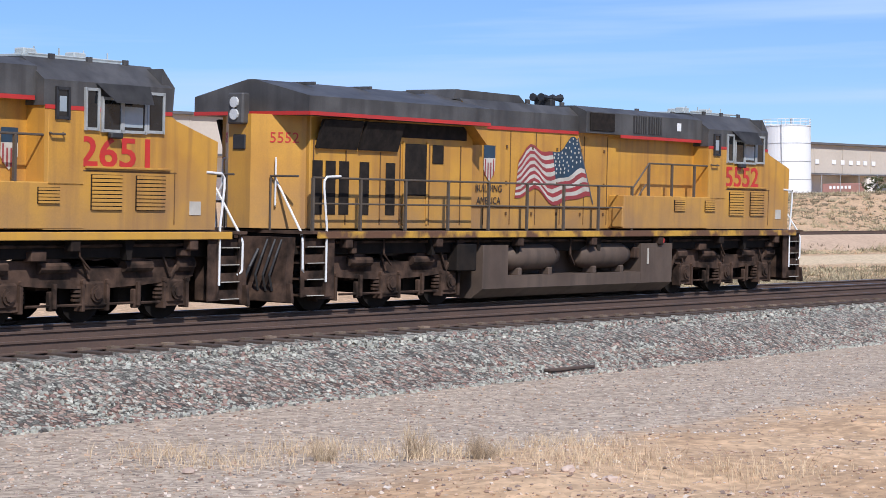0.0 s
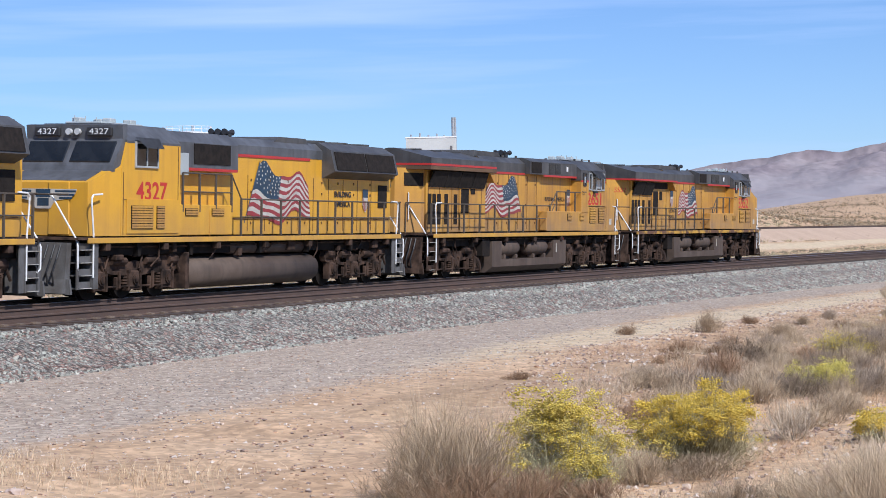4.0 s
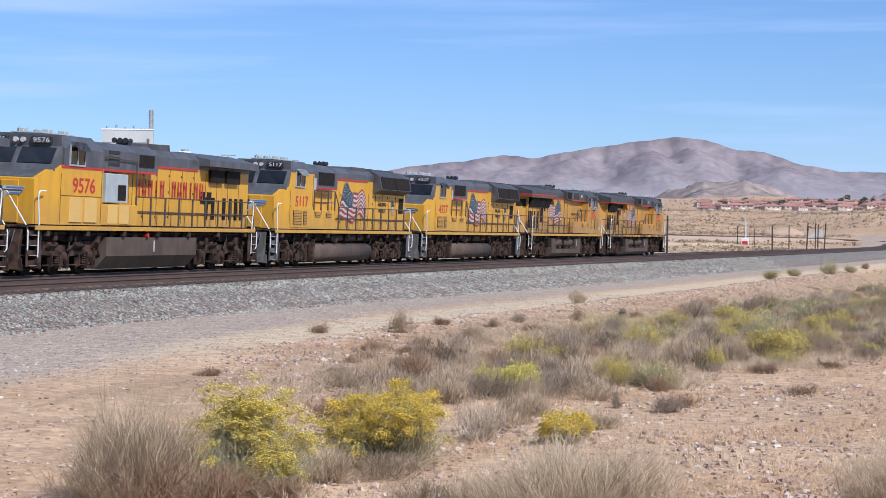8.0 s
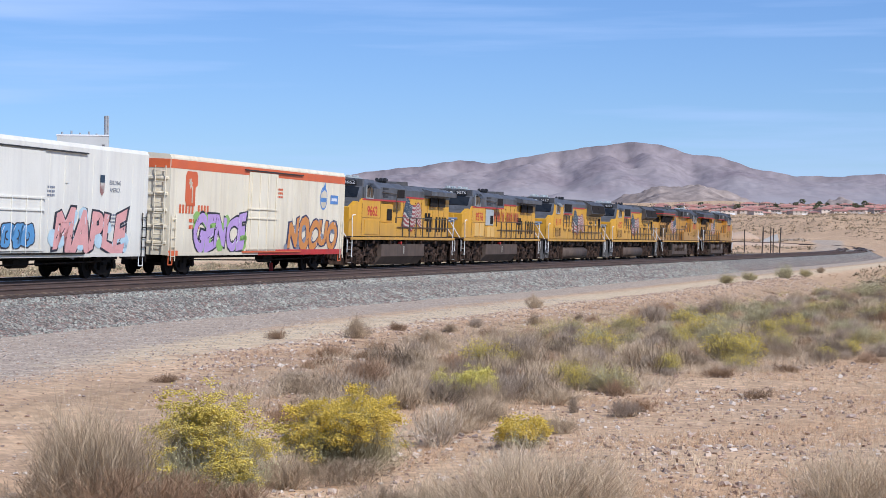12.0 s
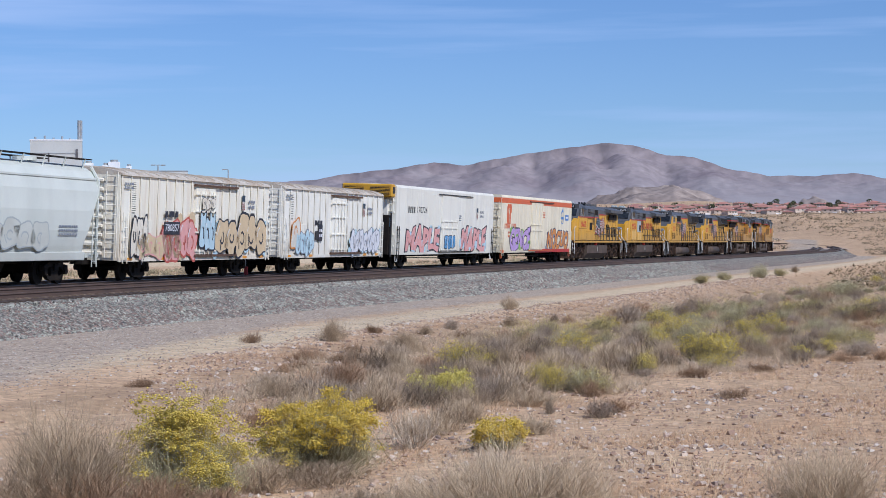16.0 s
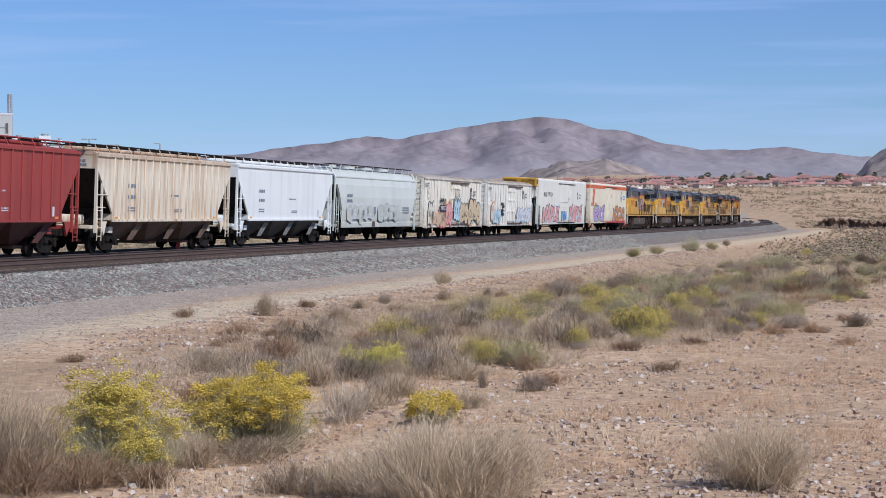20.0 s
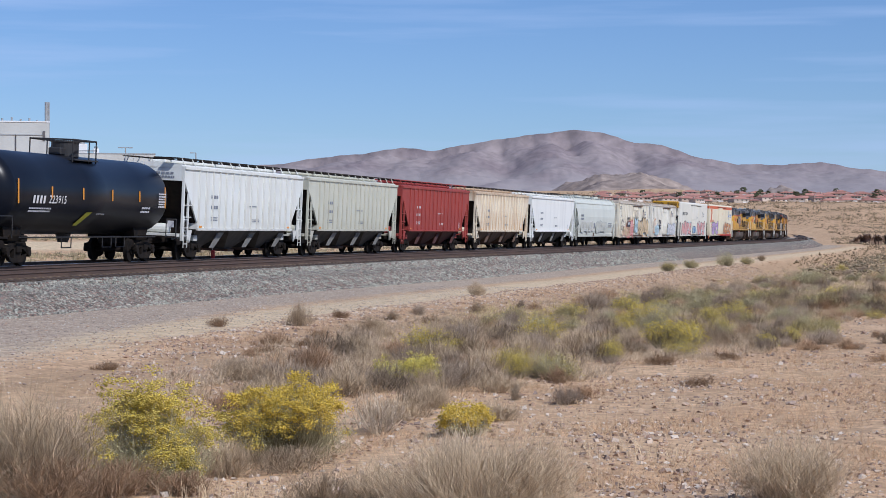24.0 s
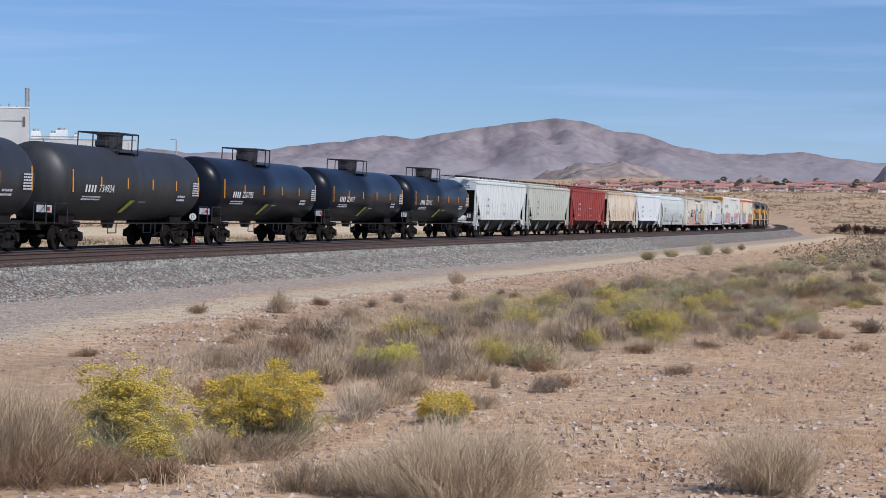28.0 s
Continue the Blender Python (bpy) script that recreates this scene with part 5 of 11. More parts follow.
        seams(hood, [X(q) for q in (10.0, 11.0, 12.0, 13.0, 14.0, 15.0)], s * 1.06, 1.75, 3.85)
        latches(hood, [X(q) for q in (10.15, 11.15, 12.15, 13.15, 14.15)], s * 1.06, (2.0, 2.7, 3.5))
        panel(hood, "door_rail", X(9.9), X(15.6), s * 1.06, 2.14, 2.17, "seam_dark", 0.03)
        # rear cabinet below the radiator
        rear = panel(eng, "cooling_cabinet", X(15.6), X(21.0), s * 0.9, 1.66, 3.95, "yellow_dull", 0.3, "", 0.02)
        for q in (18.30, 19.62) if slogan_low else (15.9, 17.15, 18.40, 19.65):
            b = box(B(), X(q + 0.61), s * 1.25, 3.58, 1.2, 0.05, 0.60)
            box(b, X(q + 1.24), s * 1.26, 3.58, 0.05, 0.07, 0.60)
            bmesh.ops.rotate(b, verts=b.verts, cent=(X(q + 0.61), s * 1.22, 3.30), matrix=Matrix.Rotation(radians(-18 * s), 3, "X"))
            part("radiator_screen", b, "mesh_grille", rear)
            part("screen_sill", box(B(), X(q + 0.61), s * 1.225, 3.27, 1.26, 0.06, 0.04), "yellow_dull", rear)
        # the roof overhang's shadow, added as a strip in the dark screen colour
        part("shadow_recess", box(B(), X(17.0), s * 1.195, 3.72, 2.3, 0.03, 0.3), "mesh_grille", rear, "dark band drawing the shade under the roof")
        for q in (20.62, 20.22, 19.8, 19.16, 18.31):
            panel(rear, "mesh_door", X(q), X(q + 0.31), s * 1.2, 1.95, 3.03, "mesh_grille", 0.015)
        panel(rear, "large_grille", X(17.26), X(18.01), s * 1.2, 2.36, 3.45, "mesh_grille", 0.02)
        panel(rear, "small_grille", X(16.67), X(17.05), s * 1.2, 3.05, 3.45, "mesh_grille", 0.02)
        panel(rear, "door_frame", X(17.2), X(17.26), s * 1.2, 1.75, 3.5, "yellow_dull", 0.03)
        panel(rear, "door_frame", X(18.01), X(18.07), s * 1.2, 1.75, 3.5, "yellow_dull", 0.03)
        for q in (16.05, 17.15, 18.15, 18.8, 19.9, 20.9):
            part("door_seam", box(B(), X(q), s * 1.205, 2.6, 0.03, 0.016, 1.7), "seam_dark", rear)
    rad = part("radiator_roof", prism(B(), [(-1.55, 3.90), (-1.55, 4.28), (-0.1, 4.62), (0.1, 4.62), (1.55, 4.28), (1.55, 3.90)], X(21.45), X(15.45), "x"), "roof_grey", eng, "wide overhanging grey radiator roof")
    zs = 3.94 if slogan_low else 4.05
    for s in (-1, 1):
        part("stripe", box(B(), X(18.45), s * 1.556, zs, 6.0, 0.014, 0.075), "red", rad)
        part("bracket", prism(B(), [(X(15.5), 3.90), (X(16.0), 3.90), (X(15.5), 3.5)], s * 1.10, s * 1.5, "y"), "yellow_dull", rad)
    part("stripe", box(B(), X(21.46), 0, zs, 0.014, 3.1, 0.075), "red", rad)
    if not slogan_low:
        part("fascia", box(B(), X(18.45), 0, 3.93, 6.04, 3.13, 0.13, 0.01), "fascia_brown", rad, "brown lower edge of the radiator roof")
        part("end_plate", box(B(), X(21.47), 0.25, 4.24, 0.03, 0.8, 0.26, 0.01), "roof_grey", rad)
    for k in range(3):
        part("roof_rib", box(B(), X(16.6 + 1.8 * k), 0, 4.60, 0.05, 1.2, 0.06), "roof_grey", rad)
    # tapered end with lamps
    tail = part("hood_end", prism(B(), [(X(20.9), -1.2), (X(21.75), -0.30), (X(21.75), 0.30), (X(20.9), 1.2)], 1.66, 3.92, "z"), "yellow_dull", eng, "tapered yellow hood end")
    if slogan_low:
        part("lamp_box", box(B(), X(21.80), 0, 4.02, 0.22, 0.42, 0.62, 0.03), "roof_grey", tail)
        lamps = ((0, 3.9), (0, 4.14))
    else:
        part("lamp_box", box(B(), X(21.78), 0, 3.68, 0.18, 0.56, 0.34, 0.03), "roof_grey", tail)
        lamps = ((-0.14, 3.70), (0.14, 3.70))
    part("lamp_recess", box(B(), X(21.76), 0, 3.36, 0.04, 0.34, 0.30, 0.02), "black", tail)
    for y, z in lamps:
        part("headlight", tube(B(), (X(21.84), y, z), (X(21.95), y, z), 0.11, 12), "lamp_glass", tail)
    for s in (-1, 1):
        face = pose(X(21.325), s * 0.75, 0, 90, 0, -46.6 if s < 0 else 226.6)
        if slogan_low:
            letters("number", number, 0.30, "num_red", tail, face @ Matrix.Translation((0.04, 3.45, 0.006)))
        else:
            part("corner_vent", box(B(), 0, 0, 0, 0.72, 0.46, 0.03, 0.01), "mesh_grille", tail, "dark corner vent").matrix_basis = face @ Matrix.Translation((0.08, 3.52, 0.006))
        part("grab_rail", bars(B(), [(-0.12, 2.1, 0.01), (-0.12, 2.12, 0.07), (-0.12, 3.03, 0.07), (-0.12, 3.05, 0.01)], 0.02), "white", tail).matrix_basis = face
    horn(eng, X(15.2), 4.52)
    for s in (-1, 1):
        part("roof_rail", bars(B(), [(X(3.3), s * 0.8, 4.66), (X(5.7), s * 0.8, 4.66)], 0.02, 5), "silver", eng)
        for q in (3.5, 4.4, 5.3):
            part("lifting_lug", box(B(), X(q), s * 0.95, 4.63, 0.12, 0.05, 0.10), "roof_grey", eng)
        for q in (6.6, 8.3, 11.6, 13.0):
            part("lifting_lug", box(B(), X(q), s * 0.80, 4.57, 0.14, 0.05, 0.10), "roof_grey", eng)
    # paint
    m = on_side(X(4.2), cam_side * 1.506, 2.98)
    letters("number", number, 0.72, "num_red", eng, m, 1.75, "red road number", 0.012)
    wave_flag(eng, on_side(X(12.45 if slogan_low else 13.8), cam_side * 1.075, 2.97), 2.7 if slogan_low else 3.3, 1.36, cam_side < 0)
    if slogan_low:
        letters("slogan", "BUILDING", 0.22, "black", eng, on_side(X(14.82), cam_side * 1.08, 2.55), 0.98)
        letters("slogan", "AMERICA", 0.22, "black", eng, on_side(X(14.82), cam_side * 1.08, 2.28), 0.9)
        shield(eng, on_side(X(14.82), cam_side * 1.08, 3.12), 0.78)
    else:
        letters("slogan", "BUILDING AMERICA", 0.24, "black", eng, on_side(X(7.9), cam_side * 1.075, 2.95), 2.3)
        shield(eng, on_side(X(6.35), cam_side * 1.08, 3.02), 0.7)
    return eng


# sky light is put into the colour of these panes
M["pane_light"] = material("painted_daylight_pane", (0.34, 0.39, 0.42), (0.28, 0.33, 0.36), 2.0, 0.08, fine=10, grain=0.03)
M["num_red"] = material("red_number_paint", (0.55, 0.03, 0.02), (0.45, 0.03, 0.025), 3, 0.5, fine=30, grain=0.05)


# ---- cab front shared by the engines that run backwards ----
def safety_cab(eng, number, xf, xw, xr, zn, zg, mat_top, cam_side, paint="yellow", zr=0.0):
    """xf nose front, xw foot of the windscreen, xr back of the cab; zn nose height, zg where the grey begins."""
    zr = zr or zg     # where the grey begins on the cab side
    # nose tapers in plan towards its front
    cab = part("cab", prism(B(), [(xw + 0.05, 1.66), (xw + 0.05, zn + 0.05), (xw - 0.02 - 0.3 * (zr - zg), zr + 0.02), (xr, zr + 0.02), (xr, 1.66)], -1.5, 1.5, "y"), paint, eng, "yellow safety cab")
    bm = B()
    lo = [bm.verts.new(p) for p in ((xw, -1.5, 1.66), (xf, -1.28, 1.66), (xf, 1.28, 1.66), (xw, 1.5, 1.66))]
    hi = [bm.verts.new(p) for p in ((xw, -1.5, zn + 0.12), (xf, -1.28, zn - 0.34), (xf, 1.28, zn - 0.34), (xw, 1.5, zn + 0.12))]
    bm.faces.new(lo)
    bm.faces.new(hi[::-1])
    for i in range(4):
        bm.faces.new((lo[i], hi[i], hi[(i + 1) % 4], lo[(i + 1) % 4]))
    bmesh.ops.recalc_face_normals(bm, faces=bm.faces)
    nose = part("nose", bm, paint, cab, "tapered yellow nose")
    def nose_z(x):
        return zn + 0.12 - 0.46 * (x - xw) / (xf - xw)
    a, b = xw + 0.30, xf - 0.12
    part("nose_top", prism(B(), [(a, nose_z(a) - 0.03), (b, nose_z(b) - 0.03), (b, nose_z(b) + 0.015), (a, nose_z(a) + 0.015)], -1.15, 1.15, "y"), mat_top, cab, "grey anti-glare panel on the nose")
    part("cab_roof", prism(B(), [(-1.503, zr), (-1.503, 4.12), (-1.0, 4.56), (1.0, 4.56), (1.503, 4.12), (1.503, zr)], xr, xw - 0.22, "x"), mat_top, cab, "grey cab roof")
    part("brow", prism(B(), [(xw + 0.44, zn - 0.05), (xw + 0.36, zn + 0.12), (xw - 0.10, 4.16), (xw - 0.06, 4.52), (xw - 0.3, 4.54), (xw - 0.3, zn - 0.05)], -1.45, 1.45, "y"), mat_top, cab, "grey windscreen surround")
    t = math.atan2(0.46, 4.04 - zn)
    for y in (-0.70, 0.70):
        w = box(B(), 0, 0, 0, 0.05, 1.22, 0.66, 0.02)
        ob = part("windscreen", w, "glass", cab, "dark windscreen pane")
        ob.matrix_basis = pose(xw + 0.135, y, (zn + 4.28) / 2, 0, -math.degrees(t), 0)
    for y in (-0.78, 0.78):
        nb = part("number_board", box(B(), xw - 0.05, y, 4.34, 0.10, 0.74, 0.24, 0.02), "black", cab, "black number board with white digits")
        letters("digits", number, 0.22, "white", nb, on_end(xw + 0.004, y, 4.34), 0.58)
    for y in (-0.13, 0.13):
        part("headlight", tube(B(), (xw - 0.1, y, 4.34), (xw + 0.02, y, 4.34), 0.085, 12), "lamp_glass", cab)
    for y in (-0.9, 0.9):
        part("ditch_light", tube(B(), (xf + 0.35, y, 1.45), (xf + 0.45, y, 1.45), 0.10, 10), "lamp_glass", eng)
    part("nose_door", box(B(), xf + 0.01, 0.45 * cam_side, 2.35, 0.05, 0.62, 1.35, 0.02), paint, nose)
    grab_b = bars(B(), [(xf + 0.06, -0.95, zn - 0.55), (xf + 0.06, -0.45, zn - 0.55)], 0.018)
    part("grab_rail", grab_b, "handrail", nose)
    # winged emblem: plain shapes
    em = flat("wing_emblem", [[(-1.0, 0.16), (1.0, 0.16), (0.95, 0.05), (0.8, -0.08), (0.35, -0.14), (0.22, -0.34), (-0.22, -0.34), (-0.35, -0.14), (-0.8, -0.08), (-0.95, 0.05)]], "flag_white", nose, on_end(xf + 0.045, 0, 2.68), "white and blue winged emblem")
    flat("feathers", [rect(k * 0.66, 0.10 - 0.085 * i, 0.62 - 0.12 * i, 0.05) for i in range(3) for k in (-1, 1)], "sky_blue" if number in ("5117", "9576") else "flag_blue", em, Matrix.Translation((0, 0, 0.003)))
    flat("centre", [rect(0, 0.05, 0.44, 0.2), rect(0, -0.17, 0.34, 0.2)], "flag_blue", em, Matrix.Translation((0, 0, 0.003)))
    for s in (-1, 1):
        w0, w1 = xw - 0.62, xw - 1.75
        cab_glass(cab, w0, w1, s * 1.5, zg + 0.04, zg + 0.66, "frame_pale")
        part("window_bar", box(B(), (w0 + w1) / 2, s * 1.53, zg + 0.35, 0.05, 0.03, 0.6), "silver", cab)
        shade = B()
        quad = [shade.verts.new(p) for p in ((w0 + 0.05, s * 1.52, zg + 0.80), (w1 - 0.05, s * 1.52, zg + 0.80), (w1 + 0.12, s * 1.80, zg + 0.52), (w0 - 0.12, s * 1.80, zg + 0.52))]
        shade.faces.new(quad)
        bmesh.ops.solidify(shade, geom=shade.faces[:], thickness=0.02)
        part("sunshade", shade, "frame_pale" if number in ("5117",) else mat_top, cab, "slanting sunshade over the cab window")
        part("panel_seam", box(B(), xr + 0.12, s * 1.504, (zr + 1.7) / 2, 0.02, 0.012, zr - 1.75), "seam_dark", cab)
        part("panel_seam", box(B(), (xw + xr) / 2, s * 1.504, 2.60, abs(xw - xr) - 0.2, 0.012, 0.02), "seam_dark", cab)
        part("panel_seam", box(B(), xw - 0.05, s * 1.504, 2.5, 0.02, 0.012, 1.6), "seam_dark", cab)
        if zr == zg:
            part("stripe", box(B(), (xw + xr) / 2, s * 1.506, zg - 0.03, abs(xw - xr) - 0.1, 0.014, 0.08), "red", cab)
    roof_rack(eng, xr + 0.4, xw - 0.5, 4.57)
    return cab


def mid_engine(number, cam_side=1, emblem=True):
    """Engine with flared radiators and a rounded tank, running cab backwards."""
    h = 11.025
    eng = loco_common("locomotive", f"bright yellow and grey diesel locomotive {number} running backwards", 22.05, tank_round, (7.0, -6.9), 1.7, "yellow", cam_side, "plough_grey")

    def X(u):
        return u - h     # u from the rear
    cab = safety_cab(eng, number, X(20.5), X(19.2), X(16.2), 3.35, 3.42, "grey_light", cam_side, zr=4.06)
    for s in (-1, 1):
        d = panel(cab, "vent_panel", X(16.3), X(19.0), s * 1.5, 1.72, 2.62, "yellow", 0.03)
        louvres(d, X(17.7), X(18.8), s * 1.53, 1.85, 2.45, 9, "yellow_dull")
        louvres(d, X(17.1), X(17.5), s * 1.53, 1.85, 2.45, 9, "yellow_dull")
    hood = part("hood", prism(B(), [(-1.04, 1.66), (-1.04, 4.24), (-0.8, 4.46), (0.8, 4.46), (1.04, 4.24), (1.04, 1.66)], X(1.0), X(16.2), "x"), "yellow", eng, "yellow engine hood with doors")
    part("hood_roof", prism(B(), [(-1.055, 3.98), (-1.055, 4.25), (-0.8, 4.475), (0.8, 4.475), (1.055, 4.25), (1.055, 3.98)], X(1.0), X(12.6), "x"), "grey_light", hood, "grey upper hood")
    part("blower_housing", prism(B(), [(-1.35, 3.45), (-1.35, 4.20), (-1.0, 4.50), (1.0, 4.50), (1.35, 4.20), (1.35, 3.45)], X(12.6), X(16.25), "x"), "grey_light", hood)
    rad = part("radiator", prism(B(), [(-1.08, 3.40), (-1.50, 3.62), (-1.34, 4.28), (-0.9, 4.52), (0.9, 4.52), (1.34, 4.28), (1.50, 3.62), (1.08, 3.40)], X(1.4), X(6.4), "x"), "roof_grey", eng, "flared dark radiator section")
    part("dynamic_brake", prism(B(), [(X(7.0), 4.42), (X(7.2), 4.60), (X(9.0), 4.60), (X(9.4), 4.42)], -0.85, 0.85, "y"), "roof_grey", hood)
    for k in range(3):
        part("roof_fan", tube(B(), (X(2.2 + 1.7 * k), 0, 4.50), (X(2.2 + 1.7 * k), 0, 4.60), 0.70, 20), "roof_grey", rad)
    for s in (-1, 1):
        part("stripe", box(B(), X(10.0), s * 1.06, 3.95, 5.4, 0.014, 0.08), "red", hood)
        part("stripe", box(B(), X(14.4), s * 1.356, 3.47, 3.5, 0.014, 0.08), "red", hood)
        panel(hood, "intake_screen", X(13.1), X(15.2), s * 1.35, 3.62, 4.18, "mesh_grille", 0.03)
        panel(hood, "side_window", X(15.5), X(16.15), s * 1.35, 3.3, 3.9, "silver", 0.02)
        for a, b in ((1.6, 3.85), (3.95, 6.2)):
            q = box(B(), 0, 0, 0, b - a, 0.03, 0.58)
            ob = part("radiator_screen", q, "mesh_grille", rad)
            ob.matrix_basis = pose(X((a + b) / 2), s * 1.435, 3.95, s * 13.6, 0, 0)
        panel(hood, "dark_screen", X(1.35), X(2.05), s * 1.04, 2.5, 3.25, "mesh_grille", 0.03)
        low = part("equipment_box", box(B(), X(14.7), s * 1.26, 2.08, 3.1, 0.46, 0.84, 0.02), "yellow", eng)
        for q in (13.7, 15.2):
            louvres(low, X(q), X(q + 0.7), s * 1.49, 2.2, 2.4, 3, "yellow_dull")
        part("hatch", box(B(), X(14.5), s * 1.495, 2.0, 0.02, 0.02, 0.7), "yellow_dull", low)
        walkway_rail(eng, X(13.2), X(16.0), s * 1.47, 2.30, 1.0)
        part("handrail", bars(B(), [(X(13.2), s * 1.47, 3.36), (X(12.6), s * 1.47, 2.68)], 0.022), "handrail", eng)
        walkway_rail(eng, X(12.6), X(1.2), s * 1.47, 1.62, 1.27)
        seams(hood, [X(q) for q in (2.6, 3.7, 4.8, 5.9, 7.0, 8.1, 9.2, 10.3, 11.4, 12.4)], s * 1.04, 1.75, 3.38)
        latches(hood, [X(q) for q in (2.7, 4.0, 5.2, 6.4, 7.6, 8.8, 10.0, 11.2)], s * 1.04, (2.0, 2.9, 3.25))
        panel(hood, "door_rail", X(1.2), X(12.5), s * 1.04, 2.10, 2.13, "seam_dark", 0.03)
    part("headlight", tube(B(), (X(1.0), 0, 4.1), (X(0.92), 0, 4.1), 0.12, 12), "lamp_glass", hood)
    horn(eng, X(8.9), 4.42)
    letters("number", number, 0.68, "num_red", eng, on_side(X(17.7), cam_side * 1.506, 2.80), 1.6, "red road number", 0.012)
    wave_flag(eng, on_side(X(9.1), cam_side * 1.056, 2.85), 3.7, 1.6, cam_side < 0)
    letters("slogan", "BUILDING", 0.26, "black", eng, on_side(X(4.85), cam_side * 1.06, 2.90), 1.25, "", 0.006)
    letters("slogan", "AMERICA", 0.26, "black", eng, on_side(X(4.85), cam_side * 1.06, 2.60), 1.15, "", 0.006)
    shield(eng, on_side(X(3.1), cam_side * 1.06, 2.72), 0.75)
    return eng


def boxy_engine(number, cam_side=1, patch=True):
    """Engine with a flat winged radiator at its far end, running cab backwards."""
    h = 11.15
    eng = loco_common("locomotive", f"faded yellow and grey diesel locomotive {number} running backwards", 22.3, tank_box, (7.1, -7.1), 2.05, "yellow", cam_side)

    def X(u):
        return u - h
    cab = safety_cab(eng, number, X(20.8), X(19.4), X(16.1), 3.42, 3.55, "grey_light", cam_side)
    for s in (-1, 1):
        if patch:
            for q in (16.6, 17.75):
                panel(cab, "locker_door", X(q), X(q + 0.95), s * 1.5, 1.75, 2.55, "yellow_pale", 0.04)
        else:
            panel(cab, "locker_door", X(16.4), X(18.9), s * 1.5, 1.75, 2.5, "yellow", 0.03)
    hood = part("hood", prism(B(), [(-1.04, 1.66), (-1.04, 4.16), (-0.8, 4.40), (0.8, 4.40), (1.04, 4.16), (1.04, 1.66)], X(0.9), X(16.1), "x"), "yellow", eng, "yellow engine hood with doors")
    part("hood_roof", prism(B(), [(-1.055, 3.82), (-1.055, 4.17), (-0.8, 4.415), (0.8, 4.415), (1.055, 4.17), (1.055, 3.82)], X(0.9), X(11.2), "x"), "grey_light", hood, "grey upper hood")
    part("equipment_housing", prism(B(), [(-1.40, 3.55), (-1.40, 4.20), (-1.0, 4.46), (1.0, 4.46), (1.40, 4.20), (1.40, 3.55)], X(11.2), X(16.15), "x"), "grey_light", hood)
    part("exhaust_hump", prism(B(), [(X(8.2), 4.38), (X(8.3), 4.66), (X(10.4), 4.62), (X(10.7), 4.38)], -0.6, 0.6, "y"), "roof_grey", hood)
    rad = part("radiator_roof", prism(B(), [(-1.5, 3.98), (-1.5, 4.22), (-0.3, 4.48), (0.3, 4.48), (1.5, 4.22), (1.5, 3.98)], X(1.0), X(6.4), "x"), "grey_light", eng, "overhanging grey radiator roof")
    for s in (-1, 1):
        part("stripe", box(B(), X(9.0), s * 1.06, 3.79, 5.0, 0.014, 0.08), "red", hood)
        part("stripe", box(B(), X(13.7), s * 1.406, 3.53, 4.9, 0.014, 0.08), "red", hood)
        panel(hood, "intake_screen", X(11.6), X(12.9), s * 1.4, 3.72, 4.15, "mesh_grille", 0.03)
        for i in range(3):
            panel(hood, "vent", X(14.6), X(15.5), s * 1.4, 3.68 + i * 0.2, 3.80 + i * 0.2, "black", 0.02)
        low = part("equipment_box", box(B(), X(14.6), s * 1.27, 2.02, 3.0, 0.46, 0.72, 0.02), "yellow", eng)
        if patch:
            panel(eng, "cabinet_door", X(13.9), X(15.7), s * 1.05, 2.42, 3.42, "silver", 0.40, "silver-grey replacement cabinet door", 0.03)
            panel(eng, "door_screen", X(14.1), X(14.75), s * 1.45, 2.52, 3.05, "mesh_grille", 0.02)
            for q in (13.9, 14.85):
                panel(low, "locker_door", X(q), X(q + 0.8), s * 1.5, 1.72, 2.34, "yellow_pale", 0.02)
        else:
            panel(eng, "cabinet_door", X(13.6), X(15.9), s * 1.05, 2.40, 3.35, "yellow", 0.35, "", 0.03)
            panel(eng, "door_screen", X(13.8), X(14.7), s * 1.40, 2.50, 3.1, "mesh_grille", 0.02)
        part("handrail", bars(B(), [(X(13.2), s * 1.47, 1.66), (X(13.2), s * 1.47, 3.9), (X(15.9), s * 1.47, 3.95)], 0.022), "handrail", eng)
        walkway_rail(eng, X(13.2), X(1.3), s * 1.47, 1.62, 1.32)
        seams(hood, [X(q) for q in (2.0, 3.2, 4.4, 5.6, 6.8, 8.0, 9.2, 10.4, 11.6, 12.6)], s * 1.04, 1.75, 3.75)
        latches(hood, [X(q) for q in (6.9, 8.1, 9.3, 10.5, 11.7)], s * 1.04, (2.0, 2.9, 3.5))
        panel(hood, "door_rail", X(1.2), X(13.0), s * 1.04, 2.10, 2.13, "seam_dark", 0.03)
        for q in (2.2, 3.9):
            b = box(B(), X(q + 0.75), s * 1.16, 3.62, 1.45, 0.05, 0.5)
            part("radiator_screen", b, "mesh_grille", rad)
        for q in (1.5, 2.1, 2.7, 3.4, 4.6, 5.3):
            panel(hood, "mesh_door", X(q), X(q + 0.34), s * 1.04, 1.95, 2.8, "mesh_grille", 0.02)
        for q in (5.0, 5.65):
            panel(hood, "mesh_door", X(q), X(q + 0.45), s * 1.04, 2.55, 3.0, "mesh_grille", 0.03)
        part("rail_shadow", box(B(), X(3.7), s * 1.3, 4.0, 5.2, 0.35, 0.03), "red", rad)
    horn(eng, X(12.9), 4.44)
    letters("number", number, 0.68, "num_red", eng, on_side(X(17.6), cam_side * 1.506, 2.92), 1.75, "red road number", 0.012)
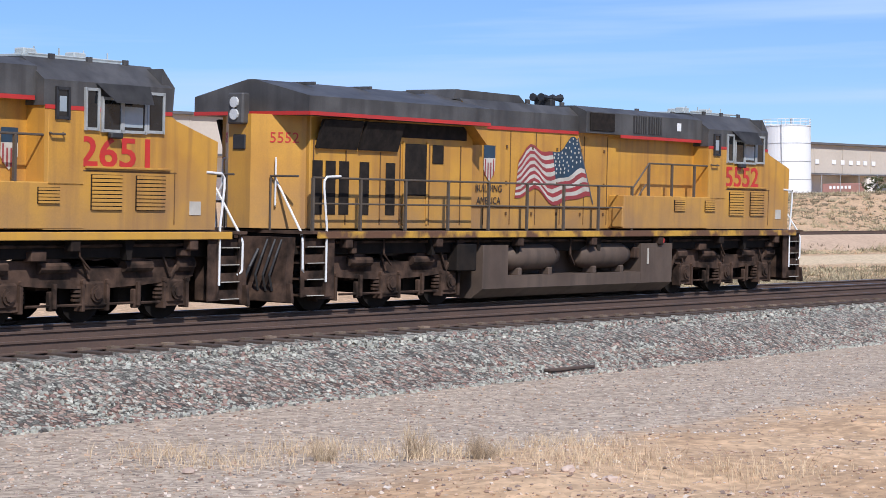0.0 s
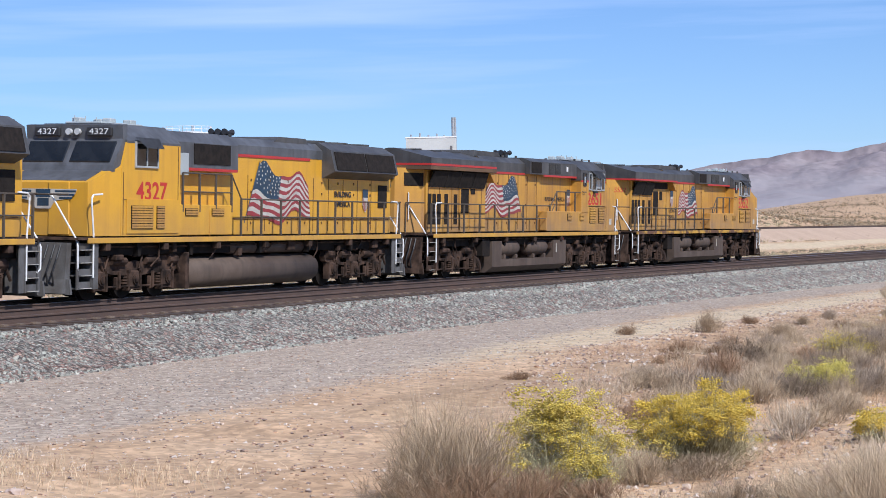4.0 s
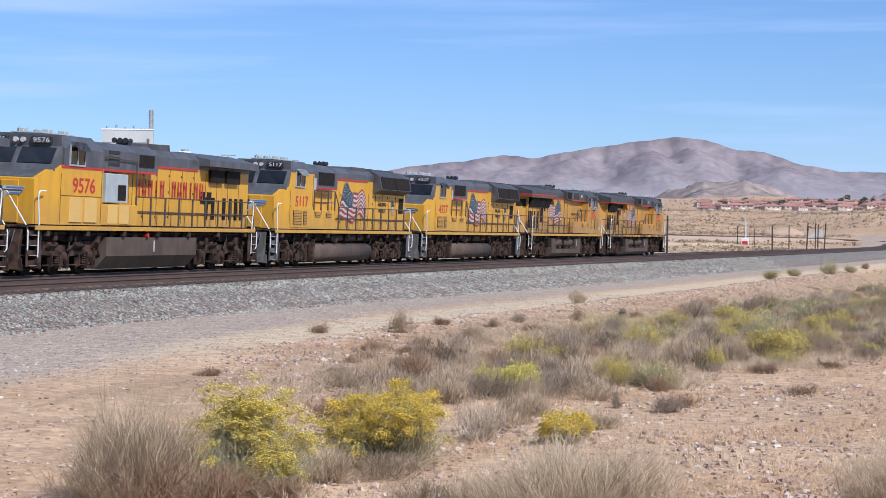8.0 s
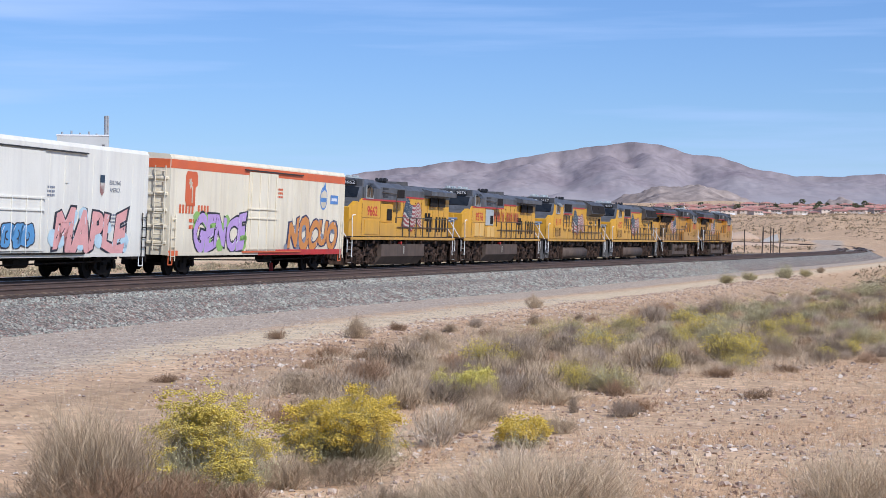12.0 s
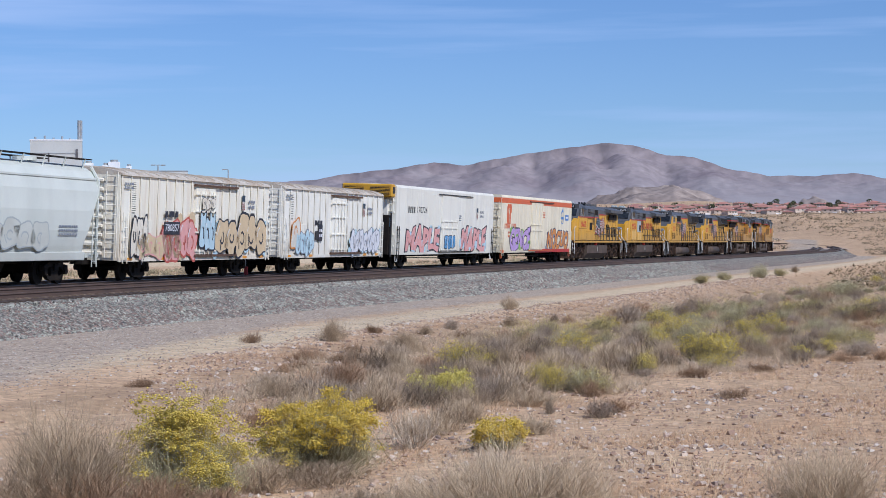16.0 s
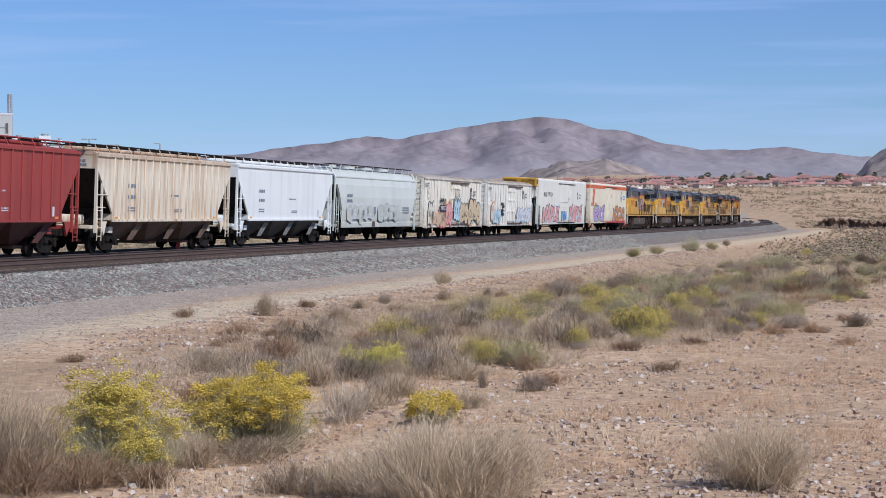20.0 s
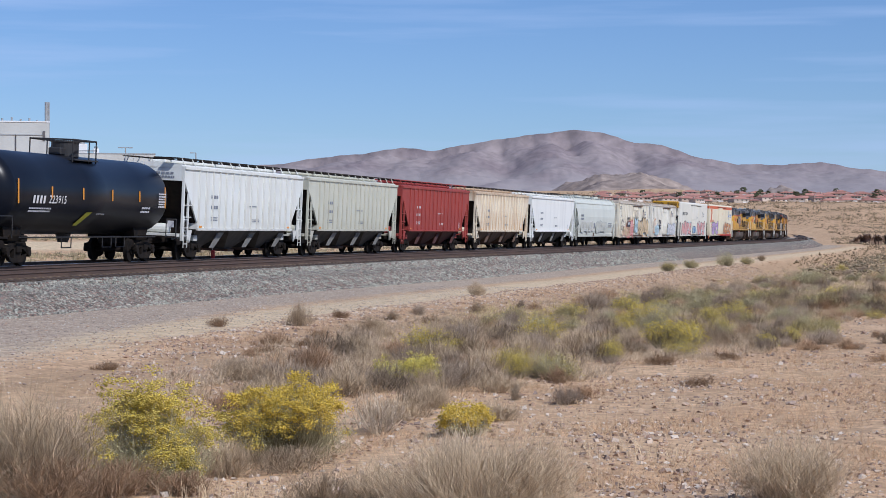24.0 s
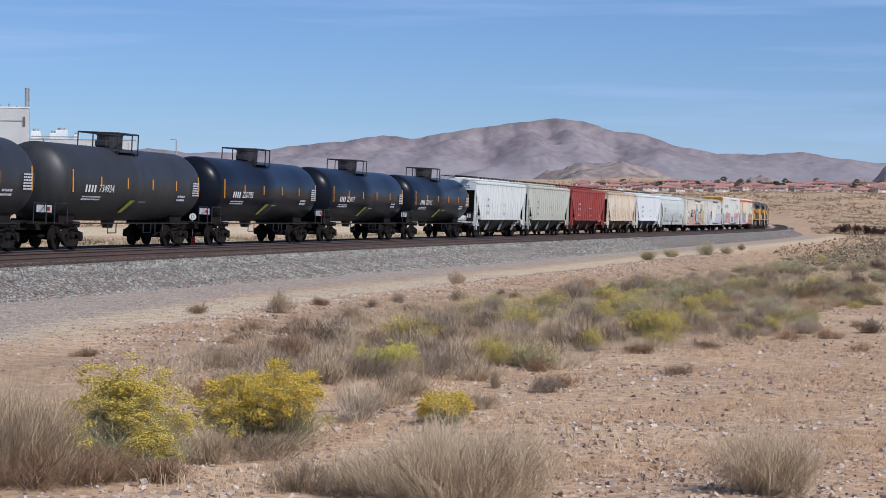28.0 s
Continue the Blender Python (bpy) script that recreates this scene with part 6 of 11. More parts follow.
    if patch:
        # the faded lettering of the owner's name: plain bars of its size
        for k in range(12):
            if k != 5:
                w = 0.17 if k not in (3, 9) else 0.05
                flat("letter_bar", [rect(-w + 0.05, 0, 0.10, 0.64), rect(w - 0.05, 0, 0.10, 0.64), rect(0, 0.12 * (-1) ** k, 2 * w, 0.10)], "num_red", eng, on_side(X(9.1) + (5.5 - k) * 0.55, cam_side * 1.07, 3.0))
    else:
        wave_flag(eng, on_side(X(8.5), cam_side * 1.056, 2.85), 3.5, 1.6, cam_side < 0)
        letters("slogan", "BUILDING AMERICA", 0.18, "black", eng, on_side(X(12.1), cam_side * 1.06, 3.0), 1.3)
    return eng


M["yellow_pale"] = material("pale_primer_yellow", (0.72, 0.45, 0.13), (0.66, 0.40, 0.12), 1.0, 0.6, fine=40, grain=0.06)

CARS = []   # thing, distance of its centre behind the front of the train, distance between trucks, running backwards
CARS.append((wide_engine("5552", -1, True), 11.15 + 0.2, 14.0, False))
CARS.append((wide_engine("2651", -1, False), 22.3 + 11.15 + 0.35, 14.0, False))
CARS.append((mid_engine("4327"), 44.6 + 11.025 + 0.8, 13.9, True))
CARS.append((mid_engine("5117"), 66.65 + 11.025 + 0.9, 13.9, True))
CARS.append((boxy_engine("9576", 1, True), 88.7 + 11.15 + 0.9, 14.2, True))
CARS.append((boxy_engine("9662", 1, False), 111.0 + 11.15 + 0.7, 14.2, True))
# ---- freight cars ----
M["cream"] = material("dirty_cream_paint", (0.800, 0.724, 0.552), (0.730, 0.650, 0.478), 0.4, 0.6, fine=25, streak=((0.45, 0.38, 0.28), 0.35, 2.5), coat=(DUST, 0.7, 1.6, 0.25), grain=0.05)
M["van_white"] = material("bright_white_van_paint", (0.800, 0.773, 0.672), (0.740, 0.709, 0.607), 0.4, 0.5, fine=25, streak=((0.5, 0.48, 0.45), 0.3, 2.5), coat=(DUST, 0.7, 1.8, 0.2), grain=0.04)
M["van_old"] = material("rust_stained_old_white_paint", (0.847, 0.812, 0.689), (0.796, 0.741, 0.600), 0.5, 0.65, fine=25, streak=((0.48, 0.30, 0.17), 0.35, 3.5), coat=((0.40, 0.26, 0.17), 0.7, 2.2, 0.2), grain=0.08)
M["van_clean"] = material("weathered_white_paint", (0.847, 0.822, 0.729), (0.785, 0.751, 0.649), 0.5, 0.6, fine=25, streak=((0.50, 0.40, 0.29), 0.3, 3.5), coat=(DUST, 0.7, 1.8, 0.25), grain=0.06)
M["hop_grey"] = material("pale_blue_grey_paint", (0.645, 0.665, 0.595), (0.565, 0.59, 0.525), 0.5, 0.55, fine=25, streak=((0.55, 0.55, 0.5), 0.35, 1.6), coat=(DUST, 0.9, 1.7, 0.2), grain=0.05)
M["hop_white"] = material("cool_white_paint", (0.86, 0.865, 0.82), (0.81, 0.815, 0.77), 0.5, 0.5, fine=25, streak=((0.5, 0.5, 0.5), 0.25, 2.0), grain=0.04)
M["hop_beige"] = material("rust_streaked_beige_paint", (0.80, 0.71, 0.55), (0.74, 0.64, 0.48), 0.5, 0.65, fine=25, streak=((0.40, 0.19, 0.07), 0.85, 4.0), coat=((0.38, 0.20, 0.09), 4.0, 3.3, 0.45), grain=0.08)
M["hop_red"] = material("faded_oxide_red_paint", (0.36, 0.055, 0.042), (0.31, 0.048, 0.038), 0.5, 0.6, fine=25, streak=((0.15, 0.03, 0.028), 0.4, 2.4), grain=0.06)
M["hop_green"] = material("pale_grey_green_paint", (0.60, 0.60, 0.50), (0.54, 0.54, 0.45), 0.5, 0.6, fine=25, streak=((0.36, 0.33, 0.25), 0.3, 2.4), coat=(DUST, 1.2, 1.9, 0.25), grain=0.05)
M["hop_light"] = material("light_grey_white_paint", (0.79, 0.805, 0.765), (0.72, 0.74, 0.695), 0.5, 0.55, fine=25, streak=((0.5, 0.42, 0.30), 0.35, 2.4), coat=(DUST, 1.2, 1.9, 0.2), grain=0.05)
M["tank_black"] = material("glossy_blue_black_tank_paint", (0.006, 0.008, 0.014), (0.009, 0.011, 0.017), 0.6, 0.3, fine=25, spec=0.16, grain=0.08)
M["tank_dull"] = material("dull_charcoal_tank_paint", (0.024, 0.025, 0.026), (0.032, 0.031, 0.030), 0.6, 0.5, fine=25, streak=((0.07, 0.065, 0.06), 0.3, 2.4), coat=((0.05, 0.043, 0.036), 1.0, 2.0, 0.2), grain=0.08)
M["wedge_yellow"] = material("sulphur_yellow_paint", (0.52, 0.50, 0.03), (0.46, 0.44, 0.04), 2, 0.5, fine=25, grain=0.05)
# grey and red bay colours hold the shade under the body
M["bay_shade"] = material("shaded_grey_bay_sheet", (0.055, 0.05, 0.045), (0.09, 0.08, 0.072), 1.2, 0.85, fine=20, streak=((0.03, 0.027, 0.025), 0.5, 2.0))
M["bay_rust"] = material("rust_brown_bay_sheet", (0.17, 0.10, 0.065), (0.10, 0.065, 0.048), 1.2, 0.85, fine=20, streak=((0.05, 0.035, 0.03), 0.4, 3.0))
M["bay_red"] = material("shaded_oxide_red_bay_sheet", (0.10, 0.028, 0.024), (0.06, 0.025, 0.022), 1.2, 0.85, fine=20)
# paler grey for bay edges that look sunlit
M["bay_lit"] = material("lit_grey_bay_edge", (0.22, 0.215, 0.20), (0.15, 0.145, 0.135), 1.2, 0.85, fine=20)
M["orange"] = material("orange_red_paint", (0.66, 0.13, 0.035), (0.6, 0.12, 0.04), 1, 0.5, fine=25, grain=0.05)
M["unit_yellow"] = material("dirty_amber_yellow_unit", (0.62, 0.34, 0.02), (0.5, 0.25, 0.02), 1, 0.5, fine=25, grain=0.08)
M["roof_dirty"] = material("rust_flecked_white_roof", (0.58, 0.53, 0.45), (0.42, 0.33, 0.24), 1.2, 0.75, fine=20, grain=0.12)
for nm, c in (("g_lilac", (0.50, 0.32, 0.62)), ("g_navy", (0.03, 0.035, 0.09)), ("g_green", (0.28, 0.48, 0.12)), ("g_orange", (0.62, 0.24, 0.05)), ("g_blue", (0.10, 0.30, 0.55)), ("g_coral", (0.74, 0.36, 0.33)),
              ("g_black", (0.02, 0.02, 0.03)), ("g_sky", (0.50, 0.66, 0.72)), ("g_white", (0.72, 0.72, 0.74)), ("g_grey", (0.22, 0.24, 0.28)), ("g_tan", (0.66, 0.50, 0.30)), ("g_red", (0.5, 0.10, 0.07))):
    M[nm] = material("spray_paint_" + nm[2:], c, tuple(k * 0.85 + 0.02 for k in c), 2.5, 0.6, fine=20, grain=0.08)


def stroke(a, b, w0, w1):
    d = Vector((b[0] - a[0], b[1] - a[1]))
    n = Vector((-d.y, d.x)).normalized()
    return [(a[0] + n.x * w0, a[1] + n.y * w0), (a[0] - n.x * w0, a[1] - n.y * w0), (b[0] - n.x * w1, b[1] - n.y * w1), (b[0] + n.x * w1, b[1] + n.y * w1)]


def graffiti(parent, m, w, h, n, fill, line, seed, halo=None, hollow=False, spiky=0.0):
    """Sprayed lettering past reading: fat rounded shapes that overlap, each with an outline, a hole or cut, a shade and highlights."""
    r = random.Random(seed)
    out, inn, cut, hi = [], [], [], []

    def arc(cx, cy, rx, ry, a0, a1, wd):
        k = 6
        pts = [(cx + rx * math.cos(a0 + (a1 - a0) * i / k), cy + ry * math.sin(a0 + (a1 - a0) * i / k)) for i in range(k + 1)]
        return [stroke(a, b, wd, wd * 0.9) for a, b in zip(pts, pts[1:])]
    for i in range(n):
        cx, cy = (i + 0.5) / n * w - w / 2 + r.uniform(-0.06, 0.06) * w / n, r.uniform(-0.07, 0.07) * h
        bw, bh = w / n * r.uniform(0.52, 0.66), h * r.uniform(0.40, 0.52)
        p, q, ph, lean = r.choice((2, 3, 4)), r.uniform(0.08, 0.20), r.uniform(0, 6.3), r.uniform(-0.15, 0.3)
        pts = []
        for j in range(22):
            a = j * 2 * math.pi / 22
            k = 1 + q * math.sin(p * a + ph) + 0.08 * math.sin(5 * a + 2 * ph)
            c, d = math.copysign(abs(math.cos(a)) ** 0.75, math.cos(a)), math.copysign(abs(math.sin(a)) ** 0.75, math.sin(a))
            x, y = c * k, d * k * (1 + spiky * 0.4 * (d > 0.6))
            pts.append((x + lean * y, y))
        e = 0.055 * h
        out.append([(cx + x * (bw + e), cy + y * (bh + e)) for x, y in pts])
        inn.append([(cx + x * bw, cy + y * bh) for x, y in pts])
        a = r.uniform(0, 6.3)
        cut += arc(cx + lean * 0.2 * bw, cy + r.uniform(-0.2, 0.2) * bh, bw * 0.34, bh * 0.36, a, a + r.uniform(2.5, 4.8), 0.035 * h)
        if r.random() < 0.7:
            x0 = cx + r.uniform(-0.5, 0.5) * bw
            cut.append(stroke((x0, cy - 0.75 * bh), (x0 + r.uniform(-0.3, 0.3) * bw, cy + r.uniform(-0.1, 0.3) * bh), 0.035 * h, 0.02 * h))
        hi += arc(cx, cy, bw * 0.78, bh * 0.80, 1.9 + r.uniform(0, 0.5), 2.7 + r.uniform(0, 0.4), 0.02 * h)
    g = flat("spray_painted_lettering", out, line, parent, m, "sprayed graffiti lettering past reading")
    if halo:
        sprayed_cloud(g, w, h, n, halo, r)
    flat("sprayed_fill", inn, fill, g, Matrix.Translation((0, 0, 0.0015)))
    tagged(flat("sprayed_line", cut, line, g, Matrix.Translation((0, 0, 0.0028))), kind="stuff")
    if not hollow:
        tagged(flat("sprayed_highlight", hi, "g_white", g, Matrix.Translation((0, 0, 0.004))), kind="stuff")
    return g


def sprayed_cloud(g, w, h, n, halo, r):
    hl = []
    for i in range(n * 3):
        x, y, q = r.uniform(-0.54, 0.54) * w, r.uniform(-0.45, 0.5) * h, h * r.uniform(0.12, 0.22)
        hl.append([(x + q * 1.3 * math.cos(a) * r.uniform(0.85, 1.15), y + q * math.sin(a) * r.uniform(0.85, 1.15)) for a in [j * math.pi / 7 for j in range(14)]])
    tagged(flat("sprayed_cloud", hl, halo, g, Matrix.Translation((0, 0, -0.0015))), kind="stuff")


def sprayed_word(parent, m, w, h, text, fill, line, seed, halo=None):
    """A sprayed word in fat, bent letters with an outline, a shade in a second colour and highlights."""
    r = random.Random(seed)
    n = len(text)

    def bend(ob, k):
        for v in ob.data.vertices:
            u = v.co.x / w
            v.co.y = v.co.y * (1 + 0.16 * math.sin(u * 9 + seed)) + 0.06 * h * math.sin(u * 13 + seed * 2)
            v.co.x += 0.22 * v.co.y + 0.04 * h * math.sin(v.co.y * 6 / h + u * 17)
            v.co.z *= k
        return ob
    size = h * 1.25
    g = bend(letters("spray_painted_lettering", text, size, line, parent, m, w * 1.03, "sprayed graffiti word in fat letters", 0.12 * h), 0.5)
    if halo:
        sprayed_cloud(g, w, h, n, halo, r)
    bend(letters("sprayed_fill", text, size, fill, g, Matrix.Translation((0, 0, 0.0025)), w * 0.98, "", 0.065 * h), 0.5)
    hi = []
    for i in range(n * 4):
        a = (r.uniform(-0.48, 0.48) * w, r.uniform(-0.35, 0.4) * h)
        hi.append(stroke(a, (a[0] + r.uniform(-0.1, 0.16) * h, a[1] + r.uniform(0.05, 0.2) * h), 0.018 * h, 0.008 * h))
    tagged(flat("sprayed_line", hi[::2], line, g, Matrix.Translation((0, 0, 0.005))), kind="stuff")
    tagged(flat("sprayed_highlight", hi[1::2], "g_white", g, Matrix.Translation((0, 0, 0.006))), kind="stuff")
    return g


def bars_text(parent, m, w, h, rows, mat, name="stencil"):
    """Small stencilled data too fine to read: bars."""
    polys = []
    rr = random.Random(int(w * 100 + h * 10))
    for k in range(rows):
        x, y = -w / 2, h / 2 - (k + 0.5) * h / rows
        while x < w / 2 - 0.04:
            q = rr.uniform(0.08, 0.22) * max(0.5, h / rows / 0.12)
            q = min(q, w / 2 - x)
            polys.append(rect(x + q / 2, y, q * 0.8, h / rows * 0.55))
            x += q
    return tagged(flat(name, polys, mat, parent, m), kind="stuff")


def ladder(parent, x, y, z0, z1, mat, along=True, w=0.46, n=6):
    """Side or end ladder: two stiles and rungs."""
    d = (1, 0) if along else (0, 1)
    lad = part("ladder", bars(bars(B(), [(x - d[0] * w / 2, y - d[1] * w / 2, z0), (x - d[0] * w / 2, y - d[1] * w / 2, z1)], 0.022, 5), [(x + d[0] * w / 2, y + d[1] * w / 2, z0), (x + d[0] * w / 2, y + d[1] * w / 2, z1)], 0.022, 5), mat, parent)
    for i in range(n):
        z = z0 + (i + 0.5) * (z1 - z0) / n
        part("rung", bars(B(), [(x - d[0] * w / 2, y - d[1] * w / 2, z), (x + d[0] * w / 2, y + d[1] * w / 2, z)], 0.02, 5), mat, lad)
    return lad


def underframe(car, L, base, depth=0.35, z=0.85):
    part("centre_sill", box(B(), 0, 0, z - 0.05, L + 0.9, 0.5, depth), "under", car)
    for x in (-base / 2, base / 2):
        freight_truck(car, x)
        part("bolster", box(B(), x, 0, z, 0.4, 2.7, 0.25, 0.02), "under", car)
    coupler(car, L / 2 + 1.05, True, "under")
    coupler(car, -L / 2 - 1.05, False, "under")


def smooth_van(label, L, top, mat, base, door, kind, group="freight cars behind the engines"):
    """Insulated van with smooth sides and one plug door."""
    car = tagged(new("refrigerator_car"), label, "freight car", group)
    body = part("body", prism(B(), [(-1.54, 0.82), (-1.54, top - 0.18), (-1.46, top - 0.04), (0, top + 0.02), (1.46, top - 0.04), (1.54, top - 0.18), (1.54, 0.82)], -L / 2, L / 2, "x"), mat, car, "smooth insulated body")
    underframe(car, L, base)
    part("side_rib_band", box(B(), 0, -1.545, 0.86, L, 0.03, 0.12), mat, car)
    for s in (-1, 1):
        d = panel(car, "plug_door", door[0], door[1], s * 1.54, 0.95, top - 0.42, mat, 0.045, "flush plug door with locking bars", 0.01)
        x0, x1 = min(door), max(door)
        for z in (1.05, 2.35, 2.75):
            part("door_bar", box(B(), (x0 + x1) / 2, s * 1.60, z, x1 - x0 + 0.2, 0.05, 0.05), mat, d)
        for k in np.linspace(x0 + 0.25, x1 - 0.25, 4):
            part("lock_rod", bars(B(), [(float(k), s * 1.605, 0.95), (float(k), s * 1.605, top - 0.5 if kind == "cream" else 2.8)], 0.022, 6), mat, d)
        part("door_track", box(B(), (x0 + x1) / 2 + 1.4, s * 1.585, top - 0.36, (x1 - x0) * 2.1, 0.07, 0.05), "black", car)
        part("door_rail", box(B(), (x0 + x1) / 2 + 1.4, s * 1.585, 0.93, (x1 - x0) * 2.1, 0.07, 0.06), "orange" if kind == "cream" else "under", car)
        for e in (-1, 1):
            ladder(car, e * (L / 2 - 0.35), s * 1.60, 0.6, 2.4, "cream" if kind == "cream" else "under", True, 0.42, 5)
            part("sill_step", bars(B(), [(e * (L / 2 - 0.15), s * 1.5, 0.85), (e * (L / 2 - 0.15), s * 1.5, 0.45), (e * (L / 2 - 0.55), s * 1.5, 0.45), (e * (L / 2 - 0.55), s * 1.5, 0.85)], 0.02, 5), "orange" if kind == "cream" else "white", car)
    for e in (-1, 1):
        for k in range(5):
            part("end_rib", box(B(), e * (L / 2 + 0.03), 0, 1.3 + k * 0.62, 0.07, 2.9, 0.12, 0.02), mat, car)
        ladder(car, e * (L / 2 + 0.1), -1.15, 1.0, top - 0.5, mat, False, 0.42, 8)
    part("brake_pipe", bars(B(), [(-L / 2 + 3, -1.2, 0.62), (0, -1.25, 0.55), (L / 2 - 3, -1.2, 0.62)], 0.03, 5), "under", car)
    part("air_tank", tube(B(), (1.0, -0.9, 0.62), (2.2, -0.9, 0.62), 0.2, 10), "under", car)
    return car, body


def cream_van():
    L, top = 22.45, 4.74
    h = L / 2
    car, body = smooth_van("cream insulated refrigerator car with orange stripe and graffiti", L, top, "cream", 16.8, (0.1 + 1.1, -2.45), "cream")
    Y = -1.548
    for s in (-1, 1):
        part("stripe", box(B(), 0, s * 1.542, 4.34, L, 0.012, 0.34), "orange", car, "orange stripe under the eaves")
        part("red_sill", box(B(), 5.0, s * 1.55, 0.90, 12.0, 0.03, 0.24), "red", car)
        part("red_corner", box(B(), -h + 0.5, s * 1.55, 0.90, 0.9, 0.03, 0.2), "orange", car)
    for e in (-1, 1):
        part("end_stripe", box(B(), e * (h + 0.004), 0, 4.34, 0.02, 3.0, 0.34), "orange", car)
    # badge and name in the owner's orange, as plain shapes
    b = flat("square_badge", [[(-0.62, 0.5), (-0.45, 0.68), (0.55, 0.68), (0.68, 0.5), (0.68, 0.15), (0.45, 0.05), (0.45, -0.68), (-0.45, -0.68), (-0.62, -0.45)]], "orange", car, on_side(-h + 2.15, Y, 3.42), "orange square badge")
    flat("white_cut", [stroke((-0.25, 0.22), (0.1, 0.22), 0.05, 0.05), stroke((-0.08, 0.4), (-0.08, 0.0), 0.05, 0.05), stroke((-0.22, 0.36), (0.06, 0.06), 0.04, 0.04), stroke((0.12, 0.1), (0.12, -0.55), 0.05, 0.05)], "cream", b, Matrix.Translation((0, 0, 0.003)))
    flat("owner_name_bars", [rect(x, 0, 0.2, 0.34) for x in np.arange(-1.55, 1.6, 0.33) if abs(x - 0.1) > 0.12], "orange", car, on_side(-h + 2.6, Y, 2.62))
    bars_text(car, on_side(-h + 2.6, Y, 2.05), 1.2, 0.5, 2, "orange")
    bars_text(car, on_side(1.6, Y, 3.5), 0.8, 0.5, 3, "orange")
    ring = [(0.55 * math.cos(a), 0.55 * math.sin(a)) for a in [i * math.pi / 12 for i in range(24)]]
    c = flat("round_badge", [ring], "sky_blue", car, on_side(h - 3.3, Y, 3.42), "round blue badge with a peak")
    flat("badge_field", [[(x * 0.86, y * 0.86) for x, y in ring]], "cream", c, Matrix.Translation((0, 0, 0.002)))
    flat("badge_peak", [[(-0.45, 0.2), (0.15, 0.75), (0.35, 0.3), (0.1, 0.4)], rect(0, -0.08, 0.85, 0.2)], "sky_blue", c, Matrix.Translation((0, 0, 0.004)))
    flat("blue_label", [rect(0, 0, 1.2, 0.42)], "sky_blue", car, on_side(h - 1.65, Y, 3.38))
    flat("blue_label_bar", [rect(0, 0, 0.9, 0.14)], "g_white", car, on_side(h - 1.65, Y - 0.004, 3.38))
    sprayed_word(car, on_side(-h + 5.5, Y - 0.004, 1.66), 6.0, 1.40, "GENCE", "g_lilac", "g_black", 4, "g_green")
    sprayed_word(car, on_side(h - 4.7, Y - 0.004, 1.64), 7.4, 1.40, "NOCUO", "g_orange", "g_navy", 9, "g_grey")
    for x in np.arange(-h + 0.6, h, 0.95):
        part("side_seam", box(B(), float(x), -1.543, 2.5, 0.02, 0.012, 3.3), "cream", car)
    return car


def white_van():
    L, top = 22.9, 4.72
    h = L / 2
    car, body = smooth_van("white insulated refrigerator car with yellow cooling unit and graffiti", L, top, "van_white", 17.2, (1.2 + 0.9, -1.75), "white")
    Y = -1.548
    # cooling unit on the rear end
    u = part("cooling_unit", box(B(), -h - 0.32, 0, 4.33, 0.62, 2.9, 0.72, 0.06), "unit_yellow", car, "amber yellow refrigeration unit")
    for y in (-0.75, 0.75):
        part("unit_grille", box(B(), -h - 0.64, y, 4.33, 0.03, 1.1, 0.44), "black", u)
        for k in range(6):
            part("grille_bar", box(B(), -h - 0.66, y, 4.14 + k * 0.075, 0.03, 1.1, 0.03), "unit_yellow", u)
    part("unit_side_grille", box(B(), -h - 0.32, -1.46, 4.36, 0.4, 0.03, 0.35), "black", u)
    part("machine_frame", box(B(), -h - 0.3, 0, 1.9, 0.5, 2.6, 2.2, 0.04), "under", car, "black machinery frame at the end")
    part("unit_panel", box(B(), -h - 0.1, 0.2, 3.4, 0.2, 2.6, 1.0, 0.03), "van_white", car)
    part("control_box", box(B(), -h - 0.35, -1.2, 2.6, 0.25, 0.3, 0.5, 0.02), "g_sky", car)
    for y in (-1.4, -0.9):
        part("frame_post", bars(B(), [(-h - 0.5, y, 0.7), (-h - 0.5, y, 3.1)], 0.05, 6), "black", car)
    letters("reporting_mark", "170724", 0.50, "black", car, on_side(-h + 5.3, Y, 3.35), 2.1)
    for x in (-0.6, -0.2, 0.2, 0.6):
        flat("mark_bar", [rect(0, 0, 0.22, 0.36)], "black", car, on_side(-h + 3.1 + x, Y, 3.35))
    shield(car, on_side(h - 4.4, Y, 3.3), 0.75)
    bars_text(car, on_side(h - 3.4, Y, 2.1), 1.6, 0.5, 4, "g_grey")
    bars_text(car, on_side(2.7, Y, 3.0), 0.6, 0.4, 3, "g_grey")
    part("hatch", box(B(), h - 7.5, -1.55, 3.55, 0.35, 0.03, 0.5), "van_white", car)
    sprayed_word(car, on_side(-h + 5.6, Y - 0.004, 1.60), 7.4, 1.40, "MAPLE", "g_coral", "g_black", 21, "g_sky")
    sprayed_word(car, on_side(h - 5.3, Y - 0.004, 1.60), 6.4, 1.45, "MAPLE", "g_coral", "g_black", 22, "g_sky")
    letters("slogan", "BUILDING", 0.22, "g_grey", car, on_side(h - 3.2, Y, 3.42), 1.05)
    letters("slogan", "AMERICA", 0.22, "g_grey", car, on_side(h - 3.2, Y, 3.16), 0.98)
    graffiti(car, on_side(0.1, Y - 0.055, 1.5), 2.2, 0.9, 3, "g_blue", "g_black", 25)
    for x in np.arange(-h + 0.6, h, 1.22):
        part("side_seam", box(B(), float(x), -1.543, 2.6, 0.02, 0.012, 3.4), "van_white", car)
    return car


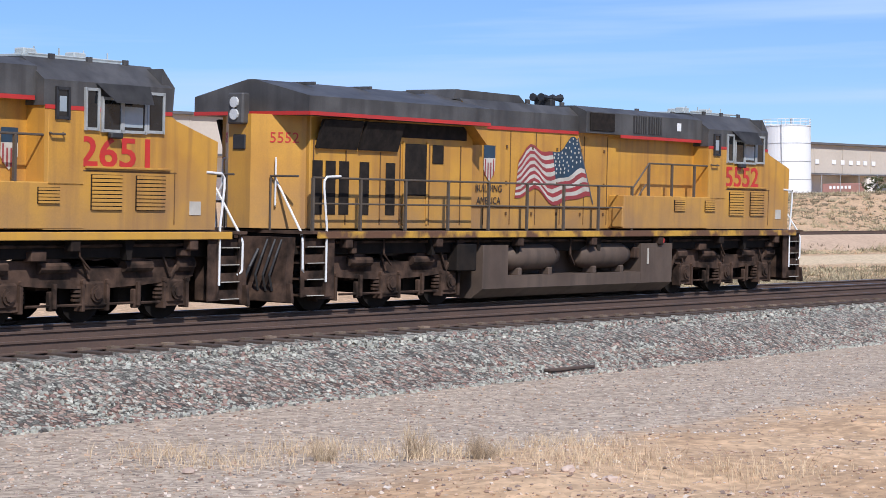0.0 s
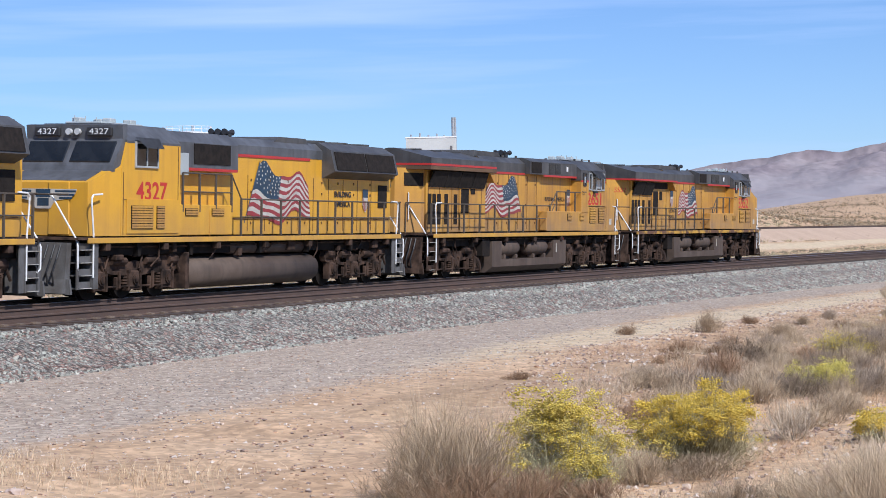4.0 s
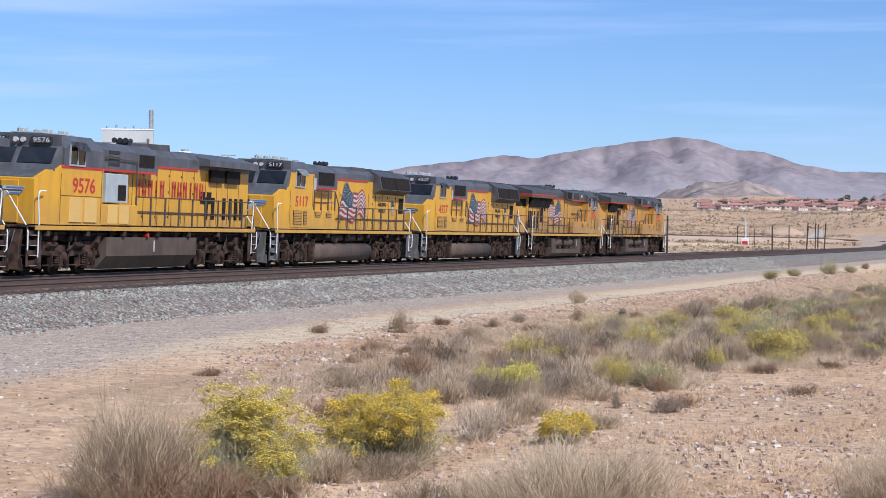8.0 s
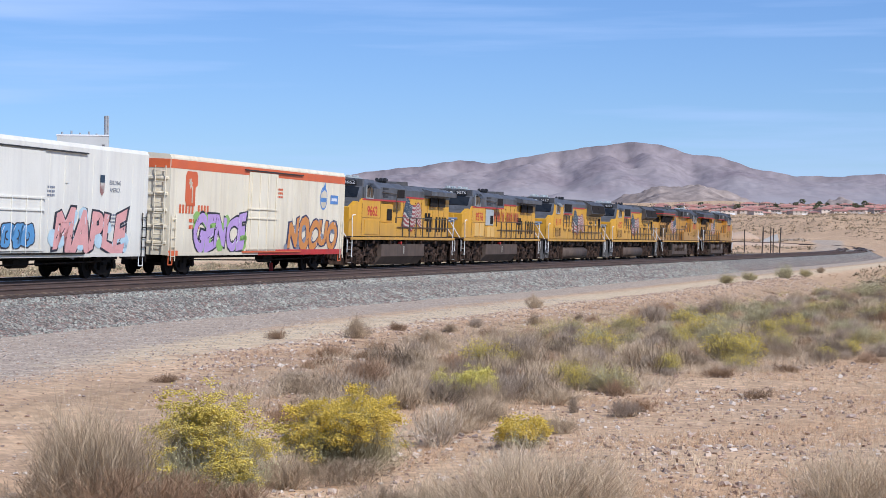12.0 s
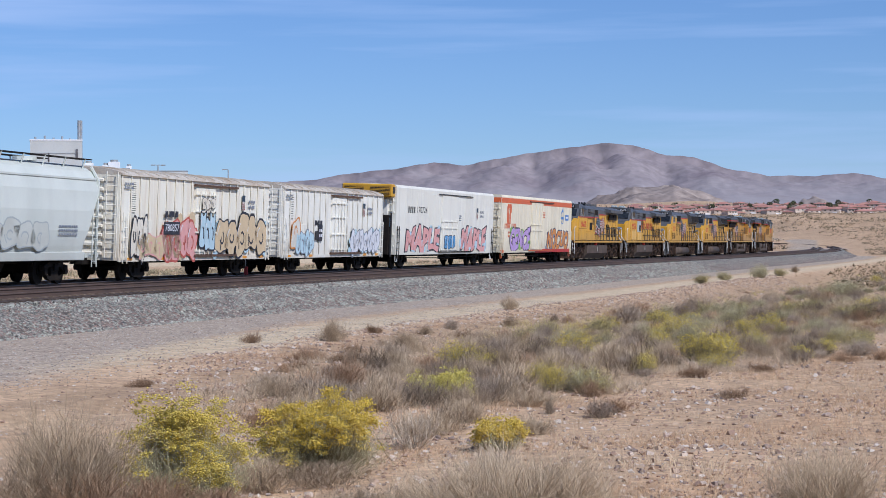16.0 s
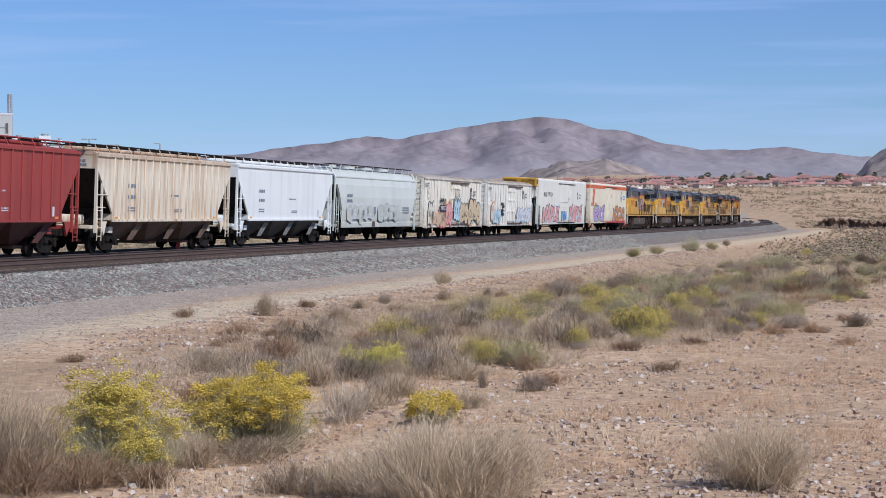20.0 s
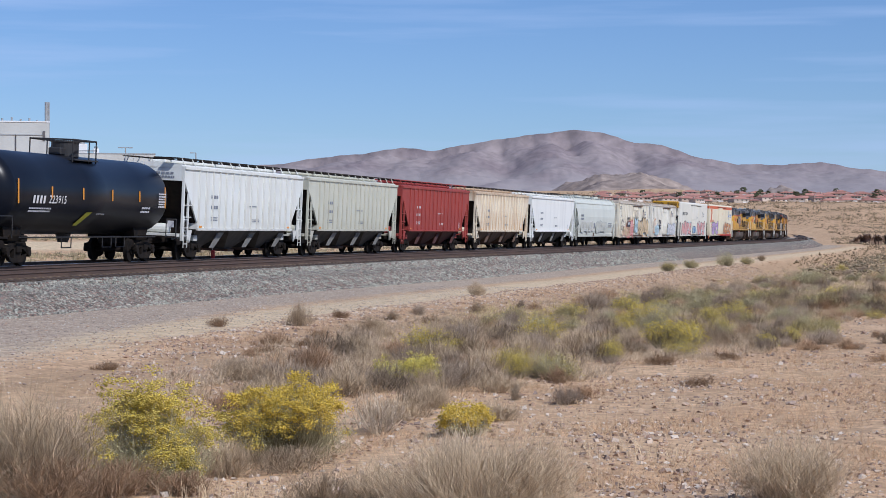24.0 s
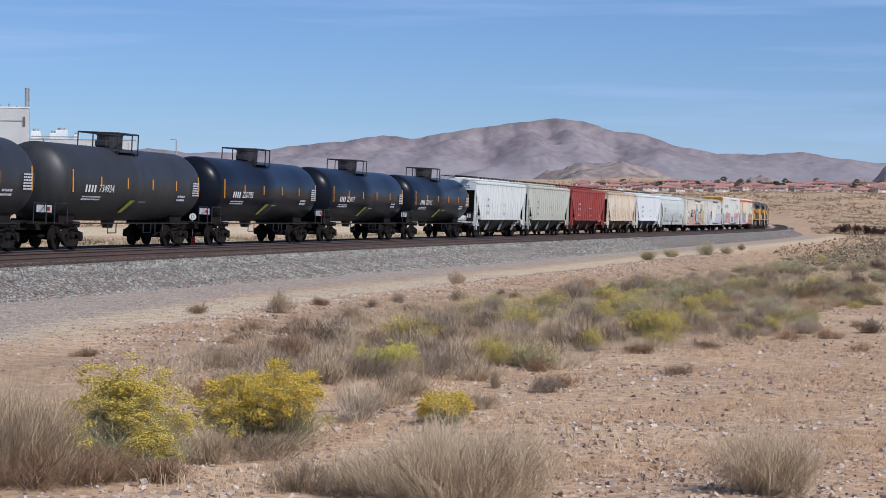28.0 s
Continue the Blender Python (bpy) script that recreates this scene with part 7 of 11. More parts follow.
def ribbed_van(label, L, mat, seed, number):
    """Older mechanical refrigerator car: outside posts, arched ribbed roof, door on a heavy frame."""
    car = tagged(new("refrigerator_car"), label, "freight car", "freight cars behind the engines")
    h, top = L / 2, 4.0
    part("body", prism(B(), [(-1.48, 0.80), (-1.48, top), (1.48, top), (1.48, 0.80)], -h, h, "x"), mat, car, "riveted steel body")
    roof = [(-1.56, top - 0.02)] + [(1.56 * math.sin(a), top + 0.26 * math.cos(a) / 1.0) for a in np.radians(np.arange(-80, 81, 20))] + [(1.56, top - 0.02)]
    rf = part("roof", prism(B(), roof, -h, h, "x"), "roof_dirty", car, "arched roof with rust-flecked ribs")
    for x in np.arange(-h + 0.6, h - 0.3, 1.05):
        o = [(y, z + 0.05) for y, z in roof[1:-1]] + [(y, z - 0.02) for y, z in roof[1:-1][::-1]]
        part("roof_rib", prism(B(), o, float(x) - 0.05, float(x) + 0.05, "x"), "roof_dirty", rf)
    underframe(car, L, L * 0.66)
    rib = None
    dx = 0.3
    for s in (-1, 1):
        for x in np.arange(-h + 0.1, h, 0.92):
            if abs(x - dx) < 1.3:
                continue
            if rib is None:
                rib = part("side_post", box(B(), 0, 0, 0, 0.09, 0.03, top - 0.9, 0.01), mat, car)
                rib.matrix_basis = pose(float(x), s * 1.515, (top + 0.85) / 2)
            else:
                share("side_post", rib, car, pose(float(x), s * 1.515, (top + 0.85) / 2))
        d = panel(car, "plug_door", dx - 1.15, dx + 1.15, s * 1.48, 1.0, top - 0.3, mat, 0.09, "plug door on outside bars", 0.01)
        for z in (1.15, 1.9, 2.75, 3.45):
            part("door_bar", box(B(), dx, s * 1.60, z, 2.5, 0.06, 0.07), mat, d)
        for k in (-0.8, -0.2, 0.3, 0.8):
            part("lock_rod", bars(B(), [(dx + k, s * 1.63, 1.0), (dx + k, s * 1.63, 3.6)], 0.025, 6), mat, d)
        part("door_track", box(B(), dx + 1.3, s * 1.56, top - 0.18, 5.2, 0.1, 0.09), "rust_part", car)
        part("door_rail", box(B(), dx + 1.3, s * 1.56, 0.95, 5.2, 0.1, 0.09), "rust_part", car)
        for e in (-1, 1):
            ladder(car, e * (h - 0.35), s * 1.60, 0.7, 2.6, mat, True, 0.42, 5)
        part("side_sill", box(B(), 0, s * 1.49, 0.84, L, 0.06, 0.16), mat, car)
        for x in (-h + 1.0, -h + 4.3, h - 3.2, h - 1.0):
            part("amber_plate", box(B(), x, s * 1.525, 0.86, 0.5, 0.02, 0.1), "amber", car)
        louvres(car, -h + 1.0, -h + 1.5, s * 1.48, 2.6, 3.75, 14, mat)
        panel(car, "machine_door", -h + 1.7, -h + 3.3, s * 1.48, 1.0, 2.35, mat, 0.06)
        panel(car, "machine_grille", -h + 4.3 + 0.6, -h + 5.5, s * 1.52, 1.6, 2.05, "black", 0.03)
    for e in (-1, 1):
        for k in range(9):
            part("end_rib", box(B(), e * (h + 0.04), 0.25, 1.05 + k * 0.34, 0.10, 2.2, 0.16, 0.04), mat, car)
        ladder(car, e * (h + 0.12), -1.2, 0.9, top + 0.1, mat, False, 0.44, 9)
    Y = -1.53
    shield(car, on_side(h - 3.6, Y, 3.15), 0.75)
    bars_text(car, on_side(h - 2.5, Y, 3.15), 0.9, 0.45, 2, "g_grey")
    bars_text(car, on_side(-h + 0.75, Y, 3.6), 0.9, 0.3, 2, "g_grey")
    return car


def hopper_side(L, slope_x, z_a, z_b, z0, z1):
    """Outline of a hopper's side sheet: the lower corners cut back."""
    h = L / 2
    return [(-h, z1), (-h, z_a), (-h + slope_x, z_b), (-h + slope_x, z0), (h - slope_x, z0), (h - slope_x, z_b), (h, z_a), (h, z1)]


def hopper(label, L, mat, base, ribs, bays=3, seed=1, dark=False, text="black", smooth=False):
    """Covered grain hopper: side sheets with cut-back corners, sloping ends in an open frame, bays below, walkway above."""
    car = tagged(new("covered_hopper"), label, "freight car", "freight cars behind the engines")
    h, z0, z1 = L / 2, 1.34, 3.92
    body = part("body", prism(B(), hopper_side(L, 1.75, 3.42, 1.62, z0, z1), -1.48, 1.48, "y"), mat, car, "cut-back side and slope sheets")
    for s in (-1, 1):
        part("side_sill", box(B(), 0, s * 1.50, z0, L - 3.5, 0.09, 0.10), mat, car)
        part("top_chord", box(B(), 0, s * 1.49, z1, L, 0.10, 0.12), mat, car)
        if ribs:
            r1 = None
            for i in range(ribs):
                x = -h + 1.85 + (L - 3.7) * i / (ribs - 1)
                if r1 is None:
                    r1 = part("rib", box(B(), 0, 0, 0, 0.10, 0.075, z1 - z0 - 0.08, 0.02), mat, car)
                    r1.matrix_basis = pose(x, s * 1.50, (z0 + z1) / 2)
                else:
                    share("rib", r1, car, pose(x, s * 1.50, (z0 + z1) / 2))
    roof = part("roof", prism(B(), [(-1.50, z1 + 0.02), (-1.30, z1 + 0.12), (0, z1 + 0.22), (1.30, z1 + 0.12), (1.50, z1 + 0.02), (1.50, z1 - 0.05), (-1.50, z1 - 0.05)], -h, h, "x"), mat, car, "shallow roof")
    part("hatch", box(B(), 0, 0, z1 + 0.27, L - 1.6, 0.62, 0.12, 0.03), mat, roof, "long trough hatch cover")
    for s in (-1, 1):
        part("running_board", box(B(), 0, s * 0.95, z1 + 0.40, L + 0.6, 0.5, 0.04), "under" if not dark else mat, car, "roof running board")
        for i in range(14):
            x = -h + 0.4 + (L - 0.8) * i / 13
            part("board_bracket", bars(B(), [(x, s * 1.36, z1 + 0.08), (x, s * 1.18, z1 + 0.40)], 0.022, 5), mat, roof)
    for k in range(6):
        part("hatch_clamp", box(B(), -h + 1.4 + (L - 2.8) * k / 5, 0, z1 + 0.40, 0.16, 0.9, 0.12, 0.02), "under", roof)
    # end frames
    for e in (-1, 1):
        xe = e * (h + 0.02)
        for s in (-1, 1):
            part("corner_post", box(B(), e * (h - 0.05), s * 1.44, 2.4, 0.12, 0.10, 3.1), mat, car)
            part("side_post", box(B(), e * (h - 0.62), s * 1.46, 2.0, 0.09, 0.08, 2.2), mat, car)
            part("grab_iron", bars(B(), [(e * (h - 0.1), s * 1.50, 2.35), (e * (h - 1.2), s * 1.50, 2.35)], 0.02, 5), mat, car)
            part("grab_iron", bars(B(), [(e * (h - 0.1), s * 1.50, 1.85), (e * (h - 0.9), s * 1.50, 1.85)], 0.02, 5), mat, car)
            ladder(car, e * (h - 0.32), s * 1.50, 0.55, 1.9, mat, True, 0.45, 4)
            part("gusset", prism(B(), [(e * (h - 1.3), 1.30), (e * (h - 0.55), 1.30), (e * (h - 1.0), 0.75)], s * 1.36, s * 1.44, "y"), mat, car)
        # added black sheet; it and the shear plate carry the recess's shade as colour
        part("slope_sheet", prism(B(), [(e * (h - 0.03), 3.36), (e * (h - 1.72), 1.63), (e * (h - 1.74), 1.60), (e * (h - 0.03), 3.33)], -1.42, 1.42, "y"), "under", car, "black sheet drawing the shade under the overhanging end")
        part("end_platform", box(B(), e * (h - 0.3), 0, 1.08, 1.2, 2.7, 0.12), mat, car)
        part("end_panel", box(B(), e * (h - 0.02), 0, 3.62, 0.06, 2.8, 0.5), mat, car)
        ladder(car, e * (h + 0.06), 1.0, 1.1, z1 + 0.3, mat, False, 0.42, 7)
        part("shear_plate", box(B(), e * (h - 1.5), 0, 1.45, 0.06, 2.4, 0.7), "under", car)
        bars_text(car, pose(e * (h + 0.03), -0.6, 3.6, 90, 0, -90 if e < 0 else 90) , 0.9, 0.32, 2, text)
        part("air_tank", tube(B(), (e * (h - 0.55), -0.7, 1.35), (e * (h - 0.55), 0.5, 1.35), 0.2, 10), mat, car)
    # bays
    n = bays
    w = (L - 3.6) / n
    for i in range(n):
        x = -(L - 3.6) / 2 + (i + 0.5) * w
        bm = B()
        top = [bm.verts.new(p) for p in ((x - w / 2, -1.40, z0), (x + w / 2, -1.40, z0), (x + w / 2, 1.40, z0), (x - w / 2, 1.40, z0))]
        low = [bm.verts.new(p) for p in ((x - 0.38, -0.55, 0.42), (x + 0.38, -0.55, 0.42), (x + 0.38, 0.55, 0.42), (x - 0.38, 0.55, 0.42))]
        bm.faces.new(top)
        bm.faces.new(low[::-1])
        for k in range(4):
            bm.faces.new((top[k], low[k], low[(k + 1) % 4], top[(k + 1) % 4]))
        bmesh.ops.recalc_face_normals(bm, faces=bm.faces)
        # the bays' shade is put into their dark sheet colour
        bay = part("hopper_bay", bm, {"hop_beige": "bay_rust", "hop_red": "bay_red"}.get(mat, "bay_shade"), car, "tapering discharge bay darkened for shade")
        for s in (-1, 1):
            # added diagonal strips; on light cars their paler grey imitates sunlit sheets
            part("slope_edge", prism(B(), [(x + 0.10, 0.52), (x + 0.62, 0.52), (x + w / 2 + 0.02, z0), (x + w / 2 - 0.85, z0)], s * 1.22, s * 1.26, "y"), {"hop_beige": "bay_rust", "hop_red": "bay_red"}.get(mat, "bay_lit"), bay)
        part("outlet_gate", box(B(), x, 0, 0.36, 0.9, 1.5, 0.12, 0.02), "rust_part", bay)
    part("centre_sill", box(B(), 0, 0, 0.85, L + 0.9, 0.4, 0.3), "under", car)
    for x in (-base / 2, base / 2):
        freight_truck(car, x)
        part("bolster", box(B(), x, 0, 0.95, 0.4, 2.5, 0.25, 0.02), mat, car)
    coupler(car, h + 0.65, True, "under")
    coupler(car, -h - 0.65, False, "under")
    # stencils
    Y, soft = -1.49, "g_grey" if text == "black" else text
    bars_text(car, on_side(-h + 3.9, Y, 2.75), 0.95, 0.26, 1, soft)
    bars_text(car, on_side(-h + 3.9, Y, 2.3), 0.95, 0.26, 1, soft)
    bars_text(car, on_side(-h + 3.9, Y, 1.8), 0.9, 0.22, 2, soft)
    bars_text(car, on_side(0.8, Y, 2.4), 1.2, 0.10, 1, soft)
    bars_text(car, on_side(1.2, Y, 1.75), 1.0, 0.16, 2, soft)
    part("consolidated_plate", box(B(), h - 2.6, -1.495, 1.68, 0.28, 0.012, 0.36), "black" if text == "black" else "g_white", car)
    for x in (-h + 2.2, h - 2.2):
        part("amber_plate", box(B(), float(x), -1.49, 1.45, 0.30, 0.02, 0.08), "amber" if text != "black" else "unit_yellow", car)
    return car


def round_hopper():
    """Rounded-side hopper, pale blue-grey."""
    L = 18.8
    h = L / 2
    car = tagged(new("covered_hopper"), "pale blue-grey round-sided covered hopper with faint graffiti", "freight car", "freight cars behind the engines")
    half = [(0.0, 4.28), (0.75, 4.22), (1.12, 4.02), (1.32, 3.72), (1.44, 3.3), (1.52, 2.6), (1.52, 1.9), (1.46, 1.35), (1.40, 0.95)]
    o = [(-y, z) for y, z in half[::-1]] + half[1:]
    bm = B()
    rows = []
    # the shell is cut back towards its lower ends
    for x, cut in ((-h, 3.3), (-h + 0.6, 2.7), (-h + 1.1, 1.9), (-h + 1.5, 0.95), (h - 1.5, 0.95), (h - 1.1, 1.9), (h - 0.6, 2.7), (h, 3.3)):
        rows.append([bm.verts.new((x, y, max(z, cut if abs(y) > 0 else z))) for y, z in o])
    for a, b in zip(rows, rows[1:]):
        for k in range(len(o) - 1):
            bm.faces.new((a[k], a[k + 1], b[k + 1], b[k]))
    bm.faces.new(rows[0][::-1])
    bm.faces.new(rows[-1])
    bmesh.ops.recalc_face_normals(bm, faces=bm.faces)
    body = part("body", bm, "hop_grey", car, "rounded pale shell")
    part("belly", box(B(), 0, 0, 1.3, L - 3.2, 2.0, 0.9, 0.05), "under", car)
    for s in (-1, 1):
        part("eaves_bead", box(B(), 0, s * 1.33, 3.74, L - 0.2, 0.06, 0.10, 0.02), "hop_grey", car)
        part("side_sill", box(B(), 0, s * 1.44, 1.0, L - 2.6, 0.08, 0.30, 0.02), "hop_grey", car)
        part("running_board", box(B(), 0, s * 0.85, 4.46, L + 0.3, 0.42, 0.04), "under", car, "dark roof running board")
        for i in range(11):
            x = -h + 0.5 + (L - 1) * i / 10
            part("board_bracket", bars(B(), [(x, s * 0.95, 4.08), (x, s * 1.05, 4.46)], 0.03, 5), "hop_grey", car)
        for e in (-1, 1):
            part("corner_post", bars(B(), [(e * (h + 0.02), s * 1.35, 0.7), (e * (h + 0.02), s * 1.38, 3.7), (e * (h - 0.05), s * 1.1, 4.2)], 0.06, 6), "hop_grey", car)
            ladder(car, e * (h - 0.35), s * 1.46, 0.6, 2.6, "hop_grey", True, 0.45, 5)
    for k in range(4):
        part("hatch", tube(B(), (-6 + k * 4, 0, 4.28), (-6 + k * 4, 0, 4.42), 0.42, 14), "hop_grey", car)
    for e in (-1, 1):
        part("end_platform", box(B(), e * (h - 0.2), 0, 1.0, 1.3, 2.6, 0.14), "hop_grey", car)
        part("shear_plate", box(B(), e * (h - 0.9), 0, 1.7, 0.06, 2.2, 1.4), "hop_grey", car)
        ladder(car, e * (h + 0.08), 0.9, 1.0, 4.1, "hop_grey", False, 0.42, 7)
    for k in range(4):
        part("outlet", prism(B(), [(-6 + k * 4 - 1.1, 0.95), (-6 + k * 4 + 1.1, 0.95), (-6 + k * 4 + 0.5, 0.40), (-6 + k * 4 - 0.5, 0.40)], -0.8, 0.8, "y"), "under", car)
    underframe(car, L - 0.4, 12.9, 0.3, 0.9)
    Y = -1.54
    bars_text(car, on_side(-h + 2.6, Y, 2.55), 1.2, 0.6, 2, "g_grey")
    graffiti(car, on_side(-h + 5.0, Y, 1.75), 5.6, 0.95, 5, "hop_grey", "g_white", 31, None, True)
    graffiti(car, on_side(2.2, Y, 1.75), 5.0, 0.95, 4, "hop_grey", "silver", 32, None, True)
    bars_text(car, on_side(h - 3.0, Y, 1.9), 1.7, 0.42, 3, "g_grey")
    part("plate", box(B(), -1.2, Y, 1.85, 0.5, 0.012, 0.45), "g_grey", car)
    part("plate", box(B(), -1.2, -1.49, 1.05, 0.6, 0.012, 0.3), "rust_part", car)
    return car


def tank_car(label, L, mat, number, group="tank cars"):
    """Tank car: a round barrel with domed heads on stub sills, a railed platform round the manway."""
    car = tagged(new("tank_car"), label, "freight car", group)
    R_, zc = 1.47, 2.56
    bm = B()
    seg, prof = 40, []
    h = L / 2
    for k in range(9):
        a = k / 8 * math.pi / 2
        prof.append((-h + 0.75 - 0.75 * math.cos(a), R_ * math.sin(a)))
    prof += [(-h + 3.5, R_), (-0.9, R_), (-0.85, R_ + 0.012), (0.85, R_ + 0.012), (0.9, R_), (h - 3.5, R_)]
    prof += [(-x, r) for x, r in prof[8::-1]]
    rows = []
    for x, r in prof:
        if r < 1e-6:
            rows.append([bm.verts.new((x, 0, zc))])
        else:
            rows.append([bm.verts.new((x, r * math.sin(2 * math.pi * i / seg), zc + r * math.cos(2 * math.pi * i / seg))) for i in range(seg)])
    for a, b in zip(rows, rows[1:]):
        for i in range(seg):
            j = (i + 1) % seg
            if len(a) == 1:
                bm.faces.new((a[0], b[j], b[i]))
            elif len(b) == 1:
                bm.faces.new((a[i], a[j], b[0]))
            else:
                bm.faces.new((a[i], a[j], b[j], b[i]))
    bmesh.ops.recalc_face_normals(bm, faces=bm.faces)
    part("barrel", bm, mat, car, "black tank barrel with domed heads", True)
    # manway and platform
    part("manway", tube(B(), (0.15, 0, zc + R_ - 0.05), (0.15, 0, zc + R_ + 0.5), 0.52, 20), "black", car)
    part("manway_lid", tube(B(), (0.15, 0, zc + R_ + 0.5), (0.15, 0, zc + R_ + 0.56), 0.56, 20), "black", car)
    part("valve_box", box(B(), -0.6, 0, zc + R_ + 0.14, 0.5, 0.5, 0.28, 0.04), "black", car)
    cage_x, cage_y, zb, zt = 1.15, 0.85, zc + R_ - 0.26, zc + R_ + 0.58
    for s in (-1, 1):
        part("platform", box(B(), 0, s * 0.72, zc + R_ - 0.16, 2.3, 0.45, 0.05), "black", car, "grated platform beside the manway")
        for x in (-cage_x, 0.45, cage_x):
            part("cage_post", bars(B(), [(x, s * cage_y, zb), (x, s * cage_y, zt)], 0.028, 6), "black", car)
        part("cage_rail", bars(B(), [(-cage_x, s * cage_y, zt), (cage_x, s * cage_y, zt)], 0.035, 6), "black", car)
    for x in (-cage_x, cage_x):
        part("cage_rail", bars(B(), [(x, -cage_y, zt), (x, cage_y, zt)], 0.03, 6), "black", car)
    for s in (-1, 1):
        if s > 0:
            ladder(car, 0.0, s * 1.56, 0.75, zc + 0.8, "black", True, 0.45, 6)
        part("running_rail", bars(B(), [(-h + 1.5, s * 1.32, 1.02), (h - 1.5, s * 1.32, 1.02)], 0.025, 5), "black", car)
        part("walk_rail", bars(B(), [(-h + 0.6, s * 1.45, 1.0), (-h + 0.6, s * 1.45, 1.75), (-h - 0.6, s * 1.45, 1.75), (-h - 0.6, s * 1.45, 1.0)], 0.022, 5), "black", car)
        part("walk_rail", bars(B(), [(h - 0.6, s * 1.45, 1.0), (h - 0.6, s * 1.45, 1.75), (h + 0.6, s * 1.45, 1.75), (h + 0.6, s * 1.45, 1.0)], 0.022, 5), "black", car)
    part("bottom_outlet", tube(B(), (0.3, 0, zc - R_ + 0.05), (0.3, 0, zc - R_ - 0.32), 0.32, 12, 0.2), "black", car)
    for x in (-2.2, 1.8, 3.2):
        part("pipe_hanger", bars(B(), [(x, -1.0, 1.0), (x, -1.0, 0.62), (x + 0.9, -1.0, 0.62), (x + 0.9, -1.0, 1.0)], 0.022, 5), "black", car)
    for e in (-1, 1):
        bm = prism(B(), [(e * (h - 3.6), 1.05), (e * (h + 0.5), 1.05), (e * (h + 0.5), 0.72), (e * (h - 3.6), 0.72)], -0.3, 0.3, "y")
        prism(bm, [(e * (h - 3.0), 1.9), (e * (h - 0.9), 1.9), (e * (h - 1.3), 1.0), (e * (h - 2.6), 1.0)], -0.85, 0.85, "y")
        part("stub_sill", bm, "under", car, "stub sill and saddle")
        part("end_platform", box(B(), e * (h + 0.15), 0, 1.02, 0.9, 2.9, 0.06), "under", car)
        part("bolster", box(B(), e * (h - 2.0), 0, 0.98, 0.5, 2.6, 0.22, 0.02), "under", car)
        freight_truck(car, e * (h - 2.0))
        coupler(car, e * (h + 1.2), e > 0, "under")
        part("placard", box(B(), e * (h + 0.62), -1.2, 1.55, 0.02, 0.27, 0.27), "g_white", car)
        part("placard_mark", box(B(), e * (h + 0.62) + e * 0.012, -1.2, 1.55, 0.01, 0.14, 0.14), "red", car)

    def at(x, z, lift=0.006):
        """Pose on the right flank of the barrel."""
        c = (z - zc) / R_
        y = -math.sqrt(max(0, 1 - c * c)) * (R_ + lift)
        tilt = math.degrees(math.asin(c))
        return pose(x, y, zc + c * (R_ + lift), 90 - tilt, 0, 0)
    for i in range(6):
        x = -h + 0.95 + (L - 1.9) * i / 5
        part("reflector", box(B(), 0, 0, 0, 0.10, 0.42 if 0 < i < 5 else 0.85, 0.012), "amber", car).matrix_basis = at(x, 2.62, 0.012)
    letters("reporting_mark", number, 0.42, "white", car, at(-h + 4.4, 2.36, 0.02), 1.55)
    for x in (-0.45, -0.15, 0.15, 0.45):
        flat("mark_bar", [rect(0, 0, 0.17, 0.28)], "white", car, at(-h + 2.75 + x, 2.36, 0.02))
    bars_text(car, at(-h + 3.0, 2.0, 0.02), 1.9, 0.22, 2, "g_white")
    bars_text(car, at(h - 3.0, 2.1, 0.02), 1.0, 0.32, 2, "g_white")
    bars_text(car, at(h - 1.35, 2.5, 0.03), 0.8, 0.62, 6, "g_white")
    bars_text(car, at(0.6, 1.9, 0.02), 0.8, 0.06, 1, "g_white")
    flat("yellow_wedge", [[(-0.5, -0.32), (-0.1, -0.32), (0.55, 0.3), (0.0, 0.3)]], "wedge_yellow", car, at(-0.9, 1.72, 0.03))
    return car


T0 = 133.3
CARS.append((cream_van(), T0 + 12.1, 16.8, False))
CARS.append((white_van(), T0 + 37.05, 17.2, False))
v1 = ribbed_van("white refrigerator car with outside posts and grey graffiti", 16.7, "van_clean", 1, "")
graffiti(v1, on_side(5.0, -1.575, 1.55), 5.2, 1.15, 7, "g_white", "g_grey", 41, "g_sky")
graffiti(v1, on_side(-5.2, -1.575, 1.5), 2.6, 1.1, 4, "g_sky", "g_grey", 42, None, True)
graffiti(v1, on_side(-6.6, -1.575, 1.9), 1.0, 1.6, 1, "van_clean", "g_orange", 45, None, True)
bars_text(v1, on_side(-3.0, -1.53, 2.45), 1.3, 0.4, 1, "g_black")
part("number_plate", box(B(), -2.7, -1.545, 1.95, 0.6, 0.02, 0.8), "g_black", v1, "black painted number panel")
bars_text(v1, on_side(-2.7, -1.562, 1.95), 0.5, 0.5, 2, "g_white")
CARS.append((v1, T0 + 59.5, 11.2, False))
v2 = ribbed_van("rust-stained white refrigerator car covered in multicoloured graffiti", 17.4, "van_old", 2, "")
graffiti(v2, on_side(4.9, -1.575, 1.70), 6.4, 1.45, 5, "g_tan", "g_black", 51, "g_sky", False, 0.4)
graffiti(v2, on_side(-2.6, -1.575, 1.65), 3.6, 1.6, 4, "g_coral", "g_red", 52, "g_tan")
graffiti(v2, on_side(-4.8, -1.575, 1.35), 4.4, 0.9, 5, "g_tan", "g_coral", 56, "g_coral")
graffiti(v2, on_side(0.3, -1.66, 1.9), 1.7, 1.5, 3, "g_sky", "g_black", 53)
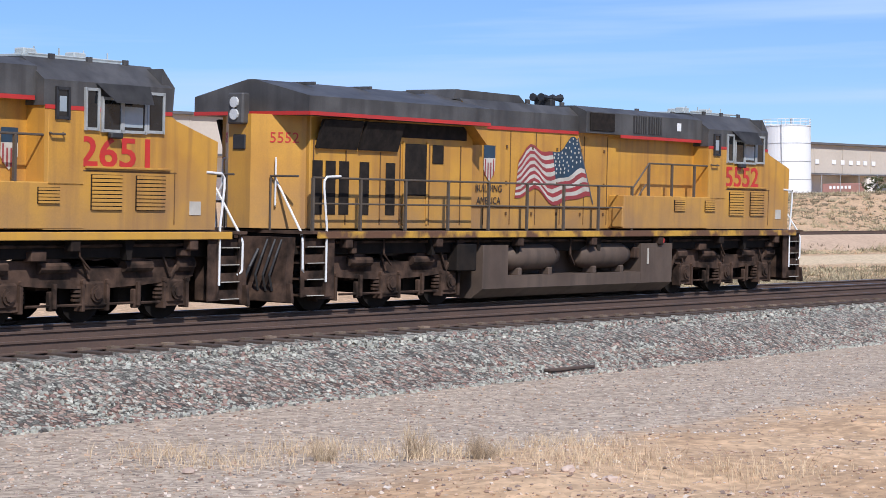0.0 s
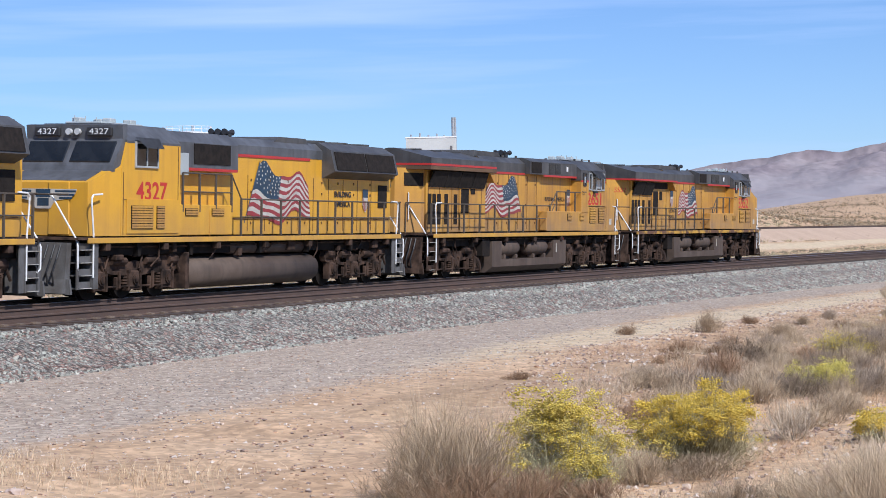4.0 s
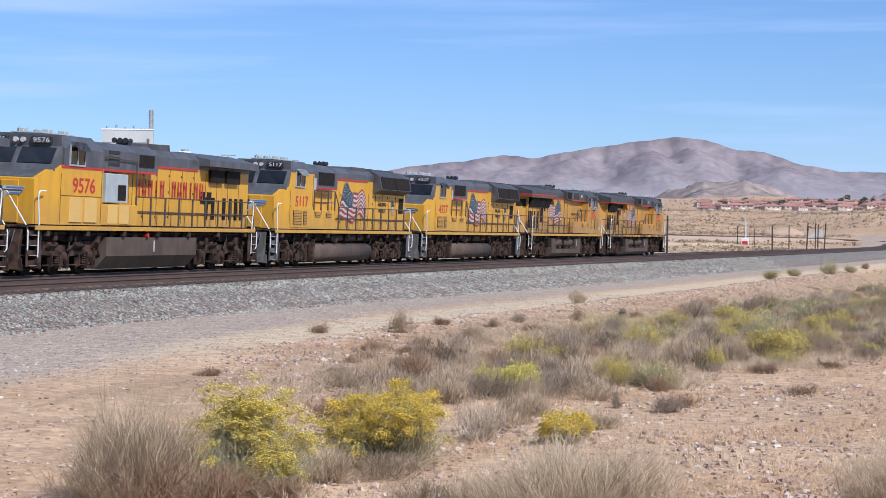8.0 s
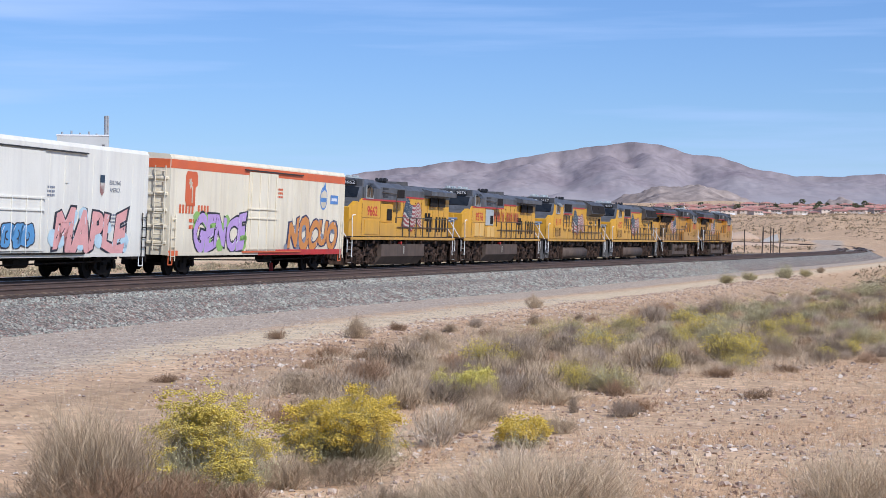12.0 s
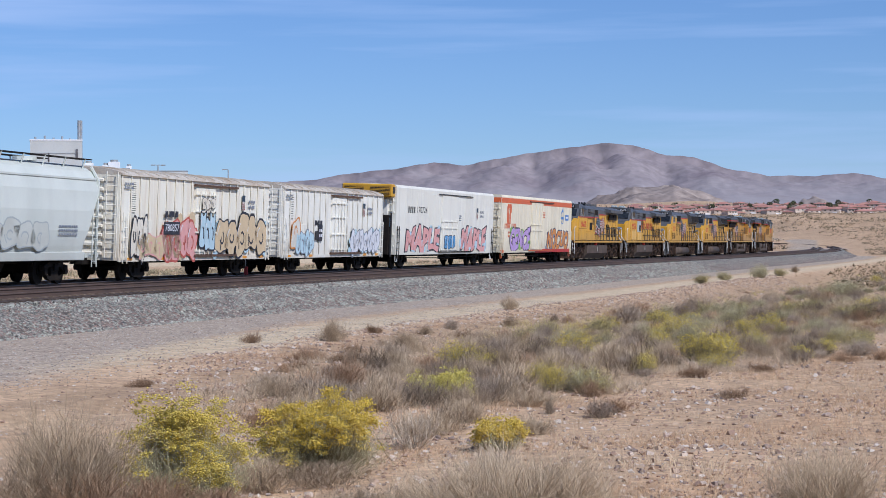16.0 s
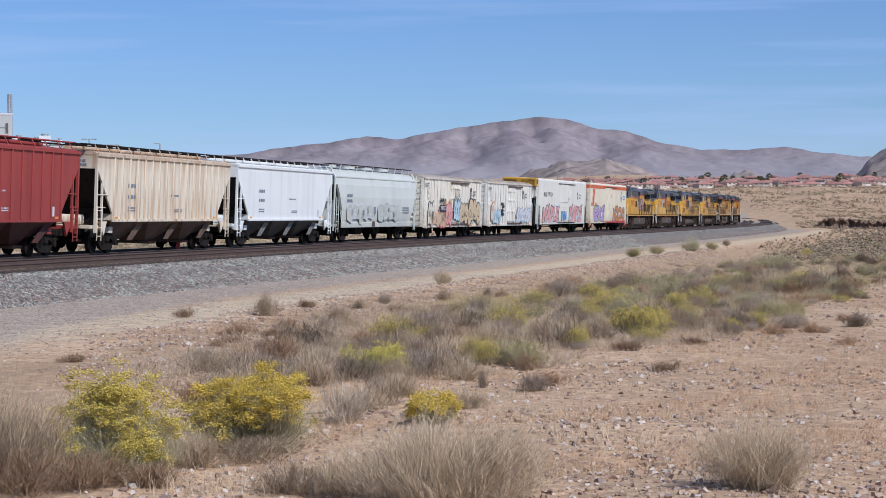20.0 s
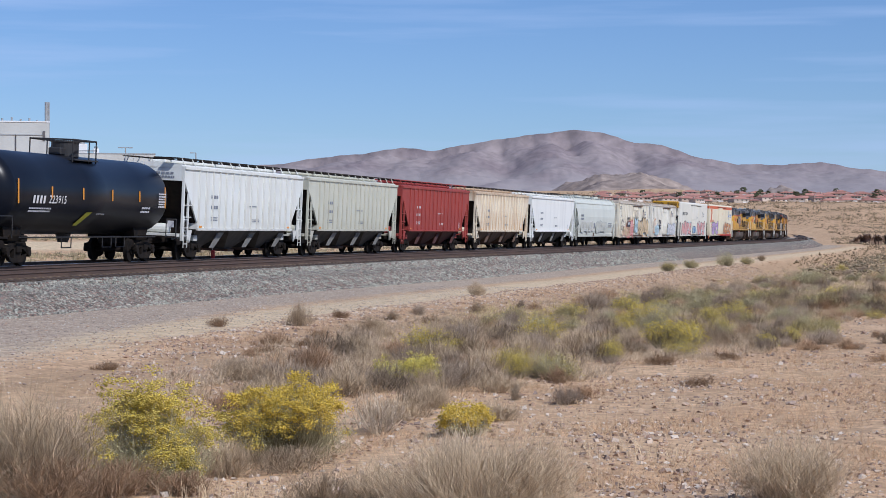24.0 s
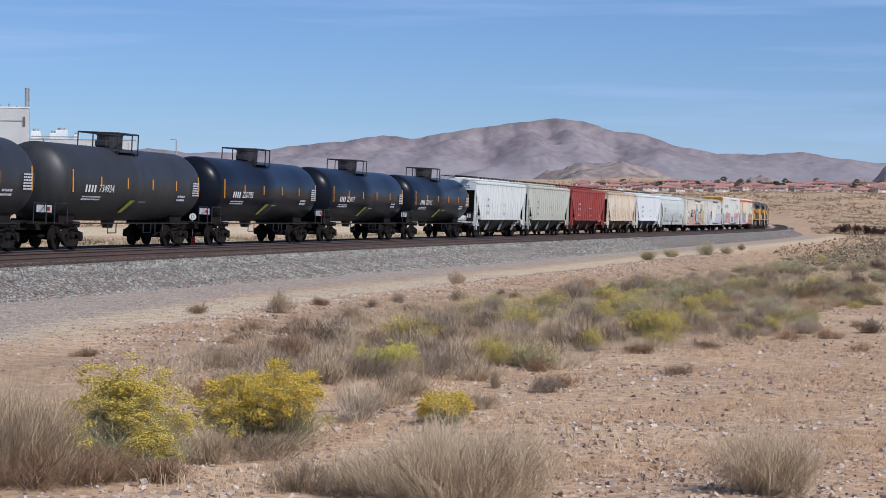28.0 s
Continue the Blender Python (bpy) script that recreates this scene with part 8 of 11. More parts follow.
graffiti(v2, on_side(-6.9, -1.575, 1.7), 1.6, 1.5, 3, "van_old", "g_black", 54, None, True)
graffiti(v2, on_side(0.4, -1.66, 3.1), 1.5, 0.5, 3, "van_old", "g_black", 57, None, True)
part("number_plate", box(B(), -3.6, -1.60, 2.05, 1.7, 0.02, 0.5), "g_black", v2, "black painted number panel")
letters("reporting_mark", "780857", 0.40, "g_white", v2, on_side(-3.6, -1.615, 2.05), 1.5)
bars_text(v2, on_side(-3.6, -1.58, 2.60), 1.5, 0.42, 1, "g_black")
CARS.append((v2, T0 + 78.6, 11.8, False))
CARS.append((round_hopper(), T0 + 98.6, 12.9, False))
for label, c, L, mat, ribs, text in (
        ("cool white smooth-sided covered hopper with dark bays", 117.4, 16.7, "hop_white", 0, "g_grey"),
        ("rust-streaked beige covered hopper with ribbed sides", 135.4, 16.9, "hop_beige", 16, "g_grey"),
        ("faded oxide-red covered hopper with ribbed sides", 154.2, 16.9, "hop_red", 15, "g_white"),
        ("pale grey-green covered hopper with ribbed sides", 172.5, 17.3, "hop_green", 17, "g_grey"),
        ("light grey covered hopper with ribbed sides", 190.7, 17.0, "hop_light", 16, "g_grey")):
    CARS.append((hopper(label, L, mat, 12.4, ribs, 3, int(c), mat == "hop_red", text), T0 + c, 12.4, False))
for label, c, L, mat, number in (
        ("glossy blue-black tank car with amber reflectors", 208.7, 16.4, "tank_black", "223915"),
        ("glossy blue-black tank car with amber reflectors", 226.8, 16.8, "tank_black", "223917"),
        ("glossy blue-black tank car with amber reflectors", 245.2, 16.6, "tank_black", "220703"),
        ("dull charcoal tank car with a seam band", 263.4, 16.2, "tank_dull", "734934"),
        ("dull charcoal tank car with a seam band", 281.6, 16.2, "tank_dull", "734930")):
    CARS.append((tank_car(label, L, mat, number), T0 + c, L - 4.0, False))


# ---- vegetation ----
for key, label, c in (("twig_grey", "dry_grey_twigs", (0.60, 0.475, 0.335)), ("twig_dry", "dry_tan_grey_twigs", (0.66, 0.53, 0.38)), ("twig_ash", "ash_grey_twigs", (0.53, 0.435, 0.345)), ("twig_dark", "dark_brown_grey_twigs", (0.36, 0.285, 0.21)),
                      ("twig_brown", "dry_brown_twigs", (0.40, 0.27, 0.175)), ("twig_rust", "rusty_dead_twigs", (0.60, 0.41, 0.265)), ("twig_pale", "bleached_tan_twigs", (0.62, 0.52, 0.41)), ("stem_green", "grey_green_stems", (0.54, 0.49, 0.31)),
                      ("grass_rust", "rusty_dry_grass", (0.66, 0.45, 0.285))):
    M[key] = material(label, (c[0] * 0.84, c[1] * 0.81, c[2] * 0.76), (c[0] * 0.60, c[1] * 0.57, c[2] * 0.53), 4.0, 0.9, fine=30, island=0.4, spec=0.2)
M["leaf_olive"] = material("dusty_olive_yellow_leaves", (0.47, 0.38, 0.13), (0.52, 0.42, 0.18), 4.0, 0.85, fine=30, island=0.3, spec=0.2)
M["leaf_sage"] = material("grey_green_leaves", (0.43, 0.385, 0.22), (0.48, 0.42, 0.26), 4.0, 0.85, fine=30, island=0.3, spec=0.2)
M["flower_pale"] = material("greenish_yellow_flower_heads", (0.66, 0.55, 0.12), (0.58, 0.50, 0.15), 6.0, 0.85, fine=40, island=0.35, spec=0.2)
M["scrub_sage"] = material("pale_sage_scrub", (0.40, 0.345, 0.22), (0.33, 0.275, 0.165), 0.5, 0.9, fine=10, island=0.35, spec=0.2)
M["scrub_mid"] = material("grey_brown_scrub", (0.36, 0.27, 0.17), (0.29, 0.22, 0.14), 0.5, 0.9, fine=10, island=0.4, spec=0.2)
M["leaf_pale"] = material("pale_grey_green_leaves", (0.52, 0.51, 0.27), (0.58, 0.54, 0.33), 4.0, 0.85, fine=30, island=0.35, spec=0.2)
M["leaf_green"] = material("dusty_dark_green_leaves", (0.085, 0.10, 0.05), (0.12, 0.125, 0.065), 4.0, 0.85, fine=30, island=0.4, spec=0.2)
M["flower"] = material("mustard_yellow_flower_heads", (0.64, 0.49, 0.085), (0.57, 0.45, 0.12), 6.0, 0.85, fine=40, island=0.28, spec=0.2)
M["flower_deep"] = material("deep_gold_flower_heads", (0.67, 0.475, 0.065), (0.59, 0.44, 0.10), 6.0, 0.85, fine=40, island=0.25, spec=0.2)
M["straw"] = material("dry_straw_grass", (0.56, 0.43, 0.28), (0.47, 0.35, 0.23), 3.0, 0.9, fine=30, island=0.35, spec=0.2)
M["pebble"] = stone_material("mixed_desert_pebbles", ((0.50, 0.36, 0.26), (0.40, 0.27, 0.18), (0.58, 0.46, 0.36), (0.33, 0.22, 0.16), (0.47, 0.34, 0.23), (0.62, 0.53, 0.44), (0.28, 0.21, 0.17)))
M["scrub_dark"] = material("dark_grey_brown_scrub", (0.24, 0.195, 0.13), (0.18, 0.15, 0.10), 0.5, 0.9, fine=10, island=0.4, spec=0.2)
M["stone"] = stone_material("crushed_mixed_ballast_stones", ((0.357, 0.360, 0.300), (0.219, 0.215, 0.181), (0.426, 0.423, 0.352), (0.288, 0.197, 0.159), (0.335, 0.336, 0.284), (0.104, 0.096, 0.085), (0.380, 0.354, 0.289), (0.254, 0.244, 0.210), (0.518, 0.499, 0.419), (0.254, 0.168, 0.141)))

OCTA = np.array([(1, 0, 0), (-1, 0, 0), (0, 1, 0), (0, -1, 0), (0, 0, 1), (0, 0, -1)], float)
OCTA_F = np.array([(0, 2, 4), (2, 1, 4), (1, 3, 4), (3, 0, 4), (2, 0, 5), (1, 2, 5), (3, 1, 5), (0, 3, 5)])


def mesh_arrays(name, verts, faces, mat):
    me = bpy.data.meshes.new(name)
    me.from_pydata(np.asarray(verts).reshape(-1, 3).tolist(), [], np.asarray(faces).tolist())
    me.materials.append(M[mat])
    me.update()
    return me


def stem_arrays(a, b, c, r0, r1):
    """Three-sided twigs from a over b to c (n x 3 arrays), tapering from radius r0 to r1."""
    n = len(a)
    rings = []
    for p, r in ((a, r0), (b, (r0 + r1) / 2), (c, r1)):
        for k in range(3):
            g = k * 2.0944
            rings.append(p + np.stack([np.cos(g) * r, np.sin(g) * r, np.zeros(n)], -1))
    v = np.stack(rings, 1)
    f = []
    for ring in (0, 3):
        for k in range(3):
            f.append((ring + k, ring + (k + 1) % 3, ring + 3 + (k + 1) % 3, ring + 3 + k))
    faces = (np.array(f)[None] + (np.arange(n) * 9)[:, None, None]).reshape(-1, 4)
    return v.reshape(-1, 3), faces


def sprig_arrays(a, c, r):
    """Three-sided pointed twigs from a to c."""
    n = len(a)
    rings = [a + np.stack([np.cos(g) * r, np.sin(g) * r, np.zeros(n)], -1) for g in (0, 2.0944, 4.1888)]
    f = (np.array(((0, 1, 3), (1, 2, 3), (2, 0, 3)))[None] + (np.arange(n) * 4)[:, None, None]).reshape(-1, 3)
    return np.stack(rings + [c], 1).reshape(-1, 3), f


def lump_arrays(centres, size, rnd, flat=0.6):
    """Small soft lumps of leaf or bloom, one eight-sided piece for each centre."""
    n = len(centres)
    v = OCTA[None] * (size[:, None, None] * rnd.uniform(0.55, 1.15, (n, 6, 3)))
    g = rnd.uniform(0, 6.28, n)
    cg, sg = np.cos(g)[:, None], np.sin(g)[:, None]
    v = np.stack([v[..., 0] * cg - v[..., 1] * sg, v[..., 0] * sg + v[..., 1] * cg, v[..., 2] * flat], -1)
    v = v + rnd.uniform(-0.25, 0.25, (n, 6, 3)) * size[:, None, None] * np.array((1, 1, flat))
    f = (OCTA_F[None] + (np.arange(n) * 6)[:, None, None]).reshape(-1, 3)
    return (v + centres[:, None]).reshape(-1, 3), f


BLOCK = np.array([(x, y, z) for z in (-1, 1) for y in (-1, 1) for x in (-1, 1)], float)
BLOCK_F = np.array([(0, 2, 3, 1), (4, 5, 7, 6), (0, 1, 5, 4), (1, 3, 7, 5), (3, 2, 6, 7), (2, 0, 4, 6)])


def pebble_arrays(centres, size, rnd, flat=0.6):
    """Broken stones: six-sided blocks with uneven corners, each turned its own way."""
    n = len(centres)
    v = BLOCK[None] * rnd.uniform(0.45, 0.95, (n, 1, 3)) + rnd.uniform(-0.28, 0.28, (n, 8, 3))
    v = v * (size[:, None, None] * 0.85)
    for i, j in ((0, 1), (1, 2), (0, 2)):
        g = rnd.uniform(0, 6.28, n) if (i, j) == (0, 1) else rnd.uniform(-0.6, 0.6, n)
        c, q = np.cos(g)[:, None], np.sin(g)[:, None]
        a, b = v[..., i] * c - v[..., j] * q, v[..., i] * q + v[..., j] * c
        v[..., i], v[..., j] = a, b
    v = v * np.array((1, 1, flat))
    f = (BLOCK_F[None] + (np.arange(n) * 8)[:, None, None]).reshape(-1, 4)
    return (v + centres[:, None]).reshape(-1, 3), f


def bush_shape(rnd, n, w, h, open_=0.0):
    """Twig paths of a shrub w wide and h high: sprays of twigs, each spray with its own lean and height, so that the outline is uneven."""
    m = 11
    sg = np.arange(m) * 2.4 + rnd.uniform(-0.4, 0.4, m)
    su = np.sqrt((np.arange(m) + 0.4) / m) * rnd.uniform(0.75, 1.08, m)
    sh = np.sqrt(np.clip(1.05 - (su * 0.9) ** 2, 0.10, 1)) * rnd.uniform(0.72, 1.06, m)
    k = rnd.randint(0, m, n)
    g, u = sg[k] + rnd.normal(0, 0.34, n), np.clip(su[k] + rnd.normal(0, 0.17, n), 0.02, 1.12)
    u = np.maximum(u, open_)
    d = np.stack([np.cos(g), np.sin(g), np.zeros(n)], -1)
    reach = u * w / 2
    tip = d * reach[:, None]
    tip[:, 2] = h * np.clip(sh[k] * rnd.normal(0.9, 0.16, n), 0.08, 1.15)
    root = d * (reach * rnd.uniform(0.03, 0.25, n))[:, None] + rnd.uniform(-0.03, 0.03, (n, 3)) * w
    root[:, 2] = -0.04
    mid = root + (tip - root) * rnd.uniform(0.4, 0.6, n)[:, None] + d * (reach * 0.12)[:, None] + rnd.normal(0, 0.03, (n, 3)) * w
    mid[:, 2] = np.maximum(mid[:, 2], 0.01)
    return root, mid, tip


def twig_mesh(rnd, n, w, h, r0, mat, forks=3, open_=0.0, tangle=0.12):
    """Main stems with short crooked twigs springing from their upper parts."""
    m = max(n // 3, 20)
    root, mid, tip = bush_shape(rnd, m, w, h, open_)
    r = np.full(m, r0 * 1.3) * rnd.uniform(0.7, 1.4, m)
    v, f = stem_arrays(root, mid, tip, r, r * 0.4)
    stems = mesh_arrays("stem", v, f, mat)
    vs, fs, off, ends = [], [], 0, [tip]
    for k in range(forks * 4):
        t = rnd.uniform(0.1, 1.0, m)[:, None]
        a = np.where(rnd.uniform(size=(m, 1)) < 0.35, root + (mid - root) * (0.4 + 0.6 * t), mid + (tip - mid) * t)
        way = tip - root
        way = way / np.linalg.norm(way, axis=1)[:, None] + rnd.normal(0, 0.6 + tangle * 2.5, (m, 3))
        ln = (rnd.uniform(0.05, 0.15, m) * (w + h) * 0.5)[:, None]
        c = a + way * ln
        c[:, 2] = np.clip(c[:, 2], 0.02, h * 1.1)
        b = (a + c) / 2 + rnd.normal(0, 0.012 * w, (m, 3))
        v, f = stem_arrays(a, b, c, r * 0.5, r * 0.22)
        vs.append(v)
        fs.append(f + off)
        off += len(v)
        if k % 4 == 0:
            ends.append(c)
    return stems, mesh_arrays("twig_spray", np.concatenate(vs), np.concatenate(fs), mat), np.concatenate(ends)


def clump_mesh(rnd, tips, size, each, mat, name, spread):
    n = len(tips)
    c = np.repeat(tips, each, 0) + rnd.normal(0, 1, (n * each, 3)) * np.array((spread, spread, spread * 0.5))
    c[:, 2] = np.maximum(c[:, 2], 0.04)
    v, f = lump_arrays(c, rnd.uniform(0.6, 1.3, n * each) * size, rnd, 0.7)
    return mesh_arrays(name, v, f, mat)


def dome_twigs(rnd, n, w, h, lobes):
    """Twig paths of a rounded shrub made of several lobes, each its own height, so that the outline is lumpy."""
    i = np.arange(lobes)
    g, q = i * 2.4 + rnd.uniform(-0.4, 0.4, lobes), 0.36 * np.sqrt((i + 0.2) / lobes) * w
    lc = np.stack([np.cos(g) * q, np.sin(g) * q], -1)
    lr, lh = w * rnd.uniform(0.13, 0.30, lobes), h * (1.06 - 1.5 * (q / w) ** 2) * rnd.uniform(0.62, 1.06, lobes)
    k = rnd.randint(0, lobes, n)
    a, u = rnd.uniform(0, 6.28, n), np.sqrt(rnd.uniform(0, 1, n))
    tip = np.zeros((n, 3))
    tip[:, :2] = lc[k] + np.stack([np.cos(a), np.sin(a)], -1) * (u * lr[k])[:, None]
    tip[:, 2] = lh[k] * np.sqrt(1 - 0.72 * u * u) * rnd.uniform(0.45, 1.1, n)
    root = np.zeros((n, 3))
    root[:, :2] = lc[k] * rnd.uniform(0.15, 0.7, n)[:, None] + (tip[:, :2] - lc[k]) * rnd.uniform(0.0, 0.4, n)[:, None] + rnd.normal(0, 0.025 * w, (n, 2))
    root[:, 2] = -0.04
    mid = root * 0.45 + tip * 0.55 + rnd.normal(0, 0.085, (n, 3)) * w
    mid[:, 2] = np.maximum(tip[:, 2] * rnd.uniform(0.4, 0.6, n), 0.02)
    return root, mid, tip


def branch_mesh(rnd, n, w, h, r0, mat, forks, lobes, wild=0.35):
    """Fine stems, the short sprigs along their upper halves, and the ends that could bear leaf or bloom."""
    root, mid, tip = dome_twigs(rnd, n, w, h, lobes)
    r = r0 * rnd.uniform(0.6, 1.4, n)
    stems = mesh_arrays("stem", *stem_arrays(root, mid, tip, r, r * 0.5), mat)
    vs, fs, off, ends = [], [], 0, [tip]
    for _ in range(forks):
        t = rnd.uniform(0.0, 0.9, n)[:, None]
        a = mid + (tip - mid) * t
        way = tip - root
        way = way / np.linalg.norm(way, axis=1)[:, None] + rnd.normal(0, wild, (n, 3)) + np.array((0, 0, 0.1))
        c = a + way * (rnd.uniform(0.08, 0.22, n) * h)[:, None]
        v, f = sprig_arrays(a, c, r * 0.75)
        vs.append(v)
        fs.append(f + off)
        off += len(v)
        ends.append(c)
    return stems, mesh_arrays("twig_spray", np.concatenate(vs), np.concatenate(fs), mat), np.concatenate(ends)


def shrub(name, label, group, seed, w, h, twigs, twig_mat, r0=0.004, forks=3, heads=None, leaves=None, lobes=7, wild=0.35):
    """A shrub: branches, and where it bears them flower heads or leaves. heads and leaves: material, share of the ends, size, pieces at an end, spread."""
    rnd = np.random.RandomState(seed)
    ob = tagged(new(name), label, "shrub", group)
    stems, sprays, tip = branch_mesh(rnd, twigs, w, h, r0, twig_mat, forks, lobes, wild)
    tagged(new("stem", stems), kind="stuff").parent = ob
    tagged(new("twig_spray", sprays), kind="stuff").parent = ob
    if heads:
        mat, share_, size, each, spread = heads
        up = tip[:, 2] / h + 0.35 * np.hypot(tip[:, 0], tip[:, 1]) / w
        patch = 0.25 * wave(tip[:, 0], tip[:, 1], w * 0.45, seed) + rnd.normal(0, 0.24, len(tip)) + up
        keep = tip[patch > np.quantile(patch, 1 - share_)]
        o = new("bloom", clump_mesh(rnd, keep, size, each, mat, "bloom", spread))
        o.parent = ob
        tagged(o, "clusters of yellow flower heads", kind="stuff")
    if leaves:
        mat, share_, size, each, spread = leaves
        keep = tip[rnd.uniform(size=len(tip)) < share_]
        o = tagged(new("foliage", clump_mesh(rnd, keep, size, each, mat, "foliage", spread)), kind="stuff")
        o.parent = ob
    return ob


def thicket(name, label, group, seed, w, h, twigs, twig_mat, r0=0.004, forks=3, open_=0.0, tangle=0.12):
    """A sprawling or tangled dead shrub of crooked bare twigs."""
    rnd = np.random.RandomState(seed)
    ob = tagged(new(name), label, "shrub", group)
    stems, sprays, _ = twig_mesh(rnd, twigs, w, h, r0, twig_mat, forks, open_, tangle)
    new("stem", stems).parent = ob
    tagged(new("twig_spray", sprays), kind="stuff").parent = ob
    return ob


def put(ob, x, y, turn=0.0, k=1.0, kz=None, sink=0.02):
    ob.matrix_basis = Matrix.Translation((x, y, gz(x, y) - sink)) @ Matrix.Rotation(turn, 4, "Z")
    ob.scale = (k, k, kz or k)
    return ob


def near_shrubs():
    """The shrubs close to the camera, each of its own growth."""
    y_label, g_label = "rabbitbrush shrub with mustard yellow flower heads on dry soil", "dry grey-brown shrub of dense fine crooked twigs"
    put(shrub("rabbitbrush", "large straggling " + y_label, "rabbitbrush shrubs", 14, 1.22, 0.84, 1300, "stem_green", 0.0026, 3, ("flower", 0.045, 0.011, 56, 0.040), ("leaf_pale", 0.6, 0.0055, 2, 0.03), 9), -2.62, 18.0, 0.4)
    put(shrub("rabbitbrush", "large round " + y_label, "rabbitbrush shrubs", 12, 1.36, 0.78, 1700, "stem_green", 0.0026, 3, ("flower_deep", 0.038, 0.011, 56, 0.040), ("leaf_pale", 0.6, 0.0055, 2, 0.03), 10), -1.50, 20.5, 1.3)
    for i, (x, y, w, h) in enumerate(((-1.98, 20.3, 0.85, 0.50), (-2.30, 17.75, 0.6, 0.40))):
        put(shrub("rabbitbrush", "low straggling " + y_label, "rabbitbrush shrubs", 71 + i, w, h, 420, "stem_green", 0.0028, 3, ("flower", 0.045, 0.0105, 34, 0.034), ("leaf_pale", 0.6, 0.0055, 2, 0.03), 5), x, y, i)
    for i, (x, y, w, h) in enumerate(((-3.20, 17.0, 1.1, 0.34), (-3.65, 17.1, 1.0, 0.3), (-2.75, 17.2, 0.9, 0.30), (-1.5, 19.7, 1.1, 0.22), (-2.2, 17.4, 0.6, 0.2), (-1.0, 17.3, 0.7, 0.26))):
        put(thicket("dry_shrub", "low tangled brown dead twigs under taller shrubs", "dry brown undergrowth", 81 + i, w, h, 420, "twig_brown" if i % 2 == 0 else "twig_grey", 0.003, 3, tangle=0.35), x, y, i)
    for i, (x, y, w, h) in enumerate(((-0.56, 29.4, 1.0, 0.45), (0.18, 22.30, 0.56, 0.32))):
        put(shrub("rabbitbrush", "low " + y_label, "rabbitbrush shrubs", 21 + i, w, h, 620, "stem_green", 0.003, 3, ("flower_pale" if i == 0 else "flower_deep", 0.085, 0.0115, 34, 0.036), ("leaf_pale", 0.5, 0.008, 2, 0.03), 6), x, y, i)
    for i, (x, y, w, h, n) in enumerate(((-3.45, 17.5, 1.30, 0.90, 2600), (0.30, 16.2, 1.75, 0.72, 4200), (2.80, 16.6, 1.00, 0.68, 1500), (-0.55, 17.0, 0.62, 0.40, 800))):
        put(shrub("dry_shrub", "large " + g_label, "dry grey shrubs", 31 + i, w, h, n // 3, "twig_grey" if i == 0 else "twig_dry", 0.0024, 10, lobes=16, wild=1.2), x, y, i * 2.0)
    for i, (x, y, w, h) in enumerate(((-2.05, 19.2, 0.7, 0.42), (-0.62, 24.6, 0.9, 0.42), (0.6, 24.6, 0.7, 0.28), (-0.2, 26.2, 0.8, 0.34))):
        put(shrub("dry_shrub", "low " + g_label, "dry grey shrubs", 41 + i, w, h, 300, "twig_grey", 0.0026, 8, wild=1.1), x, y, i * 2.0)
    for i, (x, y, w, h) in enumerate(((-0.72, 22.9, 0.74, 0.42), (0.15, 20.6, 0.5, 0.3))):
        put(thicket("twiggy_shrub", "open bleached shrub of bare pale twigs", "bleached shrubs", 51 + i, w, h, 150, "twig_pale", 0.005, 3, open_=0.15, tangle=0.25), x, y, i * 2.0)


near_shrubs()

# shrubs that stand out from the rest: kind, place, width, height
MARKED = (
    ("brown", -5.33, 48.6, 0.61, 0.29), ("grey", -3.5, 50.2, 0.90, 0.60), ("brown", -2.75, 54.1, 0.68, 0.25), ("rust", -3.44, 41.2, 0.84, 0.38), ("brown", -5.63, 34.4, 0.53, 0.19),
    ("grey", 1.2, 77.5, 0.84, 0.59), ("dark", 2.59, 71.4, 0.39, 0.39), ("olive", 14.4, 134.2, 1.4, 0.63), ("olive", 17.3, 146.0, 1.2, 0.60), ("green", 21.5, 159.0, 1.84, 1.05),
    ("olive", 24.7, 170.2, 1.22, 0.66), ("grey", 28.5, 187.3, 1.03, 0.62), ("green", 24.8, 140.3, 3.1, 1.09), ("dark", 9.68, 71.3, 1.18, 0.63), ("dark", 14.15, 86.9, 1.34, 0.72),
    ("yellow", 2.89, 36.2, 0.57, 0.36), ("yellow", 4.53, 39.9, 0.70, 0.33), ("yellow", 1.15, 32.8, 0.59, 0.38), ("olive", 1.72, 32.7, 0.98, 0.46), ("violet", -1.94, 30.1, 0.90, 0.33),
    ("grey", -0.42, 25.2, 0.76, 0.41), ("dark", 0.95, 27.7, 0.18, 0.26), ("violet", 0.42, 32.2, 0.79, 0.35), ("dark", 9.82, 45.7, 0.84, 0.38))


